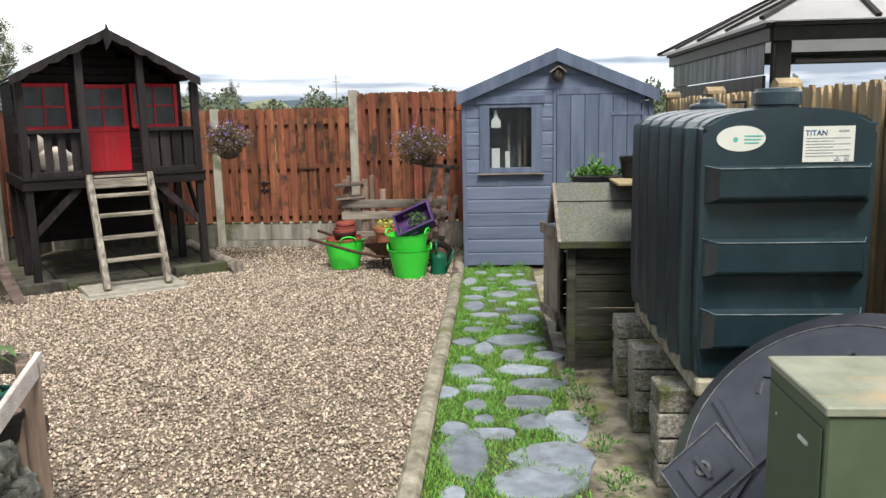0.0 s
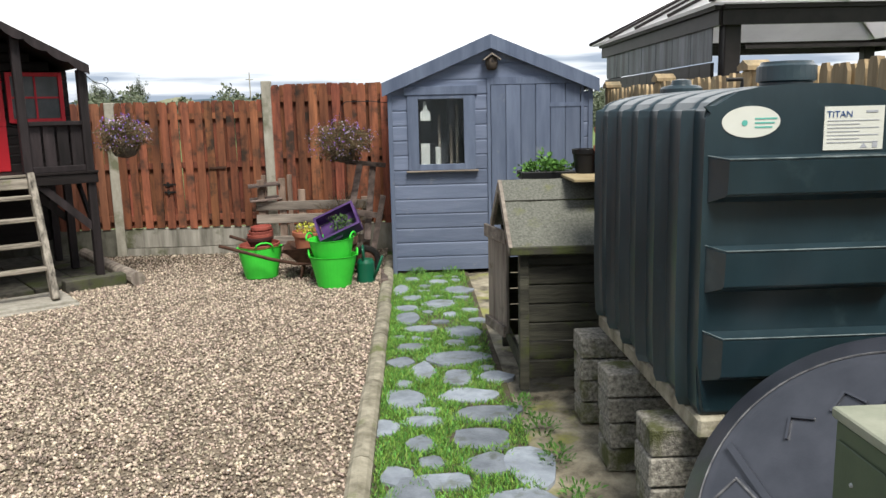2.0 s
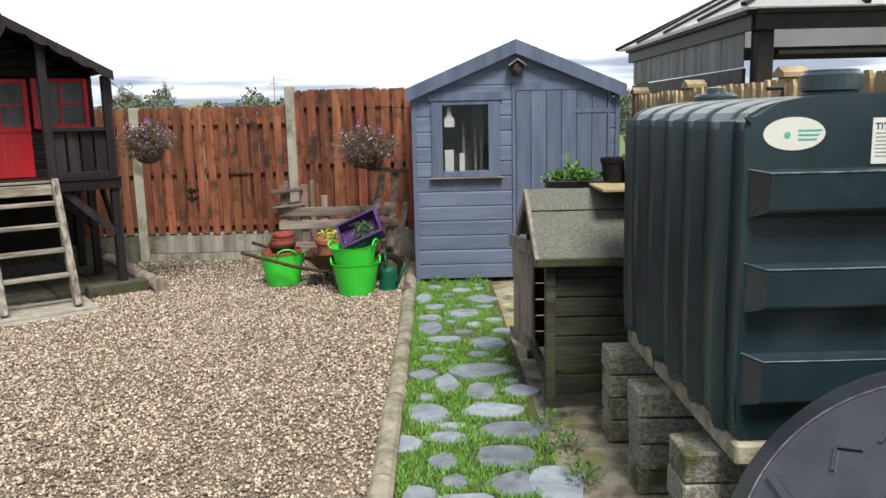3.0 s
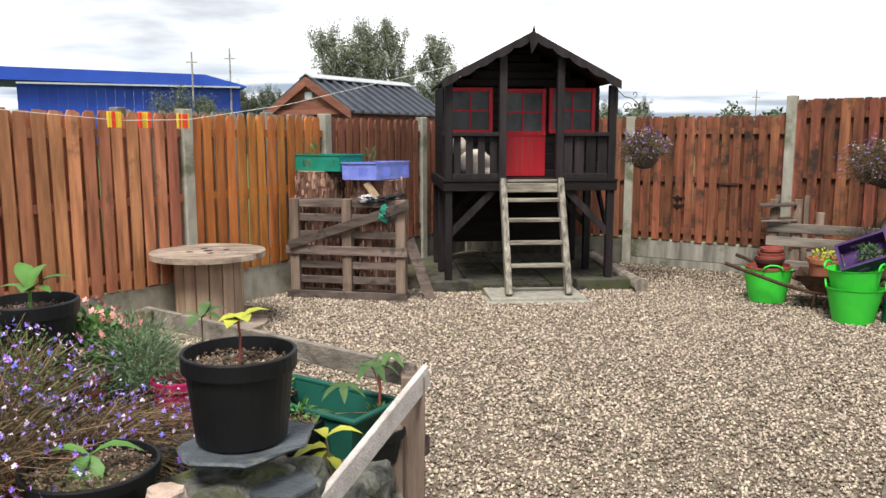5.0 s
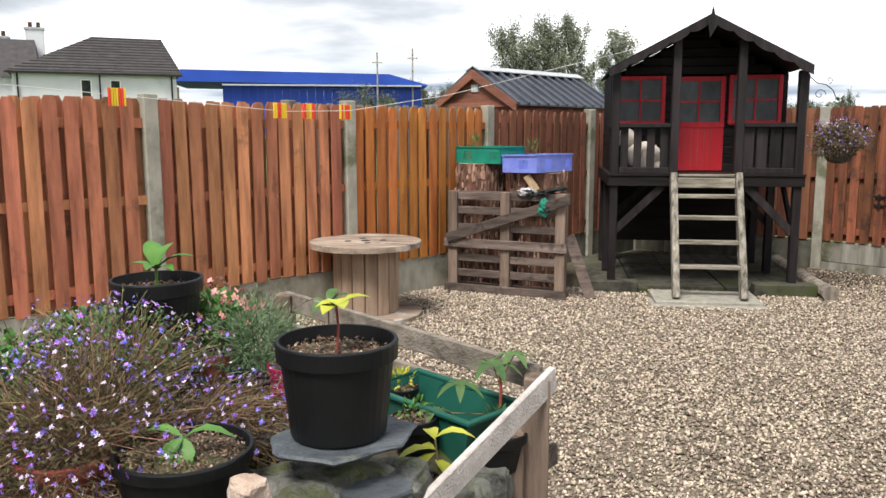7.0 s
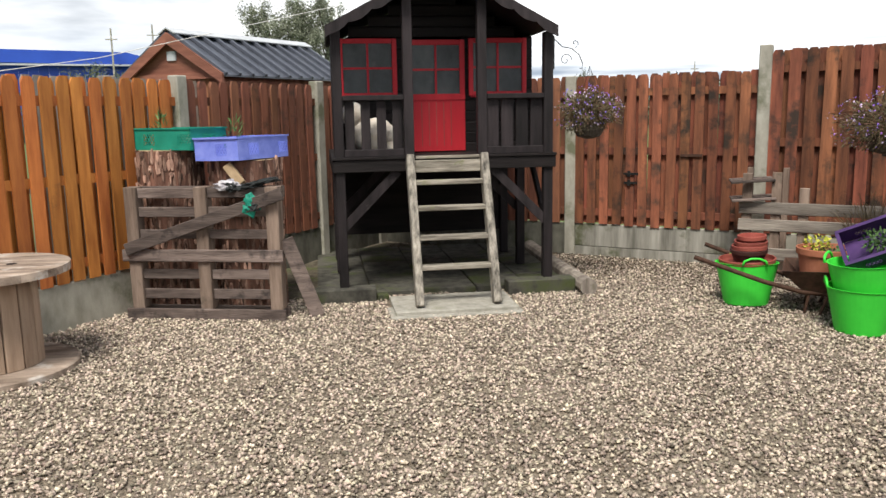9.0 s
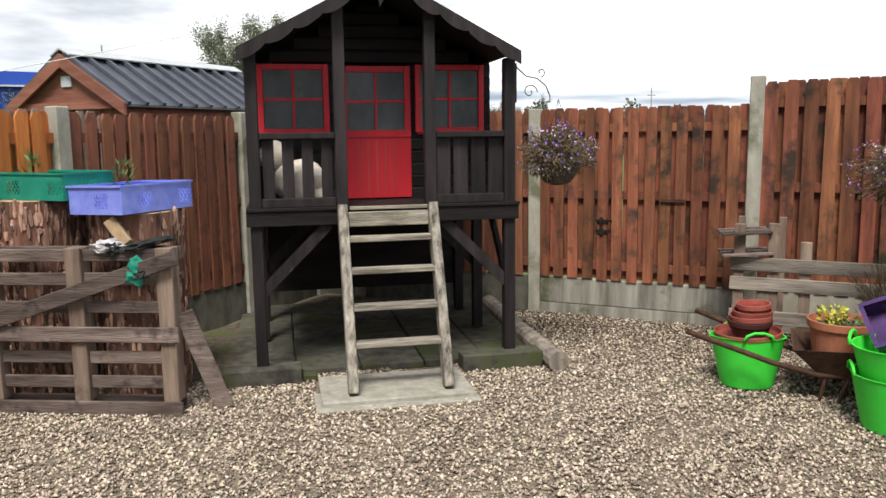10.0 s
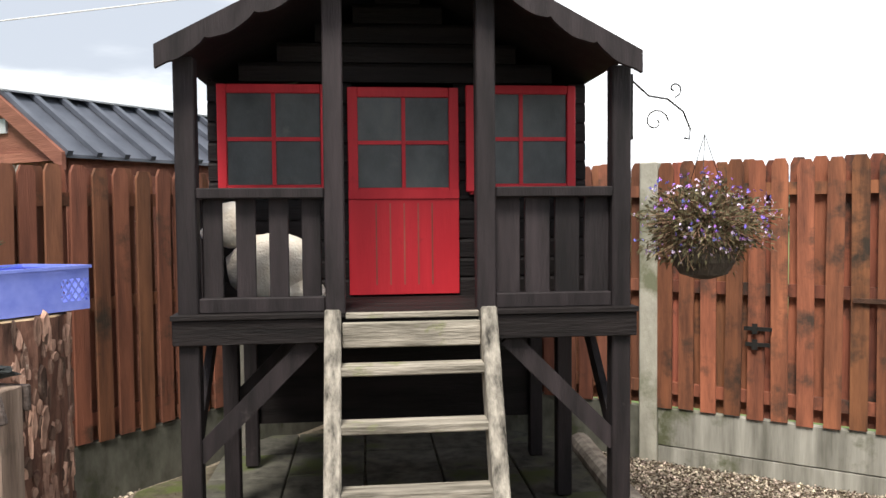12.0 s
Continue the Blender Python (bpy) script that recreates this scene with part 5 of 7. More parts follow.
for k, (u, v, a, b) in enumerate(SLATES):
    bm = B()
    n_ = sr.choice((4, 4, 5, 5, 6))
    off = sr.random() * 6
    ring = [(a * 1.05 * math.cos(off + 2 * math.pi * i / n_) * sr.uniform(.80, 1.32), b * .98 * math.sin(off + 2 * math.pi * i / n_) * sr.uniform(.76, 1.36)) for i in range(n_)]
    tx, ty = sr.uniform(-.025, .025), sr.uniform(-.025, .025)
    fine = []
    for i in range(n_):
        p, q = Vector(ring[i]), Vector(ring[(i + 1) % n_])
        for j in range(4):
            fine.append(tuple(p.lerp(q, (j + .5 * (j == 0)) / 4) * (1 + sr.uniform(-.035, .035))))
    ring, n_ = fine, n_ * 4
    top = [bm.verts.new((x, y, .014 + tx * x + ty * y)) for x, y in ring]
    low = [bm.verts.new((x * 1.015, y * 1.015, .001 + tx * x + ty * y)) for x, y in ring]
    bot = [bm.verts.new((x * 1.0, y * 1.0, -.02)) for x, y in ring]
    bm.faces.new(top)
    bm.faces.new(bot[::-1])
    for p, q in ((bot, low), (low, top)):
        for i in range(n_):
            bm.faces.new((p[i], p[(i + 1) % n_], q[(i + 1) % n_], q[i]))
    o = part("stepping_slate", bm, m_slate)
    o.matrix_world = GM(u, v)
    tagged(o, "irregular blue-grey slate stepping stone set in grass", "stepping stone", "slate path")


def grass():
    g = np.random.default_rng(2)
    n_ = 120000
    u, v = g.uniform(.5, 8.5, n_), g.uniform(.365, 1.12, n_)
    keep = np.ones(n_, bool)
    for su, sv, a, b in SLATES:
        keep &= (((v - sv) / (a * .80)) ** 2 + ((u - su) / (b * .80)) ** 2) > 1
    thick = np.array([noise.noise(Vector((x * 2.2, y * 2.2, 3))) for x, y in zip(u, v)])
    keep &= (thick + g.random(n_) * .8) > -.05
    keep &= (v < 1.0) | (g.random(n_) < .45)
    keep &= ~((u > 4.85) & (v > 1.08))
    u, v, thick_k = u[keep], v[keep], thick[keep]
    n_ = len(u)
    P = np.stack([u * SU + v * CU, u * CU - v * SU, np.full(n_, -.002)], 1)
    D_ = g.normal(size=(n_, 3)) * [.45, .45, .1] + [0, 0, 1]
    tagged(blades("grass", m_grass, None, P, D_, g.uniform(.02, .055, n_) * (1 + .55 * np.clip(thick_k, -.6, 1)), g.uniform(.003, .0065, n_), seed=4), "short green grass growing between the slates", "grass", kind="stuff")


grass()
for k, (u, v, n_, r) in enumerate(((4.75, 1.14, 120, .09), (4.45, 1.20, 150, .10), (4.10, 1.22, 130, .09), (3.72, 1.24, 110, .08), (3.30, 1.26, 160, .11), (2.95, 1.22, 120, .10), (8.42, .62, 160, .12), (8.45, .95, 140, .12))):
    t = thing("weed_clump", T(G(u, v, .0)), "small leafy green weed growing at the path's edge", "weed", "path weeds")
    leafy("leaves", t, m_leafg, (0, 0, .03), (r, r, .055), n_, .035, .011, 300 + k, up=1.2)


def gravel():
    g = np.random.default_rng(9)
    n_ = 160000
    u = g.uniform(.6, UF - .05, n_)
    v = g.uniform(VL + .03, .255, n_)
    x, y = u * SU + v * CU, u * CU - v * SU
    keep = ~((x > .84 + .06 * np.sin(y * 9)) & (x < 3.34) & (y > 8.36 + .10 * np.sin(x * 7)))
    keep &= ~((x > 1.72) & (x < 2.70) & (y > 7.6) & (y < 8.2))
    x, y = x[keep], y[keep]
    n_ = len(x)
    o = np.array([[1, 0, 0], [0, 1, 0], [-1, 0, 0], [0, -1, 0], [0, 0, 1], [0, 0, -1]], float)
    tri = np.array([[0, 1, 4], [1, 2, 4], [2, 3, 4], [3, 0, 4], [1, 0, 5], [2, 1, 5], [3, 2, 5], [0, 3, 5]])
    s = g.uniform(.0062, .0155, (n_, 1, 1)) * g.uniform(.55, 1.25, (n_, 1, 3)) * np.array([1, 1, .75])
    v0 = (o[None] + g.normal(size=(n_, 6, 3)) * .22) * s
    a, b = g.random(n_) * 6.283, g.normal(size=n_) * .5
    ca, sa, cb_, sb = np.cos(a), np.sin(a), np.cos(b), np.sin(b)
    X = v0[..., 0] * cb_[:, None] + v0[..., 2] * sb[:, None]
    Zz = -v0[..., 0] * sb[:, None] + v0[..., 2] * cb_[:, None]
    Y = v0[..., 1]
    X2, Y2 = X * ca[:, None] - Y * sa[:, None], X * sa[:, None] + Y * ca[:, None]
    V = np.stack([X2 + x[:, None], Y2 + y[:, None], Zz + g.uniform(.004, .014, n_)[:, None]], -1).reshape(-1, 3)
    F = (np.arange(n_)[:, None, None] * 6 + tri[None]).reshape(-1, 3)
    me = bpy.data.meshes.new("gravel")
    me.vertices.add(len(V))
    me.vertices.foreach_set("co", V.astype(np.float32).ravel())
    me.loops.add(len(F) * 3)
    me.loops.foreach_set("vertex_index", F.astype(np.int32).ravel())
    me.polygons.add(len(F))
    me.polygons.foreach_set("loop_start", np.arange(0, len(F) * 3, 3, dtype=np.int32))
    me.materials.append(m_gravel)
    me.update(calc_edges=True)
    tagged(new("gravel", me), "loose pale brown and grey gravel stones", "gravel", kind="stuff")


gravel()


# ---------- pallet, stumps and crates ----------
def pallet():
    m = T((.365, 7.915, 0)) @ pose(0, 0, 0, 0, 0, -16) @ Matrix.Diagonal((.97, 1, 1.07, 1))
    p = thing("pallet", m, "grey weathered wooden pallet standing upright before the stumps", "pallet")
    for x in (-.555, .0, .555):
        bm = B()
        box(bm, x - .048, x + .048, -.02, .09, .075, .925, None, .004)
        part("upright", rough(bm, .003, 6, x), m_palletv, p)
    for z, front, w in ((.885, 0, .07), (.755, 0, .07), (.60, 0, .065), (.455, 1, .085), (.32, 0, .07), (.18, 0, .07), (.04, 1, .085)):
        bm = B()
        y = -.042 if front else -.0
        if front:
            box(bm, -.64, .63, y, y + .02, z - w / 2, z + w / 2, None, .004)
            part("slat", rough(bm, .004, 5, z), m_pallet, p)
        else:
            for a, b in ((-.505, -.05), (.05, .505)):
                bm = B()
                box(bm, a, b, y + .004, y + .022, z - w / 2, z + w / 2, None, .004)
                part("slat", rough(bm, .003, 5, z), m_pallet, p)
    bm = beam(B(), (-.60, -.058, .50), (.655, -.058, .885), .085, .022, (0, 1, 0), .004)
    part("diagonal_board", rough(bm, .003, 5), m_pallet, p)
    for z in (.885, .04):
        bm = B()
        box(bm, -.62, .62, .091, .11, z - .04, z + .04, None, .004)
        part("slat", bm, m_pallet, p)
    ln = beam(B(), (.965, 7.82, .60), (1.175, 7.79, 0.01), .035, .105, (1, 0, 0), .004)
    tagged(part("leaning_plank", rough(ln, .003), m_pallet), "grey plank leaning beside the upright pallet", "plank")
    # cloth draped on the pallet
    for nm, c, mt_, lb, sd in (("white_glove", (.57, 7.86, 1.0), m_dirtycloth, "dirty white glove lying on the pallet's top edge", 1),
                               ("green_glove", (.73, 7.76, .86), m_teal, "green and black glove hanging over the pallet", 2)):
        bm = B()
        bmesh.ops.create_icosphere(bm, subdivisions=3, radius=1)
        for v in bm.verts:
            k = 1 + .6 * noise.noise(v.co * 2.3 + Vector((sd, 0, 0))) + .25 * noise.noise(v.co * 6)
            v.co = Vector((v.co.x * (.08 if sd == 1 else .058) * k, v.co.y * .03 * k, v.co.z * (.038 if sd == 1 else .068) * k))
        bm.transform(T(c))
        g1 = tagged(part(nm, bm, mt_), lb, "glove", "gloves")
        bm = B()
        bmesh.ops.create_icosphere(bm, subdivisions=3, radius=1)
        for v in bm.verts:
            k = 1 + .7 * noise.noise(v.co * 2.6 + Vector((0, sd * 3, 0)))
            v.co = Vector((v.co.x * .04 * k + .025, v.co.y * .03 * k - .012, v.co.z * .035 * k - .012))
        bm.transform(T(c))
        part("palm_patch", bm, m_darkcloth, g1, "black palm of the glove")
    bm = B()
    bmesh.ops.create_icosphere(bm, subdivisions=3, radius=1)
    for v in bm.verts:
        k = 1 + .7 * noise.noise(v.co * 3) + .3 * noise.noise(v.co * 8)
        v.co = Vector((v.co.x * .14 * k, v.co.y * .05 * k, v.co.z * .022 * k + v.co.x * .04))
    bm.transform(T((.78, 7.83, 1.01)))
    tagged(part("dark_rag", bm, m_darkcloth), "dark crumpled rag on top of the pallet", "rag")


pallet()


def stump(x, y, r, h, seed):
    t = thing("tree_stump", T((x, y, 0)), "thick upright log section with flaky reddish bark", "tree stump", "stumps")
    bm = B()
    n_ = 56
    rings = []
    for k in range(31):
        z = h * k / 30
        ring = []
        for i in range(n_):
            a = 2 * math.pi * i / n_
            q = Vector((math.cos(a), math.sin(a), 0))
            rr_ = r * (1 + .05 * noise.noise(q * 1.4 + Vector((seed, 0, z)))) + .016 * noise.noise(Vector((q.x * 9, q.y * 9, z * 3.2 + seed))) + .010 * abs(noise.noise(Vector((q.x * 20, q.y * 20, z * 5))))
            ring.append(bm.verts.new((rr_ * math.cos(a), rr_ * math.sin(a), z)))
        rings.append(ring)
    for a, b in zip(rings, rings[1:]):
        for i in range(n_):
            bm.faces.new((a[i], a[(i + 1) % n_], b[(i + 1) % n_], b[i]))
    bm.faces.new(rings[0][::-1])
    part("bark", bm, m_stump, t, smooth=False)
    g_s = random.Random(seed * 5)
    fl = B()
    for k in range(700):
        a, z = g_s.uniform(0, 2 * math.pi), g_s.uniform(.01, h - .03)
        hw_, hh_ = g_s.uniform(.007, .019), g_s.uniform(.02, .085)
        q = Vector((math.cos(a), math.sin(a), 0))
        r_s = r * (1 + .05 * noise.noise(q * 1.4 + Vector((seed, 0, z)))) + .016 * noise.noise(Vector((q.x * 9, q.y * 9, z * 3.2 + seed))) + .004
        out, side_ = q, Vector((-q.y, q.x, 0))
        c = q * r_s + Vector((0, 0, z))
        n_c = 7
        rim, top = [], []
        lean = g_s.uniform(-.10, .25)
        for i in range(n_c):
            b_ = 2 * math.pi * i / n_c
            j_ = g_s.uniform(.7, 1.15)
            off = side_ * (math.cos(b_) * hw_ * j_) + Vector((0, 0, math.sin(b_) * hh_ * j_))
            rim.append(fl.verts.new(c + off - out * .006))
            top.append(fl.verts.new(c + off * .86 + out * (.005 + lean * math.sin(b_) * hh_ * .35 + g_s.uniform(0, .004))))
        fl.faces.new(top)
        for i in range(n_c):
            fl.faces.new((rim[i], rim[(i + 1) % n_c], top[(i + 1) % n_c], top[i]))
    tagged(part("loose_bark", fl, m_flake, t), kind="stuff")
    part("cut_face", lathe(B(), [(r * .96, h - .004), (r * .93, h + .002), (.01, h + .002)], 40), m_endgrain, t)
    return t


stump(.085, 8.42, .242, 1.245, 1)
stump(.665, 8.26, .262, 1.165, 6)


def crate(m, L_, W_, H, material, label, diamond=False):
    t = thing("plastic_crate", m, label, "crate", "plastic crates")
    bm = B()
    box(bm, -L_ / 2 + .01, L_ / 2 - .01, -W_ / 2 + .01, W_ / 2 - .01, 0, .006)
    part("bottom", bm, material, t)
    for ax, s in ((0, -1), (0, 1), (1, -1), (1, 1)):
        span = L_ if ax == 0 else W_
        off = (W_ if ax == 0 else L_) / 2
        bm = B()
        n_ = int(span / .03)
        bars = [(0, .035), (H - .05, H - .012)]
        for z0, z1 in bars:
            box(bm, -span / 2, span / 2, off * s - .004, off * s, z0, z1)
        segs = max(3, int(span / .10))
        for k in range(segs):
            x0, x1 = -span / 2 + k * span / segs, -span / 2 + (k + 1) * span / segs
            if k % 3 == 1 or (k % 3 == 2 and ax == 0 and k < segs - 1 and k % 2):
                for j in range(4):
                    a_ = x0 + (x1 - x0) * j / 4
                    b_ = x0 + (x1 - x0) * (j + 1) / 4
                    ym = off * s - .002
                    for p_, q_ in (((a_, .035), (b_, .075)), ((b_, .035), (a_, .075)), ((a_, .075), (b_, H - .05)), ((b_, .075), (a_, H - .05))):
                        beam(bm, (p_[0], ym, p_[1]), (q_[0], ym, q_[1]), .007, .004, (0, 1, 0))
            else:
                box(bm, x0, x1, off * s - .004, off * s, .0351, H - .0501)
        if ax == 1:
            bm.transform(Matrix.Rotation(radians(90), 4, "Z"))
        part("side", bm, material, t)
    bm = B()
    for s in (-1, 1):
        box(bm, -L_ / 2 - .01, L_ / 2 + .01, s * W_ / 2 - .012, s * W_ / 2 + .012, H - .012, H)
        box(bm, s * L_ / 2 - .012, s * L_ / 2 + .012, -W_ / 2 + .013, W_ / 2 - .013, H - .012, H)
    part("rim", bm, material, t)
    return t


crate(T((.165, 8.41, 1.25)) @ pose(0, 0, 0, 0, 0, -36), .60, .38, .165, m_teal, "teal green plastic crate on a tree stump")
crate(T((.655, 8.23, 1.172)) @ pose(0, 0, 0, -1, 0, 56), .60, .40, .17, m_bluecrate, "blue perforated plastic crate on a tree stump")
for k, (x, y, z) in enumerate(((.02, 8.5, 1.29), (.60, 8.32, 1.24))):
    t = thing("seedlings", T((x, y, z)), "thin yellow-green seedlings growing in a crate", "seedling", "crate seedlings")
    leafy("leaves", t, m_leafdull, (0, 0, .12), (.07, .05, .12), 60, .07, .01, 30 + k, up=1.5)
bm = beam(B(), (.66, 7.93, 1.0), (.56, 7.98, 1.14), .07, .05, (0, 1, 0), .004)
tagged(part("wood_block", bm, m_endgrain), "pale sawn wood offcut leaning on the stump", "wood offcut")


# ---------- cable spool ----------
sp = thing("cable_spool", T((-.755, 6.92, 0)), "upright wooden cable spool used as a table by the fence", "cable spool")
for nm, z in (("bottom_disc", 0.0), ("top_disc", .60)):
    if nm == "top_disc":
        for k in range(7):
            y0, y1 = -.47 + k * .1343, -.47 + (k + 1) * .1343 - .003
            bm = B()
            pts_ = []
            for s in (1, -1):
                ys = [y0 + (y1 - y0) * i / 6 for i in range(7)]
                if s < 0:
                    ys = ys[::-1]
                pts_ += [(s * math.sqrt(max(.0004, .2209 - y * y)), y) for y in ys]
            a = [bm.verts.new((x, y, z)) for x, y in pts_]
            b = [bm.verts.new((x, y, z + .045)) for x, y in pts_]
            bm.faces.new(a[::-1])
            bm.faces.new(b)
            for i in range(14):
                bm.faces.new((a[i], a[(i + 1) % 14], b[(i + 1) % 14], b[i]))
            part("top_plank", bm, m_spooltop, sp)
        # flat black discs on the planks stand for the shade in the holes
        for x, y, r in ((0, 0, .04), (.14, .05, .03), (-.14, -.05, .03), (.05, -.14, .03), (-.06, .14, .03)):
            part("hole", lathe(B(), [(r, .6455), (r, .6465)], 16, T((x, y, 0))), m_black, sp)
    else:
        part(nm, lathe(B(), [(.47, 0), (.475, .01), (.475, .04), (.46, .048), (.2, .05)], 44), m_spooltop, sp)
for k in range(16):
    a = 2 * math.pi * k / 16
    bm = B()
    box(bm, -.049, .049, -.012, .012, .05, .60, Matrix.Rotation(a, 4, "Z") @ T((0, -.262, 0)), .004)
    part("stave", bm, m_spool, sp)


def litter():
    g = np.random.default_rng(91)
    n_ = 20000
    u, v = UF - .08 - np.abs(g.normal(size=n_)) * .75, g.uniform(VL + .3, .2, n_)
    P = np.stack([u * SU + v * CU, u * CU - v * SU, .010 + g.random(n_) * .014], 1)
    tagged(blades("plant_litter", m_litter, None, P, g.normal(size=(n_, 3)) * [1, 1, .25], g.uniform(.008, .03, n_), g.uniform(.004, .013, n_), bend=.2, seed=9), "dark dead leaves and dirt lying on the gravel along the fence", "leaf litter", kind="stuff")


litter()


# ---------- tubs, barrow and clutter by the shed ----------
def tub(m, r, h, label):
    t = thing("garden_tub", m, label, "garden tub", "green tubs")
    rb = r * .72
    prof = [(rb * .9, 0), (rb, .012), (r, h - .008), (r + .008, h), (r - .004, h), (rb - .006, .018), (.01, .018)]
    part("body", lathe(B(), prof, 40), m_tub, t, smooth=False)
    for s in (-1, 1):
        pts_ = [(s * (r + .0), -.09, h - .005), (s * (r + .004), -.075, h + .03), (s * (r + .006), -.03, h + .048), (s * (r + .006), .03, h + .048), (s * (r + .004), .075, h + .03), (s * r, .09, h - .005)]
        part("handle", tube(B(), pts_, .009), m_tub, t, smooth=True)
    return t


tub(T(G(8.62, -.99, 0)) @ pose(0, 0, 0, 0, 4, 75), .225, .325, "bright green rubber tub filled with red plant pots")
tub(T(G(8.12, -.20, 0)) @ pose(0, 0, 0, 0, 0, -30), .225, .31, "bright green rubber tub with a second tub nested in it")
tub(T(G(8.12, -.20, .175)) @ pose(0, 0, 0, 2, -2, -50), .215, .30, "bright green rubber tub stacked inside another")
for k, (r, z, mt_) in enumerate(((.205, .262, m_redpot), (.135, .335, m_darkpot), (.128, .362, m_redpot), (.120, .395, m_redpot), (.104, .435, m_redpot))):
    p = G(8.62 + .005 * k, -.99 + .006 * k, z)
    pot(p.x, p.y, p.z, r, .10, mt_, "red-brown plastic plant pot stacked in a green tub", fill=None, group="stacked pots", turn=pose(0, 0, 0, 3 * (k % 2), -3, 0))


def wateringcan():
    t = thing("watering_can", GM(8.24, .10), "dark green plastic watering can beside the green tubs", "watering can")
    part("body", lathe(B(), [(.085, 0), (.09, .01), (.085, .2), (.07, .235), (.04, .24)], 24), m_dkgreen, t)
    part("handle", tube(B(), [(-.02, -.06, .22), (-.02, -.07, .33), (-.02, -.02, .37), (-.02, .06, .33), (-.02, .09, .2), (-.02, .085, .08)], .011), m_dkgreen, t, smooth=True)
    part("spout", tube(B(), [(.07, -.03, .04), (.12, -.06, .14), (.17, -.1, .28)], .018, 10, .012), m_dkgreen, t, smooth=True)


wateringcan()


def barrow():
    t = thing("wheelbarrow", GM(8.64, -.40, 0, 3), "rusty brown wheelbarrow holding plant pots", "wheelbarrow")
    bm = B()
    a = [bm.verts.new(q) for q in ((-.20, -.20, .18), (.22, -.20, .16), (.22, .20, .16), (-.20, .20, .18))]
    b = [bm.verts.new(q) for q in ((-.34, -.29, .33), (.40, -.29, .36), (.40, .29, .36), (-.34, .29, .33))]
    c = [bm.verts.new(v.co + Vector((-.012 if v.co.x > 0 else .012, -.01 if v.co.y > 0 else .01, 0))) for v in b]
    d = [bm.verts.new(v.co + Vector((0, 0, .008))) for v in a]
    bm.faces.new(a[::-1])
    bm.faces.new(d)
    for p, q in ((a, b), (b, c), (c, d)):
        for i in range(4):
            bm.faces.new((p[i], p[(i + 1) % 4], q[(i + 1) % 4], q[i]))
    part("tray", bm, m_rust, t)
    for s in (-1, 1):
        part("handle", tube(B(), [(.45, s * .05, .10), (.2, s * .15, .15), (-.2, s * .20, .17), (-.45, s * .27, .24), (-.94, s * .31, .40)], .017), m_rust, t, smooth=True)
        part("leg", tube(B(), [(-.15, s * .19, .17), (-.18, s * .2, .0), (-.08, s * .2, .0), (-.02, s * .18, .17)], .012), m_rust, t)
    wh = part("wheel", lathe(B(), [(.10, -.03), (.135, -.03), (.15, 0), (.135, .03), (.10, .03)], 28, T((.48, 0, .15)) @ pose(0, 0, 0, 90, 0, 0), False), m_iron, t, "black rubber wheel")
    part("hub", lathe(B(), [(.03, -.05), (.10, -.008), (.10, .008), (.03, .05)], 20, T((.48, 0, .15)) @ pose(0, 0, 0, 90, 0, 0)), m_rust, wh)


barrow()
q = G(8.66, -.46, .195)
tp = pot(q.x, q.y, q.z, .20, .275, m_terra, "terracotta pot with a yellow-leaved plant on the wheelbarrow", lip=.045, level=.04, fill=None)
bm = lathe(B(), [(.165, .235), (.10, .245), (.01, .25)], 24, None, True, .2)
part("soil", bm, m_dirt, tp)
leafy("leaves", tp, m_leafy, (-.08, 0, .31), (.10, .06, .05), 110, .035, .02, 41)
leafy("low_leaves", tp, m_leafdull, (.03, 0, .25), (.12, .12, .02), 120, .03, .015, 42)
crate(T(G(8.30, -.13, .56)) @ pose(0, 0, 0, 0, 0, -37) @ pose(0, 0, -.02, 44, -24, 0), .40, .28, .13, m_purple, "purple plastic crate tipped on the green tubs")
t = thing("herb_plant", T(G(8.25, -.11, .60)), "green and dry leaves in the tipped purple crate", "plant")
leafy("leaves", t, m_leafdull, (0, 0, 0), (.12, .08, .06), 220, .04, .018, 43)


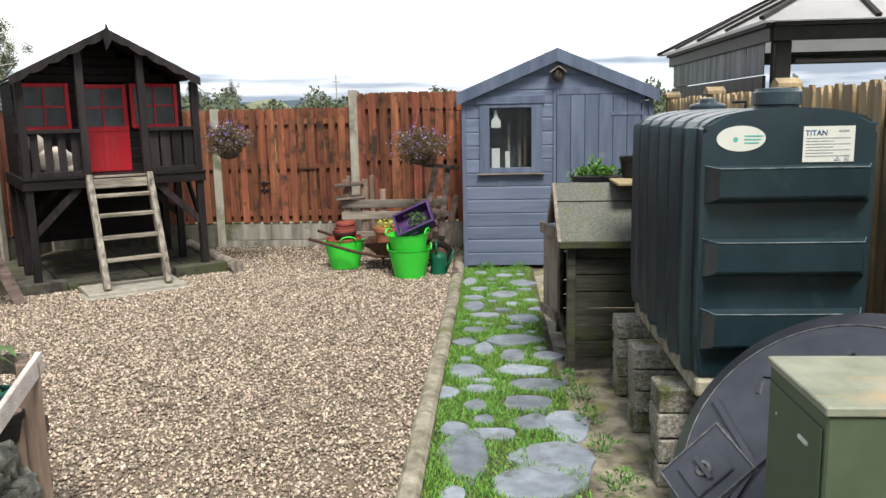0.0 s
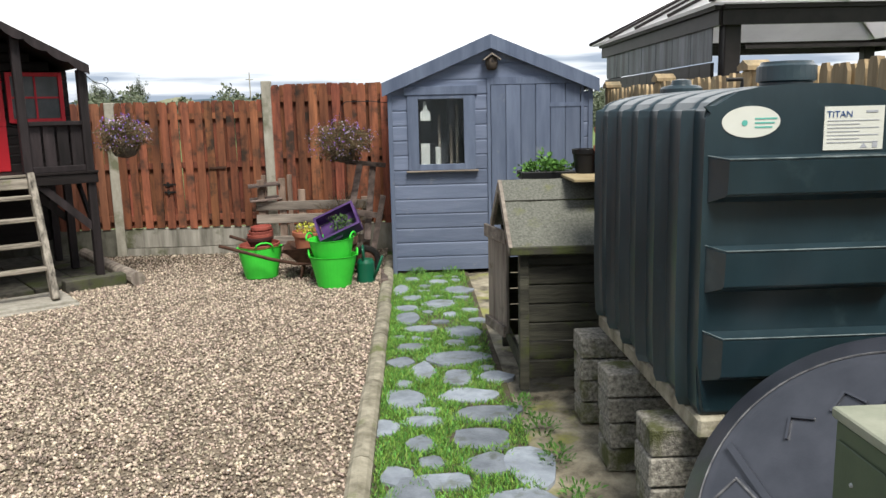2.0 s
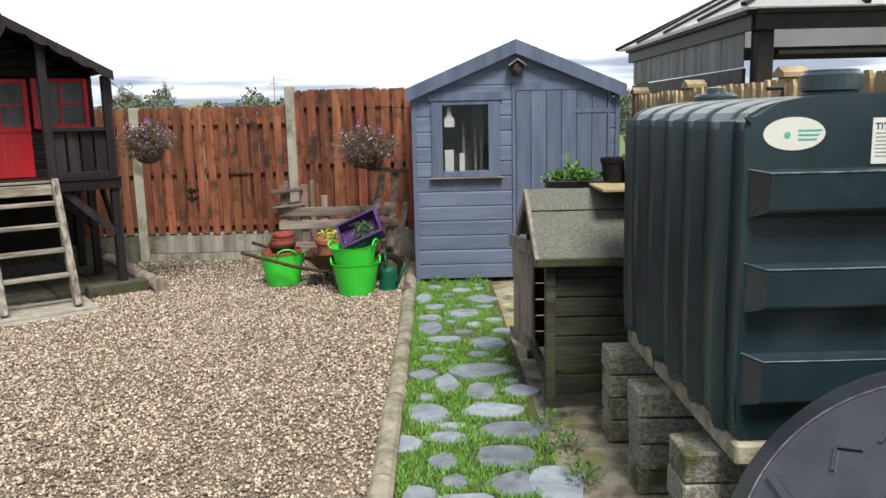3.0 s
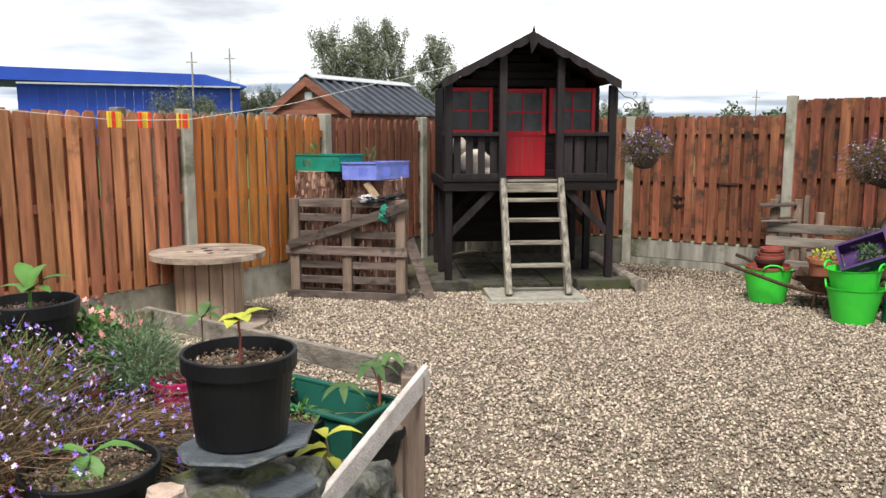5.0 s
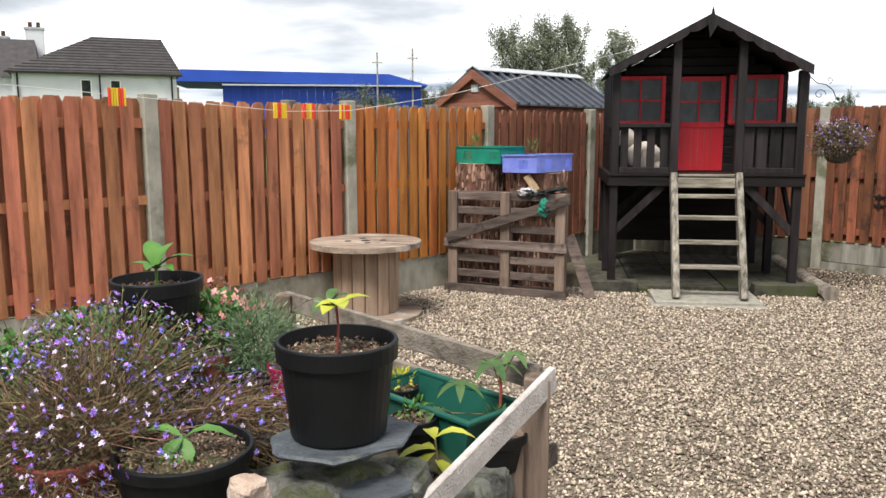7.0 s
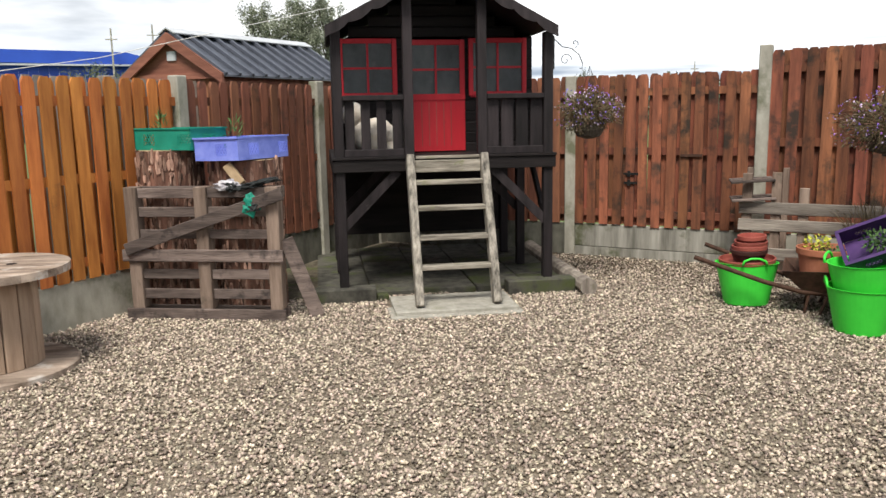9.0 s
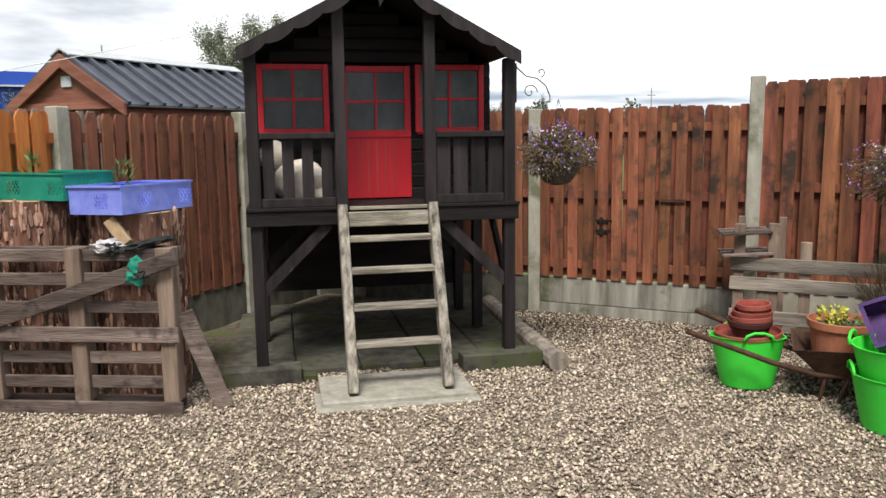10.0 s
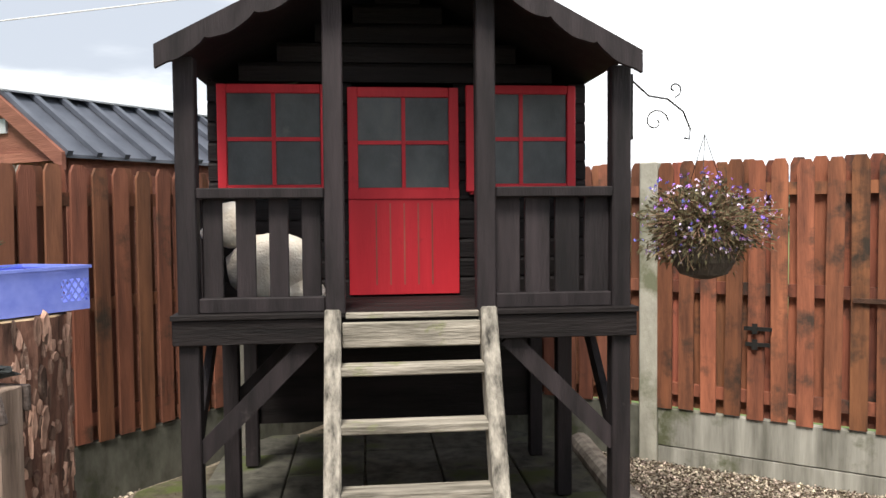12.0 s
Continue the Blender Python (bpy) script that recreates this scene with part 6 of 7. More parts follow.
def junkwood():
    # an old pallet and loose boards against the far fence
    t = thing("old_pallet", GM(9.65, -.55), "broken grey wooden pallet standing by the far fence", "pallet")
    for z in (.62, .47, .22):
        part("slat", rough(box(B(), -.66, .62, 0, .02, z - .052, z + .052, None, .004), .005, 5, z), m_grey, t)
    for x, h in ((-.60, .92), (-.36, .93), (-.14, .80), (.58, .7)):
        part("upright", rough(box(B(), x - .04, x + .04, .021, .06, 0, h, None, .004), .003), m_palletv, t)
    for z in (.90, .74):
        for y in (.07, .22, .36):
            part("top_slat", rough(box(B(), -.66, -.30, y, y + .06, z - .02, z, pose(0, 0, 0, 0, -4, 12), .003), .003), m_pallet, t)
    for x in (-.64, -.34):
        part("rear_post", box(B(), x, x + .05, .30, .36, 0, .95, None, .003), m_palletv, t)
    for k, (a, b, w) in enumerate((((9.2, .02, 1.10), (9.0, -.12, .42), .07), ((9.25, .16, 1.10), (9.0, .08, .3), .07), ((9.2, -.14, 1.13), (9.2, .30, 1.08), .05),
                                   ((8.95, .27, .78), (8.8, .13, .12), .06), ((9.0, .26, .55), (9.0, -.1, .62), .06))):
        bm = beam(B(), G(*a), G(*b), w, .022, (0.6, .8, 0), .003)
        tagged(part("loose_board", rough(bm, .003, 5, k), m_pallet), "loose grey board leaning by the blue shed", "board", "loose boards")
    # twiggy dry shrub behind
    s = thing("dry_shrub", T(G(9.3, -.15, 0)), "dry grey twiggy lavender behind the tubs", "shrub")
    stems("twig_tangle", s, m_stem, (0, 0, .1), (0, 0, .62), (.32, .2, .22), 260, .002, 51)


junkwood()
for u, v, z0, z1 in ((8.35, .26, 0, .10),):
    bm = beam(B(), G(8.62, .27, .03), G(7.95, .29, .06), .07, .05, (0, 0, 1), .004)
    tagged(part("timber_batten", rough(bm, .004), m_pallet), "grey timber batten lying beside the edging", "plank")


def basket(m, r, label, seed, bracket, wide):
    t = thing("hanging_basket", m, label, "hanging basket", "hanging baskets")
    part("bowl", lathe(B(), [(.03, -.16), (.09, -.14), (.12, -.09), (.13, -.02), (.12, -.02)], 24, None, True, .1), m_bark, t)
    for k in range(3):
        a = k * 2.1
        part("chain", tube(B(), [(.15 * math.cos(a), .15 * math.sin(a), 0), (0, 0, .42)], .0018, 5), m_iron, t)
    stems("stem_tangle", t, m_lobstem, (0, 0, .0), (0, 0, .05), (wide, wide, r * .66), 1500, .0013, seed)
    leafy("leaves", t, m_dryleaf, (0, 0, .06), (wide * .95, wide * .95, r * .62), 3600, .028, .009, seed + 1, bend=.5, shell=.35)
    petals("violet_blossom", t, m_lob, (0, 0, .09), (wide * 1.0, wide * 1.0, r * .68), 210, .0105, seed + 2)
    petals("pale_blossom", t, m_lobp, (0, 0, .07), (wide * 1.0, wide * 1.0, r * .66), 170, .009, seed + 3)
    bk = part("bracket", tube(B(), bracket, .0042, 6), m_iron, t, "black scrolled iron bracket", smooth=True)
    return t, bk


t, bk = basket(T((3.42, 8.24, 1.42)), .27, "hanging basket of violet flowers on the playhouse's scrolled bracket", 60,
               [(-.29, .04, .64), (-.22, .03, .575), (-.15, .01, .56), (-.09, 0, .51), (-.06, 0, .44), (-.065, 0, .40), (-.085, 0, .405)], .25)
part("scroll", tube(B(), [(-.20 + (.055 - .0036 * i) * math.cos(i * .55), .01, .47 + (.055 - .0036 * i) * math.sin(i * .55)) for i in range(14)], .0035, 5), m_iron, bk)
part("scroll", tube(B(), [(-.125 + (.034 - .0028 * i) * math.cos(i * .6 - 1.5), .005, .60 + (.034 - .0028 * i) * math.sin(i * .6 - 1.5)) for i in range(11)], .0035, 5), m_iron, bk)
part("wall_plate", box(B(), -.302, -.288, .02, .05, .40, .66), m_iron, bk)
basket(GM(8.9, -.13, 1.30), .32, "hanging basket of faded purple flowers beside the blue shed", 70,
       [(0, 0, .42), (.05, .02, .46), (.30, .02, .46), (.49, .02, .44)], .33)

# plush toy behind the balusters
bm = B()
for c, r in (((0, 0, .14), (.17, .10, .13)), ((-.15, 0, .30), (.085, .08, .085)), ((-.21, -.02, .27), (.05, .04, .035)), ((.12, -.03, .05), (.08, .07, .05))):
    g_ = bmesh.ops.create_icosphere(bm, subdivisions=3, radius=1)
    for v in g_["verts"]:
        k = 1 + .12 * noise.noise(v.co * 3)
        v.co = Vector((v.co.x * r[0] * k + c[0], v.co.y * r[1] * k + c[1], v.co.z * r[2] * k + c[2]))
o = part("plush_toy", bm, m_plush, smooth=True)
o.matrix_world = T((1.68, 8.50, 1.157)) @ Matrix.Diagonal((1.1, .9, 1.12, 1))
tagged(o, "large cream soft toy lying on the playhouse deck", "soft toy")

# bolts of the far fence
for z, w in ((.86, .15), (.77, .13)):
    bm = B()
    box(bm, -w / 2, w / 2, -.014, .0, z - .011, z + .011)
    box(bm, -.03, .0, -.018, -.0145, z - .03, z + .03)
    o = part("gate_bolt", rough(bm, .001), m_iron)
    o.matrix_world = GM(UF - .04, -2.30)
    tagged(o, "black iron bolt on the boarded fence", "bolt", "bolts")
o = part("hasp", rough(box(B(), -.10, .10, -.014, 0, 1.035, 1.06), .002), m_rust)
o.matrix_world = GM(UF - .04, -1.72)
tagged(o, "rusty iron hasp on the boarded fence", "hasp")

# pots on the hutch roof
q = G(5.5, 1.66, 1.24)
pot(q.x, q.y, q.z, .085, .15, m_blackpot, "black plastic pot on the hutch roof board", fill=None, group="roof pots")
q = G(5.42, 1.78, 1.24)
pot(q.x, q.y, q.z, .09, .17, m_terra, "terracotta plastic pot on the hutch roof board", fill=None, group="roof pots")
pot(q.x, q.y, q.z + .13, .085, .15, m_terra, "terracotta plastic pot stacked on another", fill=None, group="roof pots")
t = thing("salad_tray", GM(5.60, 1.44, 1.205), "black seed tray of bright green salad leaves on the hutch", "seed tray")
part("tray", box(B(), -.18, .16, -.12, .12, 0, .05, None, .004), m_blackpot, t)
leafy("leaves", t, m_leafg, (0, 0, .06), (.18, .12, .05), 420, .035, .024, 81, up=.9)
leafy("tall_leaves", t, m_leafg, (-.02, 0, .11), (.05, .05, .06), 60, .035, .022, 82, up=.9)

# clothes line and pegs
bm = tube(B(), [G(2.1, -5.0, 1.86), G(3.1, -4.98, 1.80), G(4.4, -4.95, 1.715), G(5.0, -4.9, 1.73), G(5.8, -4.55, 1.87), Vector((1.67, 8.14, 2.345))], .0024, 5)
tagged(part("washing_line", bm, m_cord), "pale washing line tied to the playhouse", "washing line")
for u, a in ((3.09, 0), (4.36, 1), (4.63, 2), (5.0, 3)):
    t = thing("peg_bunch", GM(u, -4.955, 1.735 if a else 1.80, 90), "bunch of yellow and red clothes pegs on the line", "clothes pegs", "clothes pegs")
    for k in range(7):
        part("peg", box(B(), -.06 + k * .017, -.047 + k * .017, -.01, .01, -.075, .045, None, .002), m_orangec if (k * 3 + a) % 5 in (0, 2) or (a == 3 and k % 2) else m_yellow, t)


# ---------- raised bed with pots (near the start of the walk) ----------
def rock(x, y, z, r, seed, material=m_rock, flat=.7, label="rough mossy stone in the rockery wall", group="rockery stones"):
    bm = B()
    bmesh.ops.create_icosphere(bm, subdivisions=3, radius=1)
    for v in bm.verts:
        p = v.co.copy()
        k = 1 + .34 * noise.noise(p * 1.3 + Vector((seed, 0, 0))) + .12 * noise.noise(p * 4 + Vector((0, seed, 0)))
        q = Vector([math.copysign(abs(c) ** .62, c) for c in p]) * k
        v.co = Vector((q.x * r, q.y * r * .8, q.z * r * flat)) + Vector(noise.noise_vector(p * 9)) * r * .04
    o = part("rockery_stone", bm, material)
    o.matrix_world = T((x, y, z)) @ pose(0, 0, 0, 0, 0, seed * 47 % 360)
    return tagged(o, label, "stone", group)


def flatslate(x, y, z, a, b, turn, seed, th=.018, label="dark slate slab lying in the rockery", tilt=0):
    r = random.Random(seed)
    bm = B()
    n_ = 7
    ring = [(a * math.cos(2 * math.pi * i / n_) * r.uniform(.82, 1.15), b * math.sin(2 * math.pi * i / n_) * r.uniform(.82, 1.15)) for i in range(n_)]
    fine = []
    for i in range(n_):
        p, q = Vector(ring[i]), Vector(ring[(i + 1) % n_])
        for k in range(4):
            w = p.lerp(q, k / 4)
            fine.append(w * (1 + r.uniform(-.03, .03)))
    for k, (z0, s) in enumerate(((th, .97), (th * .55, 1.0), (0, .96))):
        row = [bm.verts.new((p.x * (s + r.uniform(-.012, .012)), p.y * (s + r.uniform(-.012, .012)), z0)) for p in fine]
        if k == 0:
            bm.faces.new(row)
        else:
            for i in range(len(row)):
                bm.faces.new((prev[i], row[i], row[(i + 1) % len(row)], prev[(i + 1) % len(row)]))
        prev = row
    bm.faces.new(prev[::-1])
    o = part("slate_slab", bm, m_slate_dk)
    o.matrix_world = T((x, y, z)) @ pose(0, 0, 0, tilt, 0, turn)
    return tagged(o, label, "slate slab", "rockery slates")


# earth heap inside the bed
BED = [(.76, 2.88), (.10, 3.48), (-.42, 3.90), (-1.25, 3.55), (-1.45, 2.3), (-.9, 1.55), (-.1, 1.72), (.42, 2.20)]
bm = B()
c0 = Vector((-.35, 2.7, 0))
rings = []
for s, z in ((1.0, -.03), (.99, .30), (.95, .50), (.8, .56), (.55, .57), (.3, .575), (.05, .58)):
    row = []
    for i in range(48):
        t_ = i / 48 * len(BED)
        a, b = Vector(BED[int(t_) % 8]).to_3d(), Vector(BED[(int(t_) + 1) % 8]).to_3d()
        p = c0 + (a.lerp(b, t_ % 1) - c0) * s * .95
        p.z = z
        p += Vector(noise.noise_vector(p * 4)) * .03
        row.append(bm.verts.new(p))
    rings.append(row)
for a, b in zip(rings, rings[1:]):
    for i in range(48):
        bm.faces.new((a[i], a[(i + 1) % 48], b[(i + 1) % 48], b[i]))
bm.faces.new(rings[-1])
tagged(part("raised_bed_earth", bm, m_dirt), "dark earth of the raised bed held by stones", "earth")

rk = random.Random(12)
for i in range(46):
    t_ = i / 46 * 8
    a, b = Vector(BED[int(t_) % 8]), Vector(BED[(int(t_) + 1) % 8])
    if int(t_) % 8 in (0, 1):
        continue
    p = a.lerp(b, t_ % 1)
    p = Vector((-.35, 2.7)) + (p - Vector((-.35, 2.7))) * .93
    for z, r in ((.10, .15), (.30, .13), (.46, .11)):
        if rk.random() < .9:
            rock(p.x + rk.uniform(-.03, .03), p.y + rk.uniform(-.03, .03), z, r * rk.uniform(.85, 1.15), i * 3 + z * 10)
for k, (x, y, z, r, f) in enumerate(((.30, 2.30, .66, .13, .5), (.16, 2.24, .65, .11, .6), (.42, 2.34, .64, .11, .55), (.26, 2.14, .66, .11, .55), (.40, 2.18, .62, .11, .6), (.12, 2.08, .66, .09, .6), (.20, 1.98, .68, .09, .6), (.34, 2.04, .60, .11, .6), (.46, 2.22, .54, .09, .6), (.05, 1.93, .56, .11, .6), (.22, 1.88, .54, .11, .6), (.30, 2.28, .52, .16, .6), (.36, 1.96, .48, .10, .6))):
    rock(x, y, z, r, k + 80, flat=f)
for k, (x, y, z, a, b, t_) in enumerate(((.30, 2.27, .745, .12, .10, 20), (.42, 2.20, .690, .10, .07, 40),
                                         (.0, 2.60, .66, .19, .13, 10), (-.16, 2.90, .64, .2, .15, 60), (.04, 2.80, .62, .15, .12, 0))):
    flatslate(x, y, z + (.025 if k == 0 else 0), a, b, t_, k, .014 + .004 * (k % 3))
flatslate(.302, 2.285, .788, .215, .155, 30, 44, .013, "broad grey slate slab under the large black pot", 0)
rock(.165, 2.035, .762, .046, 3, m_pinkrock, .72, "pale pinkish stone in front of the slate slab", "pale stones")

# pots and plants
P1 = pot(.297, 2.30, .804, .149, .239, m_blackpot, "large black plastic pot with a yellow-leaved seedling", taper=.80, lip=.045, level=.052)
bm = tube(B(), [(0, 0, .20), (.004, 0, .27), (.0, 0, .319)], .0035)
part("stem", bm, m_redpot, P1)
for a, L_, w, d in ((20, .09, .045, .1), (200, .055, .05, .3), (250, .06, .055, .45), (300, .075, .05, .2), (110, .055, .045, .2)):
    bm = B()
    big_leaf(bm, (0, 0, .316), (math.cos(radians(a)), math.sin(radians(a)), .35), L_, w, d)
    part("leaf", bm, m_leafy, P1, smooth=True)
P2 = pot(-.436, 2.80, .85, .142, .235, m_blackpot, "large black plastic pot with a broad-leaved seedling", taper=.80, lip=.045, level=.055)
part("stem", tube(B(), [(0, 0, .20), (.0, 0, .27)], .005), m_leafg, P2)
for a, L_, w, u_ in ((60, .12, .05, 1.4), (10, .14, .055, .5), (190, .10, .045, .3), (130, .14, .065, 1.1), (280, .10, .05, .3), (330, .10, .05, .2)):
    bm = B()
    big_leaf(bm, (0, 0, .26), (math.cos(radians(a)), math.sin(radians(a)), u_), L_, w, .15)
    part("leaf", bm, m_leafg, P2, smooth=True)
pot(-.436, 2.80, .58, .135, .253, m_blackpot, "black plastic pot standing under another pot", fill=None, lip=.03)
P3 = pot(-.048, 2.165, .60, .163, .20, m_blackpot, "wide black plastic pot of bark compost with a seedling", taper=.84, lip=.03, level=.035)
part("stem", tube(B(), [(0, 0, .17), (.0, 0, .225)], .003), m_leafg, P3)
for a, L_, w, u_, d in ((12, .13, .042, .25, .3), (172, .14, .042, .15, .3), (285, .085, .07, -.8, .6), (240, .075, .055, -.7, .5)):
    bm = B()
    big_leaf(bm, (0, 0, .222), (math.cos(radians(a)), math.sin(radians(a)), u_), L_, w, d)
    part("leaf", bm, m_leafg, P3, smooth=True)

LB = pot(-.345, 2.165, .56, .128, .215, m_redpot, "red-brown pot overflowing with violet lobelia", taper=.75, fill=None, lip=.03)
for k, (c, r, n_) in enumerate((((-.02, .05, .21), (.32, .31, .26), 1500), ((-.08, .36, .33), (.28, .28, .19), 1000), ((.29, .40, .15), (.25, .24, .135), 800), ((-.08, -.10, .12), (.26, .18, .17), 500))):
    stems("stem_tangle", LB, m_lobstem, (c[0] * .6, c[1] * .7, .12), c, r, int(n_ * 1.1), .0009, 100 + k)
    leafy("leaves", LB, m_dryleaf if k != 1 else m_leafdull, c, (r[0] * .93, r[1] * .93, r[2] * .88), int(n_ * 4.4), .017, .0055, 110 + k, bend=.4, shell=.45)
    petals("violet_blossom", LB, m_lob, c, (r[0] * 1.02, r[1] * 1.02, r[2] * 1.03), int(n_ * .40), .0094, 120 + k, only_up=True)
    petals("pale_blossom", LB, m_lobp, c, (r[0] * 1.02, r[1] * 1.02, r[2] * 1.03), int(n_ * .22), .0084, 130 + k, only_up=True)

GC = thing("geranium", T((-.80, 2.40, .48)), "bushy green geranium with a few pink flowers by the fence", "plant")
part("stems", tube(B(), [(0, 0, 0), (.05, .02, .2), (.02, .05, .4)], .012), m_stem, GC)
for k, (c, r, n_) in enumerate((((0, 0, .18), (.36, .40, .28), 3600), ((.10, .45, .25), (.30, .25, .20), 1500), ((-.2, -.45, .05), (.35, .35, .3), 1800))):
    leafy("leaves", GC, m_leafg if k == 0 else m_leafdull, c, r, int(n_ * 1.5), .032, .026, 140 + k, up=.8, shell=.72, bend=.4)
petals("flowers", GC, m_pinkp, (-.05, .05, .30), (.3, .45, .24), 26, .022, 150, only_up=True)
stems("stalk_tangle", GC, m_stem, (.1, .1, .2), (.05, .1, .45), (.08, .08, .12), 8, .0015, 151)

RP = pot(-.31, 2.92, .62, .095, .20, m_redpot, "red-brown pot of pink flowers", fill=None)
leafy("leaves", RP, m_leafg, (.02, .02, .28), (.13, .11, .11), 650, .035, .018, 160, up=.6)
petals("flowers", RP, m_pinkp, (.02, 0, .32), (.14, .12, .12), 150, .016, 161, only_up=True)
stems("trailing_tangle", RP, m_stem, (0, 0, .2), (0, -.05, .2), (.18, .16, .1), 40, .0018, 162)
NP = pot(-.15, 2.90, .62, .095, .16, m_navy, "dark blue pot of grey-green rosemary", fill=None)
leafy("needles", NP, m_rosemary, (.0, .0, .23), (.18, .16, .16), 5200, .026, .0035, 165, up=.5, shell=.3, bend=.1)
stems("shoot_tangle", NP, m_rosemary, (0, 0, .14), (.0, .0, .22), (.18, .16, .15), 200, .0015, 166)
pot(-.01, 2.86, .61, .085, .19, m_pinkpot, "magenta plastic pot beside the slate slabs", fill=m_compost)
MP = pot(-.02, 3.30, .65, .08, .13, m_blackpot, "small black pot with a leafy seedling", fill=None)
part("stem", tube(B(), [(0, 0, .1), (.0, 0, .26)], .003), m_stem, MP)
for a, L_, w, u_ in ((30, .13, .05, .5), (80, .12, .045, .9), (170, .12, .045, .2), (250, .10, .05, .1), (330, .10, .05, .3)):
    bm = B()
    big_leaf(bm, (0, 0, .25), (math.cos(radians(a)), math.sin(radians(a)), u_), L_, w, .3)
    part("leaf", bm, m_leafdull, MP, smooth=True)

# green trough
tr = thing("plant_trough", T((.46, 2.95, .44)) @ pose(0, 0, 0, 0, 0, -38), "dark green plastic trough in the raised bed", "plant trough")
bm = B()
lv = []
for hx, hy, z in ((.20, .095, 0), (.245, .125, .235), (.245, .125, .239), (.235, .115, .239), (.195, .088, .02)):
    lv.append([bm.verts.new(p) for p in ((-hx, -hy, z), (hx, -hy, z), (hx, hy, z), (-hx, hy, z))])
for a, b in zip(lv, lv[1:]):
    for i in range(4):
        bm.faces.new((a[i], a[(i + 1) % 4], b[(i + 1) % 4], b[i]))
bm.faces.new(lv[0][::-1])
bm.faces.new(lv[-1])
m_trough = mat("trough_plastic", (0.012, 0.085, 0.065), (0.02, 0.12, 0.09), 0.45, 6, bump=.03, var=0)
part("body", bm, m_trough, tr)
for s_ in (-1, 1):
    part("rim", box(B(), -.262, .262, s_ * .127 - .011, s_ * .127 + .011, .24, .254, None, .003), m_trough, tr)
    part("rim", box(B(), s_ * .251 - .011, s_ * .251 + .011, -.115, .115, .24, .254, None, .003), m_trough, tr)
for k, (x, y, z, r, n_) in enumerate(((.40, 2.76, .60, .075, 40), (.30, 3.10, .60, .06, 30), (.16, 3.14, .58, .075, 0), (.66, 2.84, .52, .09, 60), (.44, 2.58, .46, .085, 30))):
    t = pot(x, y, z - .02, r, r * 1.3, m_blackpot, "small black plastic seedling pot", fill=m_compost if n_ else None, group="seedling pots", level=.02)
    if n_:
        leafy("leaves", t, (m_leafg, m_leafy, m_leafg, m_leafdull, m_leafg)[k], (0, 0, r * 1.3 + .03), (.04, .04, .035), n_, .03, .012, 170 + k, up=.8)
CH = thing("palmate_seedling", T((.66, 2.86, .62)), "seedling with fans of long green leaves", "seedling")
part("stem", tube(B(), [(0, 0, 0), (.005, 0, .12), (0, 0, .20)], .005), m_redpot, CH)
for hx, hy, hz, s_ in ((-.02, .0, .20, 1.0), (-.12, -.03, .14, .9), (.04, .05, .22, .8), (-.20, -.06, .06, .8)):
    for k in range(6):
        a = k * 60 + hx * 200
        bm = B()
        big_leaf(bm, (hx, hy, hz), (math.cos(radians(a)), math.sin(radians(a)), .15), .095 * s_, .034 * s_, .5)
        part("leaf", bm, m_leafdull, CH, smooth=True)
    part("leaf_stalk", tube(B(), [(0, 0, .14 if hz > .1 else .04), (hx, hy, hz)], .002), m_stem, CH)
YC = thing("yellow_seedling", T((.50, 2.56, .53)), "seedling with yellowing leaves in the raised bed", "seedling")
part("stem", tube(B(), [(.02, -.02, 0), (.01, 0, .08), (0, 0, .16)], .003), m_stem, YC)
for a, L_, u_, z in ((10, .12, .25, .165), (200, .12, .0, .13), (160, .07, .0, .13), (230, .11, -.4, .12), (330, .07, -.6, .10), (120, .08, .3, .16)):
    bm = B()
    big_leaf(bm, (0, 0, z), (math.cos(radians(a)), math.sin(radians(a)), u_), L_, .045, .3)
    part("leaf", bm, m_leafy, YC, smooth=True)
for x, y, z in ((.47, 2.42, .50), (.52, 2.50, .47)):
    t = thing("fern_tuft", T((x, y, z)), "small bright green fern tuft between stones", "fern", "fern tufts")
    leafy("fronds", t, m_leafg, (0, 0, .03), (.045, .045, .03), 130, .03, .006, 190, up=.8)

# wooden rails round the bed
rl = thing("bed_rail_fence", T((0, 0, 0)), "grey wooden pallet rails round the raised bed", "rail fence")
cx, cy = .79, 2.90
for z in (.765, .62):
    bm = beam(B(), (cx, cy + .02, z), (-.42, 3.97, z), .024, .085, (0, 0, 1), .004)
    part("rail", rough(bm, .004, 5, z), m_grey, rl)
for x, y, h in ((.775, 2.87, .79), (.70, 2.84, .62), (.34, 3.32, .66), (.12, 3.50, .68), (-.42, 3.94, .8)):
    part("post", rough(box(B(), x - .04, x + .04, y - .04, y + .04, -.1, h, None, .004), .003), m_palletv, rl)
for i in range(11):
    x = .70 - i * .1
    y = 3.05 + i * .086
    part("pale", box(B(), x - .02, x + .02, y - .035, y - .015, .05, .60, None, .003), m_pallet, rl)
for a, b, w in (((.84, 3.04, .47), (.48, 2.44, .44), .075), ((.82, 2.96, .26), (.45, 2.32, .26), .08), ((.82, 2.96, .10), (.45, 2.32, .10), .08)):
    bm = beam(B(), a, b, .022, w, (0, 0, 1), .004)
    part("side_board", rough(bm, .004, 5), m_pallet, rl)
bm = beam(B(), (.828, 2.885, .782), (.40, 2.14, .535), .022, .080, (0, 0, 1), .004)
tagged(part("whitewashed_plank", rough(bm, .005, 7), m_whitewood), "whitewashed splintered plank leaning on the bed's rails", "plank")


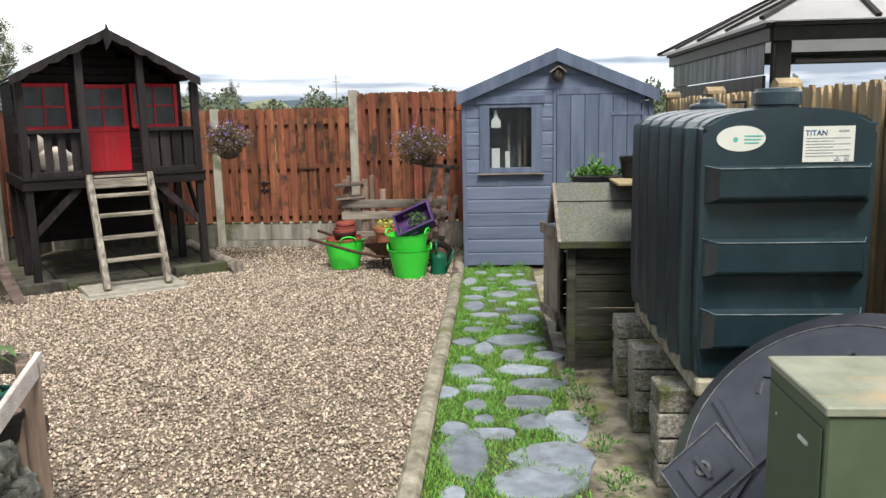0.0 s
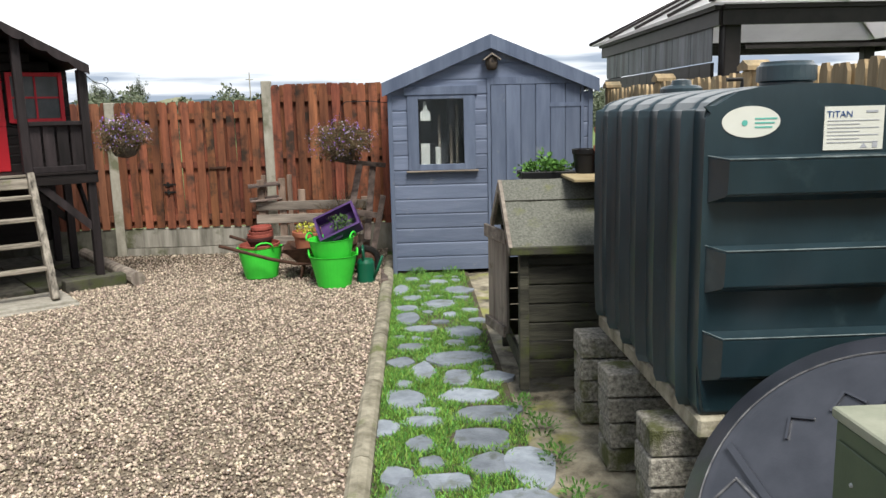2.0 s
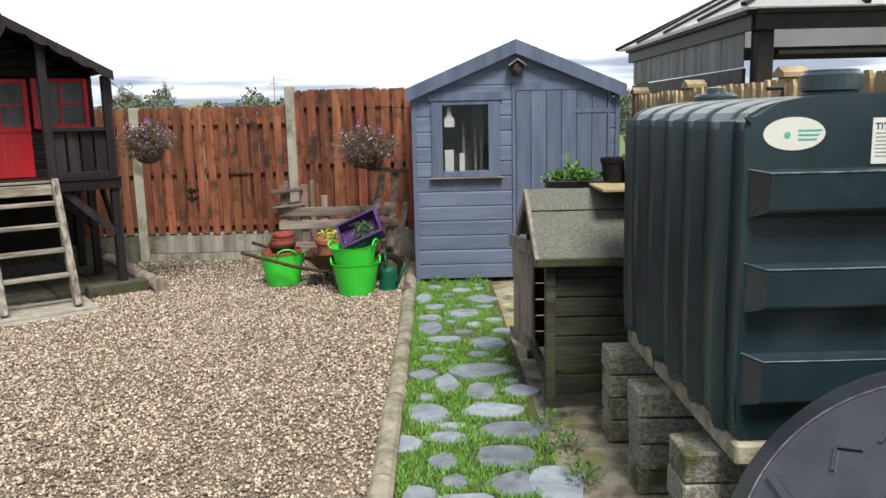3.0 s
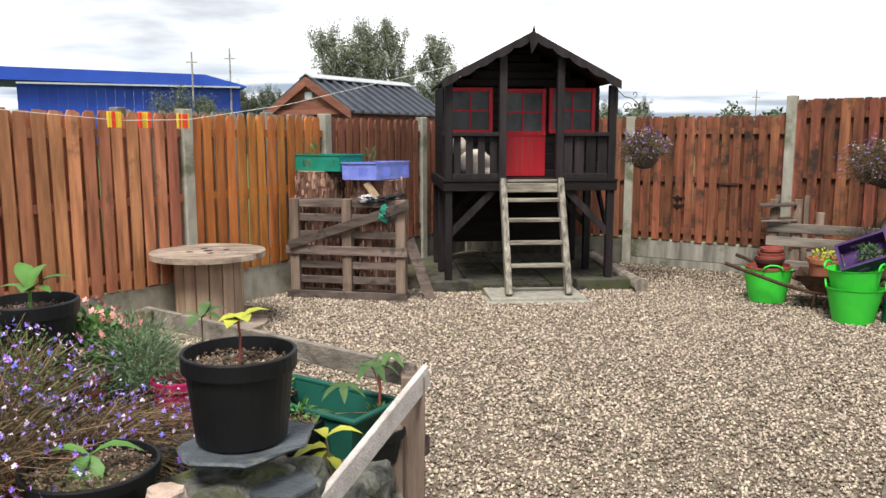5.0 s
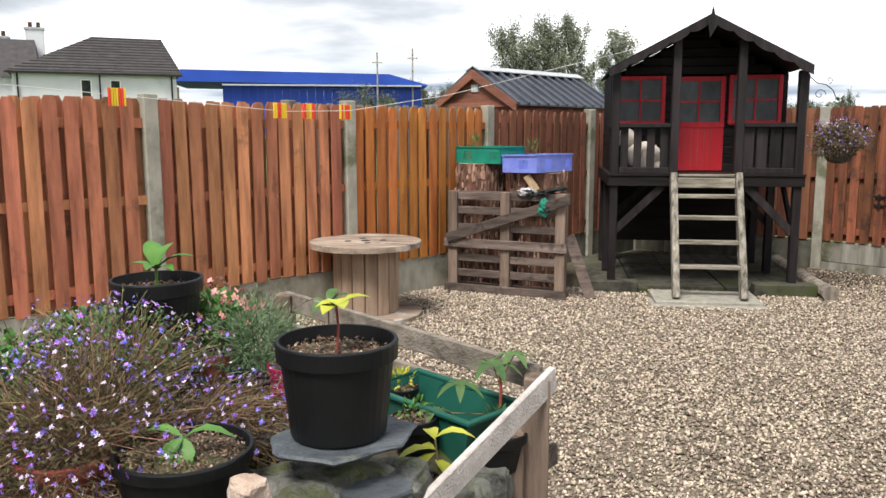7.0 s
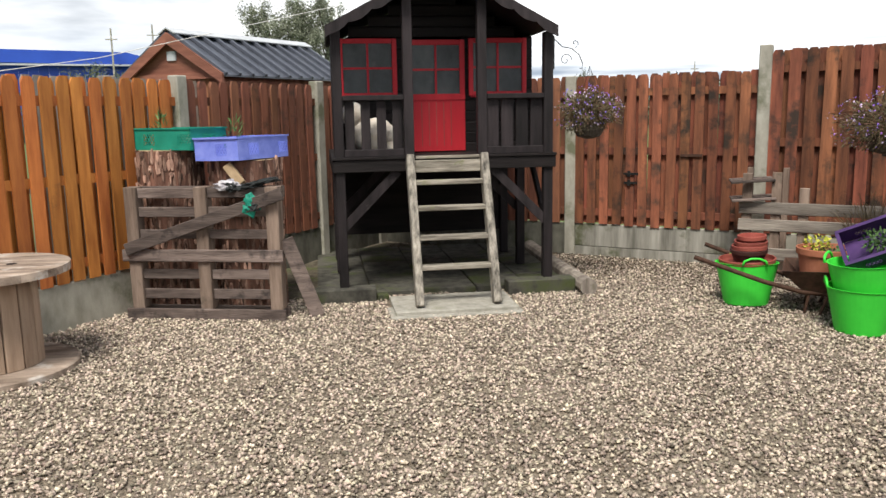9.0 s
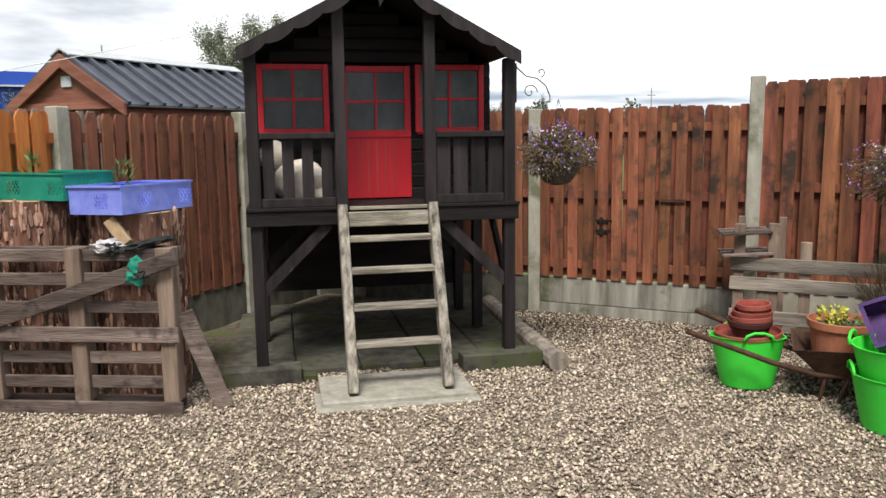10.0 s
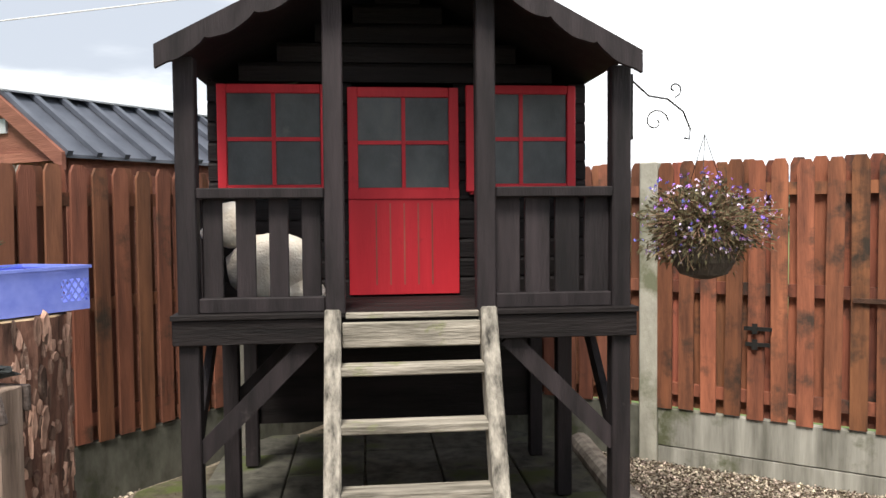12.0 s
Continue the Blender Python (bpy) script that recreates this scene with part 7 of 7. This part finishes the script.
# ---------- what lies beyond the fences ----------
def far(az, d, z=0.0):
    a = radians(az)
    return Vector((.7 + d * math.sin(a), .4 + d * math.cos(a), z))


def shiplap_shed():
    t = thing("neighbour_shed", T(G(8.18, -6.40, 0)) @ Matrix.Rotation(GA, 4, "Z"), "orange-stained timber shed with a dark corrugated metal roof behind the fence", "shed")
    W, L_, EH, RH = .62, 2.0, 1.92, 2.30
    for s in (-1, 1):
        for k in range(13):
            z = .05 + k * .145
            part("wall_board", box(B(), s * W - .012, s * W + .012, 0, L_, z, z + .142), m_woodshed, t)
    for k in range(9):
        x = -W + .015 + k * (2 * W - .02) / 9
        part("gable_board", box(B(), x, x + (2 * W - .02) / 9 - .004, -.012, .012, .05, EH - .02), m_fence_dk if k % 3 == 1 else m_woodshed, t)
    part("gable_top", prism(B(), [(-W, EH - .018), (W, EH - .018), (0, RH - .03)], -.03, -.005), m_woodshed, t)
    part("gable_rail", box(B(), -W, W, -.055, -.031, EH - .06, EH + .0), m_woodshed, t)
    part("vent", box(B(), -.06, .06, -.045, -.031, 2.05, 2.14), m_ridge, t)
    part("back_wall", prism(B(), [(-W, .05), (W, .05), (W, EH), (0, RH - .03), (-W, EH)], L_ - .02, L_), m_woodshed, t)
    for s in (-1, 1):
        ex, ez = W + .09, EH - .05
        bm = B()
        pts = [(0, RH + .02), (s * ex, ez + .03), (s * ex, ez - .07), (0, RH - .09)]
        prism(bm, pts if s > 0 else pts[::-1], -.10, -.075)
        part("barge_board", bm, m_woodshed, t)
        bm = B()
        pts = [(0, RH), (s * ex, ez), (s * ex, ez + .02), (0, RH + .02)]
        ribs = []
        prism(bm, pts if s > 0 else pts[::-1], -.07, L_ + .1)
        for k in range(12):
            y = -.06 + k * .19
            a, b = Vector((s * .03, y, RH + .03)), Vector((s * (ex + .02), y, ez + .025))
            ribs.append((a, b))
        part("sheet_roof", bm, m_tin, t)
        for a, b in ribs:
            part("roof_rib", beam(B(), a, b, .035, .03, (0, 0, 1)), m_tin, t)
    bm = B()
    for s in (-1, 1):
        beam(bm, (s * .055, -.09, RH + .035), (s * .055, L_ + .1, RH + .035), .13, .012, (s * .5, 0, 1))
    part("ridge_cap", bm, m_ridge, t)


shiplap_shed()


def gazebo():
    t = thing("gazebo", GM(7.2, 3.15), "dark brown gazebo with a milky hipped roof beyond the fence", "gazebo")
    LU, LV, EZ, RZ = 4.0, 3.6, 2.37, 3.42
    for x in (.12, LV - .12):
        for y in (.12, LU - .12):
            part("post", box(B(), x - .07, x + .07, y - .07, y + .07, 0, EZ, None, .01), m_gazebo, t)
    for a, b in (((0, 0), (LV, 0)), ((0, LU), (LV, LU)), ((0, 0), (0, LU)), ((LV, 0), (LV, LU))):
        part("eave_beam", beam(B(), (*a, EZ - .03), (*b, EZ - .03), .05, .12, (0, 0, 1)), m_gazebo, t)
        part("gutter", beam(B(), (a[0], a[1], EZ + .05), (b[0], b[1], EZ + .05), .12, .035, (0, 0, 1)), m_gazebo, t)
    top0, top1 = Vector((LV / 2, LV / 2 - .15, RZ)), Vector((LV / 2, LU - LV / 2 + .15, RZ))
    c = [Vector(q) for q in ((-.15, -.15, EZ + .07), (LV + .15, -.15, EZ + .07), (LV + .15, LU + .15, EZ + .07), (-.15, LU + .15, EZ + .07))]
    for q in ((c[0], c[1], top0), (c[1], c[2], top1, top0), (c[2], c[3], top1), (c[3], c[0], top0, top1)):
        bm = B()
        vs = [bm.verts.new(p) for p in q]
        f_ = bm.faces.new(vs)
        bmesh.ops.solidify(bm, geom=[f_], thickness=.015)
        part("roof_panel", bm, m_poly, t)
    bars = [(c[0], top0), (c[1], top0), (c[2], top1), (c[3], top1), (top0, top1)]
    for k in (1, 2, 3):
        bars.append((c[0].lerp(c[3], k / 4), top0.lerp(top1, k / 4) if k in (2,) else (c[0].lerp(top0, .5) if k == 1 else c[3].lerp(top1, .5))))
        bars.append((c[0].lerp(c[1], k / 4), top0 if k == 2 else (c[0].lerp(top0, .5) if k == 1 else c[1].lerp(top0, .5))))
    for a, b in bars:
        part("roof_bar", beam(B(), a + Vector((0, 0, .02)), b + Vector((0, 0, .02)), .045, .03, (0, 0, 1)), m_gazebo, t)
    # the raised vent roof
    bm = lathe(B(), [(.75, RZ - .12), (.76, RZ - .08), (.02, RZ + .28)], 4, T((LV / 2, LU / 2, 0)) @ pose(0, 0, 0, 0, 0, 45))
    part("top_roof", bm, m_poly, t)
    # dark half wall and sheeting above it
    for k in range(14):
        part("wall_board", box(B(), -.01, .02, .19 + k * .262, .19 + k * .262 + .256, 0, 1.99), m_gazebo, t)
    for k in range(7):
        part("side_sheet", box(B(), -.0, .008, .20 + k * .52, .20 + k * .52 + .50, 2.0, 2.28), m_netting, t)
    for k in range(12):
        part("front_board", box(B(), .20 + k * .27, .20 + k * .27 + .262, -.01, .02, 0, 1.75), m_gazebo, t)
    part("hanging_rail", beam(B(), (.2, .0, 2.10), (LV - .2, .0, 2.10), .03, .03), m_gazebo, t)


gazebo()


def house():
    m = T(far(-31.2, 55)) @ pose(0, 0, 0, 0, 0, 31.2)
    t = thing("house", m, "white rendered house with a dark tiled hipped roof", "house")
    W, D_, EH, RH = 4.75, 7.0, 5.35, 7.95
    for nm, x0, x1, y0, y1 in (("wall", -W, W, 0, .3), ("wall", -W, W, D_ - .3, D_), ("wall", -W, -W + .3, .31, D_ - .31), ("wall", W - .3, W, .31, D_ - .31)):
        part(nm, box(B(), x0, x1, y0, y1, 0, EH), m_render, t)
    bm = B()
    e = .35
    c = [bm.verts.new(q) for q in ((-W - e, -e, EH), (W + e, -e, EH), (W + e, D_ + e, EH), (-W - e, D_ + e, EH))]
    r0, r1 = bm.verts.new((-W + 4.6, D_ / 2, RH)), bm.verts.new((W - .6, D_ / 2, RH))
    for q in ((c[0], c[1], r1, r0), (c[1], c[2], r1), (c[2], c[3], r0, r1), (c[3], c[0], r0), tuple(c[::-1])):
        bm.faces.new(q)
    rf = part("roof", bm, m_rooftile, t)
    for k in range(13):
        f_ = (k + .5) / 13
        z = EH + (RH - EH) * f_
        y = -e + (D_ / 2 + e) * f_
        xa = -W - e + (4.6 + e) * f_
        xb = W + e - (.6 + e) * f_
        part("tile_course", beam(B(), (xa, y, z + .02), (xb, y, z + .02), .10, .05, (0, 0, 1)), m_rooftile, rf)
    for x in (-.65, 1.05):
        w = part("window", box(B(), x - .32, x + .32, -.04, -.005, 3.75, 4.95), m_white, t)
        part("pane", box(B(), x - .25, x + .25, -.06, -.045, 3.85, 4.88), m_darkcloth, w)
    part("gutter", box(B(), -W - e, W + e, -e - .12, -e, EH - .12, EH), m_iron, t)
    for x in (-W + .3, .15, W - .3):
        part("downpipe", box(B(), x - .05, x + .05, -.14, -.05, 0, EH - .12), m_iron, t)
    # rear wing and chimneys
    part("rear_wing", box(B(), -W - 6, -W + 1.0, 3, 9, 0, EH - .2), m_render, t)
    bm = B()
    c = [bm.verts.new(q) for q in ((-W - 6.4, 2.6, EH - .2), (-W + 1.4, 2.6, EH - .2), (-W + 1.4, 9.4, EH - .2), (-W - 6.4, 9.4, EH - .2))]
    r0, r1 = bm.verts.new((-W - 4.0, 6, RH - .1)), bm.verts.new((-W + 1.0, 6, RH - .1))
    for q in ((c[0], c[1], r1, r0), (c[1], c[2], r1), (c[2], c[3], r0, r1), (c[3], c[0], r0), tuple(c[::-1])):
        bm.faces.new(q)
    part("rear_roof", bm, m_rooftile, t)
    for x, y, z in ((-W + 1.0, 6.4, 8.6), (-W - 1.2, 7.0, 8.0)):
        ch = part("chimney", box(B(), x - .55, x + .55, y, y + .7, 5.5, z), m_render, t)
        part("chimney_cap", box(B(), x - .62, x + .62, y - .07, y + .77, z, z + .14), m_ridge, ch)
        for k in (-.25, .25):
            part("chimney_pot", lathe(B(), [(.13, z + .14), (.12, z + .5)], 10, T((x + k, y + .35, 0))), m_rust, ch)


house()


def barn():
    t = thing("barn", T(far(-16.4, 80)) @ pose(0, 0, 0, 0, 0, 16.4), "large blue corrugated metal barn with an open bay", "barn")
    W = 9.6
    for k in range(24):
        x = -W + k * .8
        part("wall_sheet", box(B(), x, x + .79, 0, .1, 0, 6.19), m_barn, t)
    part("wall_side", box(B(), W, W + .1, 0, 12, 0, 6.19), m_barn, t)
    part("wall_side", box(B(), -W - .1, -W, .1, 12, 0, 6.19), m_barn, t)
    bm = B()
    prism(bm, [(-W - 5.4, 6.75), (-W - 3.8, 7.65), (W - 3.2, 7.35), (W + .6, 6.35), (W + .6, 6.2), (-W - 5.4, 6.55)], -1.0, 12)
    part("roof", bm, m_barn, t)
    part("eave_trim", box(B(), -W, W, -1.1, -1.01, 6.15, 6.3), m_ridge, t)
    part("canopy_post", box(B(), -W - 4.4, -W - 4.2, 0, .2, 0, 5.99), m_ply, t)


barn()


def tree(name, m, label, material, h, w, n_, leaf, seed, group="", poplar=False):
    t = thing(name, m, label, "tree", group)
    g = random.Random(seed)
    pts_ = [(0, 0, -.2), (.03 * h * g.uniform(-1, 1), 0, h * .3), (.04 * h * g.uniform(-1, 1), .02 * h, h * .62), (0, 0, h * .9)]
    part("trunk", tube(B(), pts_, .028 * h, 8, .006 * h), m_bark, t)
    P, D_ = [], []
    gg = np.random.default_rng(seed)
    nl = 13
    bm = B()
    for k in range(nl):
        z0 = h * (.22 + .55 * k / nl)
        a = k * 2.4 + g.random()
        reach = w * .5 * (1 - .45 * abs(k / nl - .35)) * g.uniform(.75, 1.05)
        tip = Vector((math.cos(a) * reach, math.sin(a) * reach, z0 + h * g.uniform(.16, .30)))
        st = Vector((0, 0, z0))
        tube(bm, [st, st.lerp(tip, .5) + Vector((0, 0, -.02 * h)), tip], .010 * h, 5, .003 * h)
        for j in range(5):
            f_ = .45 + .16 * j
            c = st.lerp(tip, f_) + Vector((g.uniform(-1, 1), g.uniform(-1, 1), g.uniform(-.3, 1))) * .05 * h
            r = w * .13 * g.uniform(.7, 1.25)
            p = gg.normal(size=(n_ // (nl * 5), 3)) * [r * .5, r * .5, r * .8] + np.array(c)
            P.append(p)
            D_.append(gg.normal(size=p.shape) + [0, 0, .7])
    for j in range(3):
        c = (g.uniform(-.1, .1) * w, g.uniform(-.1, .1) * w, h * (.86 + .05 * j))
        p = gg.normal(size=(n_ // 40, 3)) * [w * .07, w * .07, h * .05] + np.array(c)
        P.append(p)
        D_.append(gg.normal(size=p.shape) + [0, 0, 1])
    part("branchwork", bm, m_bark, t)
    P, D_ = np.concatenate(P), np.concatenate(D_)
    blades("crown", material, t, P, D_, leaf * gg.uniform(.6, 1.4, len(P)), leaf * .5 * gg.uniform(.6, 1.3, len(P)), "", seed=seed)
    return t


W1 = "tall grey-green willow tree standing beyond the garden"
for az, d, h, w, sd in ((-2.9, 45, 7.4, 2.6, 1), (-.7, 46, 7.9, 2.6, 2), (1.1, 45, 7.6, 2.4, 3), (4.4, 47, 7.0, 2.5, 4)):
    tree("tree", T(far(az, d * 2.6)) @ Matrix.Diagonal((2.6, 2.6, 2.26, 1)), W1, m_willow, h, w, 13000, .13, sd, "willow trees")
far_a = tree("tree", T(far(16.5, 130)), "distant round-headed tree on the horizon", m_farleaf, 6.0, 5.5, 9000, .20, 11, "far trees")
far_b = tree("tree", T(far(19.0, 140)), "distant slim poplar-like tree on the horizon", m_farleaf, 7.4, 2.6, 5000, .17, 12, "far trees")
fr_ = random.Random(8)
for k in range(64):
    az = -44 + k * 1.75 + fr_.uniform(-.6, .6)
    src = far_b if fr_.random() < .3 else far_a
    s = fr_.uniform(.75, 1.15) * (.58 if az > 10 else .7)
    copy_thing(src, T(far(az, fr_.uniform(115, 190))) @ pose(0, 0, 0, 0, 0, fr_.uniform(0, 360)) @ Matrix.Scale(s, 4))
for k in range(11):
    copy_thing(far_b, T(far(-11.8 + k * .52, 110)) @ pose(0, 0, 0, 0, 0, k * 70) @ Matrix.Scale(.92 + .06 * (k % 3), 4))
for az, d, s in ((-13.9, 60, .72), (-12.4, 58, .78), (-10.8, 62, .66), (-17.5, 60, .45), (17.5, 60, .42), (20.2, 66, .45), (25.8, 60, .46), (28.6, 70, .5), (23.5, 72, .42)):
    copy_thing(far_a, T(far(az, d, -.6)) @ Matrix.Scale(s, 4))

# rough hedge and mound between garden and horizon
g_ = np.random.default_rng(77)
n_ = 190000
az = np.radians(g_.uniform(-50, 75, n_))
dd = g_.uniform(60, 110, n_)
P = np.stack([.7 + dd * np.sin(az), .4 + dd * np.cos(az), g_.random(n_) ** 1.1 * (3.1 + .5 * np.sin(np.degrees(az) * .8) + .5 * np.sin(np.degrees(az) * 2.1)) * np.where(az > .15, 1.0, .36)], 1)
tagged(blades("hedgerow", m_farleaf, None, P, g_.normal(size=(n_, 3)) + [0, 0, .5], g_.uniform(.22, .5, n_), g_.uniform(.12, .28, n_), seed=5), "dark overgrown hedgerow across the fields", "hedge", kind="stuff")
bm = B()
bmesh.ops.create_icosphere(bm, subdivisions=4, radius=1)
for v in bm.verts:
    v.co = Vector((v.co.x * 4.2, v.co.y * 4, max(-.2, v.co.z) * 3.7)) * (1 + .08 * noise.noise(v.co * 3))
bm.transform(T(far(21.3, 88, 0)))
tagged(part("grass_mound", bm, m_mound, smooth=True), "low grassy mound in the field", "mound")
for az, d, h in ((-12.6, 78, 9.3), (-10.1, 80, 9.9), (26.2, 105, 7.2), (18.4, 100, 5.5)):
    t = thing("utility_pole", T(far(az, d)), "thin grey utility pole in the distance", "pole", "utility poles")
    part("shaft", tube(B(), [(0, 0, 0), (0, 0, h)], .11, 6, .07), m_concrete, t)
    part("crossarm", box(B(), -.5, .5, -.05, .05, h - 1.0, h - .9), m_concrete, t)

# hills far away, with the haze put into their pale blue colour
bm = B()
N_ = 160
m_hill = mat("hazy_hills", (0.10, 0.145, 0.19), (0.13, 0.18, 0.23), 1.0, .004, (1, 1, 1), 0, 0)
lo, hi = [], []
for i in range(N_ + 1):
    a = -60 + 150 * i / N_
    h = 30 + 14 * noise.noise(Vector((a * .06, 2, 0))) + 5 * noise.noise(Vector((a * .3, 5, 0)))
    p = far(a, 1500)
    lo.append(bm.verts.new((p.x, p.y, -2)))
    hi.append(bm.verts.new((p.x, p.y, max(4, h))))
for i in range(N_):
    bm.faces.new((lo[i], lo[i + 1], hi[i + 1], hi[i]))
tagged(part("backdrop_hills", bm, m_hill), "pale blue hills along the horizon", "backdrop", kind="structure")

# the plain house wall behind the walk's start closes the garden
bm = B()
box(bm, -6.5, 3.4, -.15, .15, 0, 5.0)
o = part("wall_house", bm, m_render)
o.matrix_world = GM(-3.2, 0)
tagged(o, "plain rendered wall behind the garden", "wall", kind="structure")
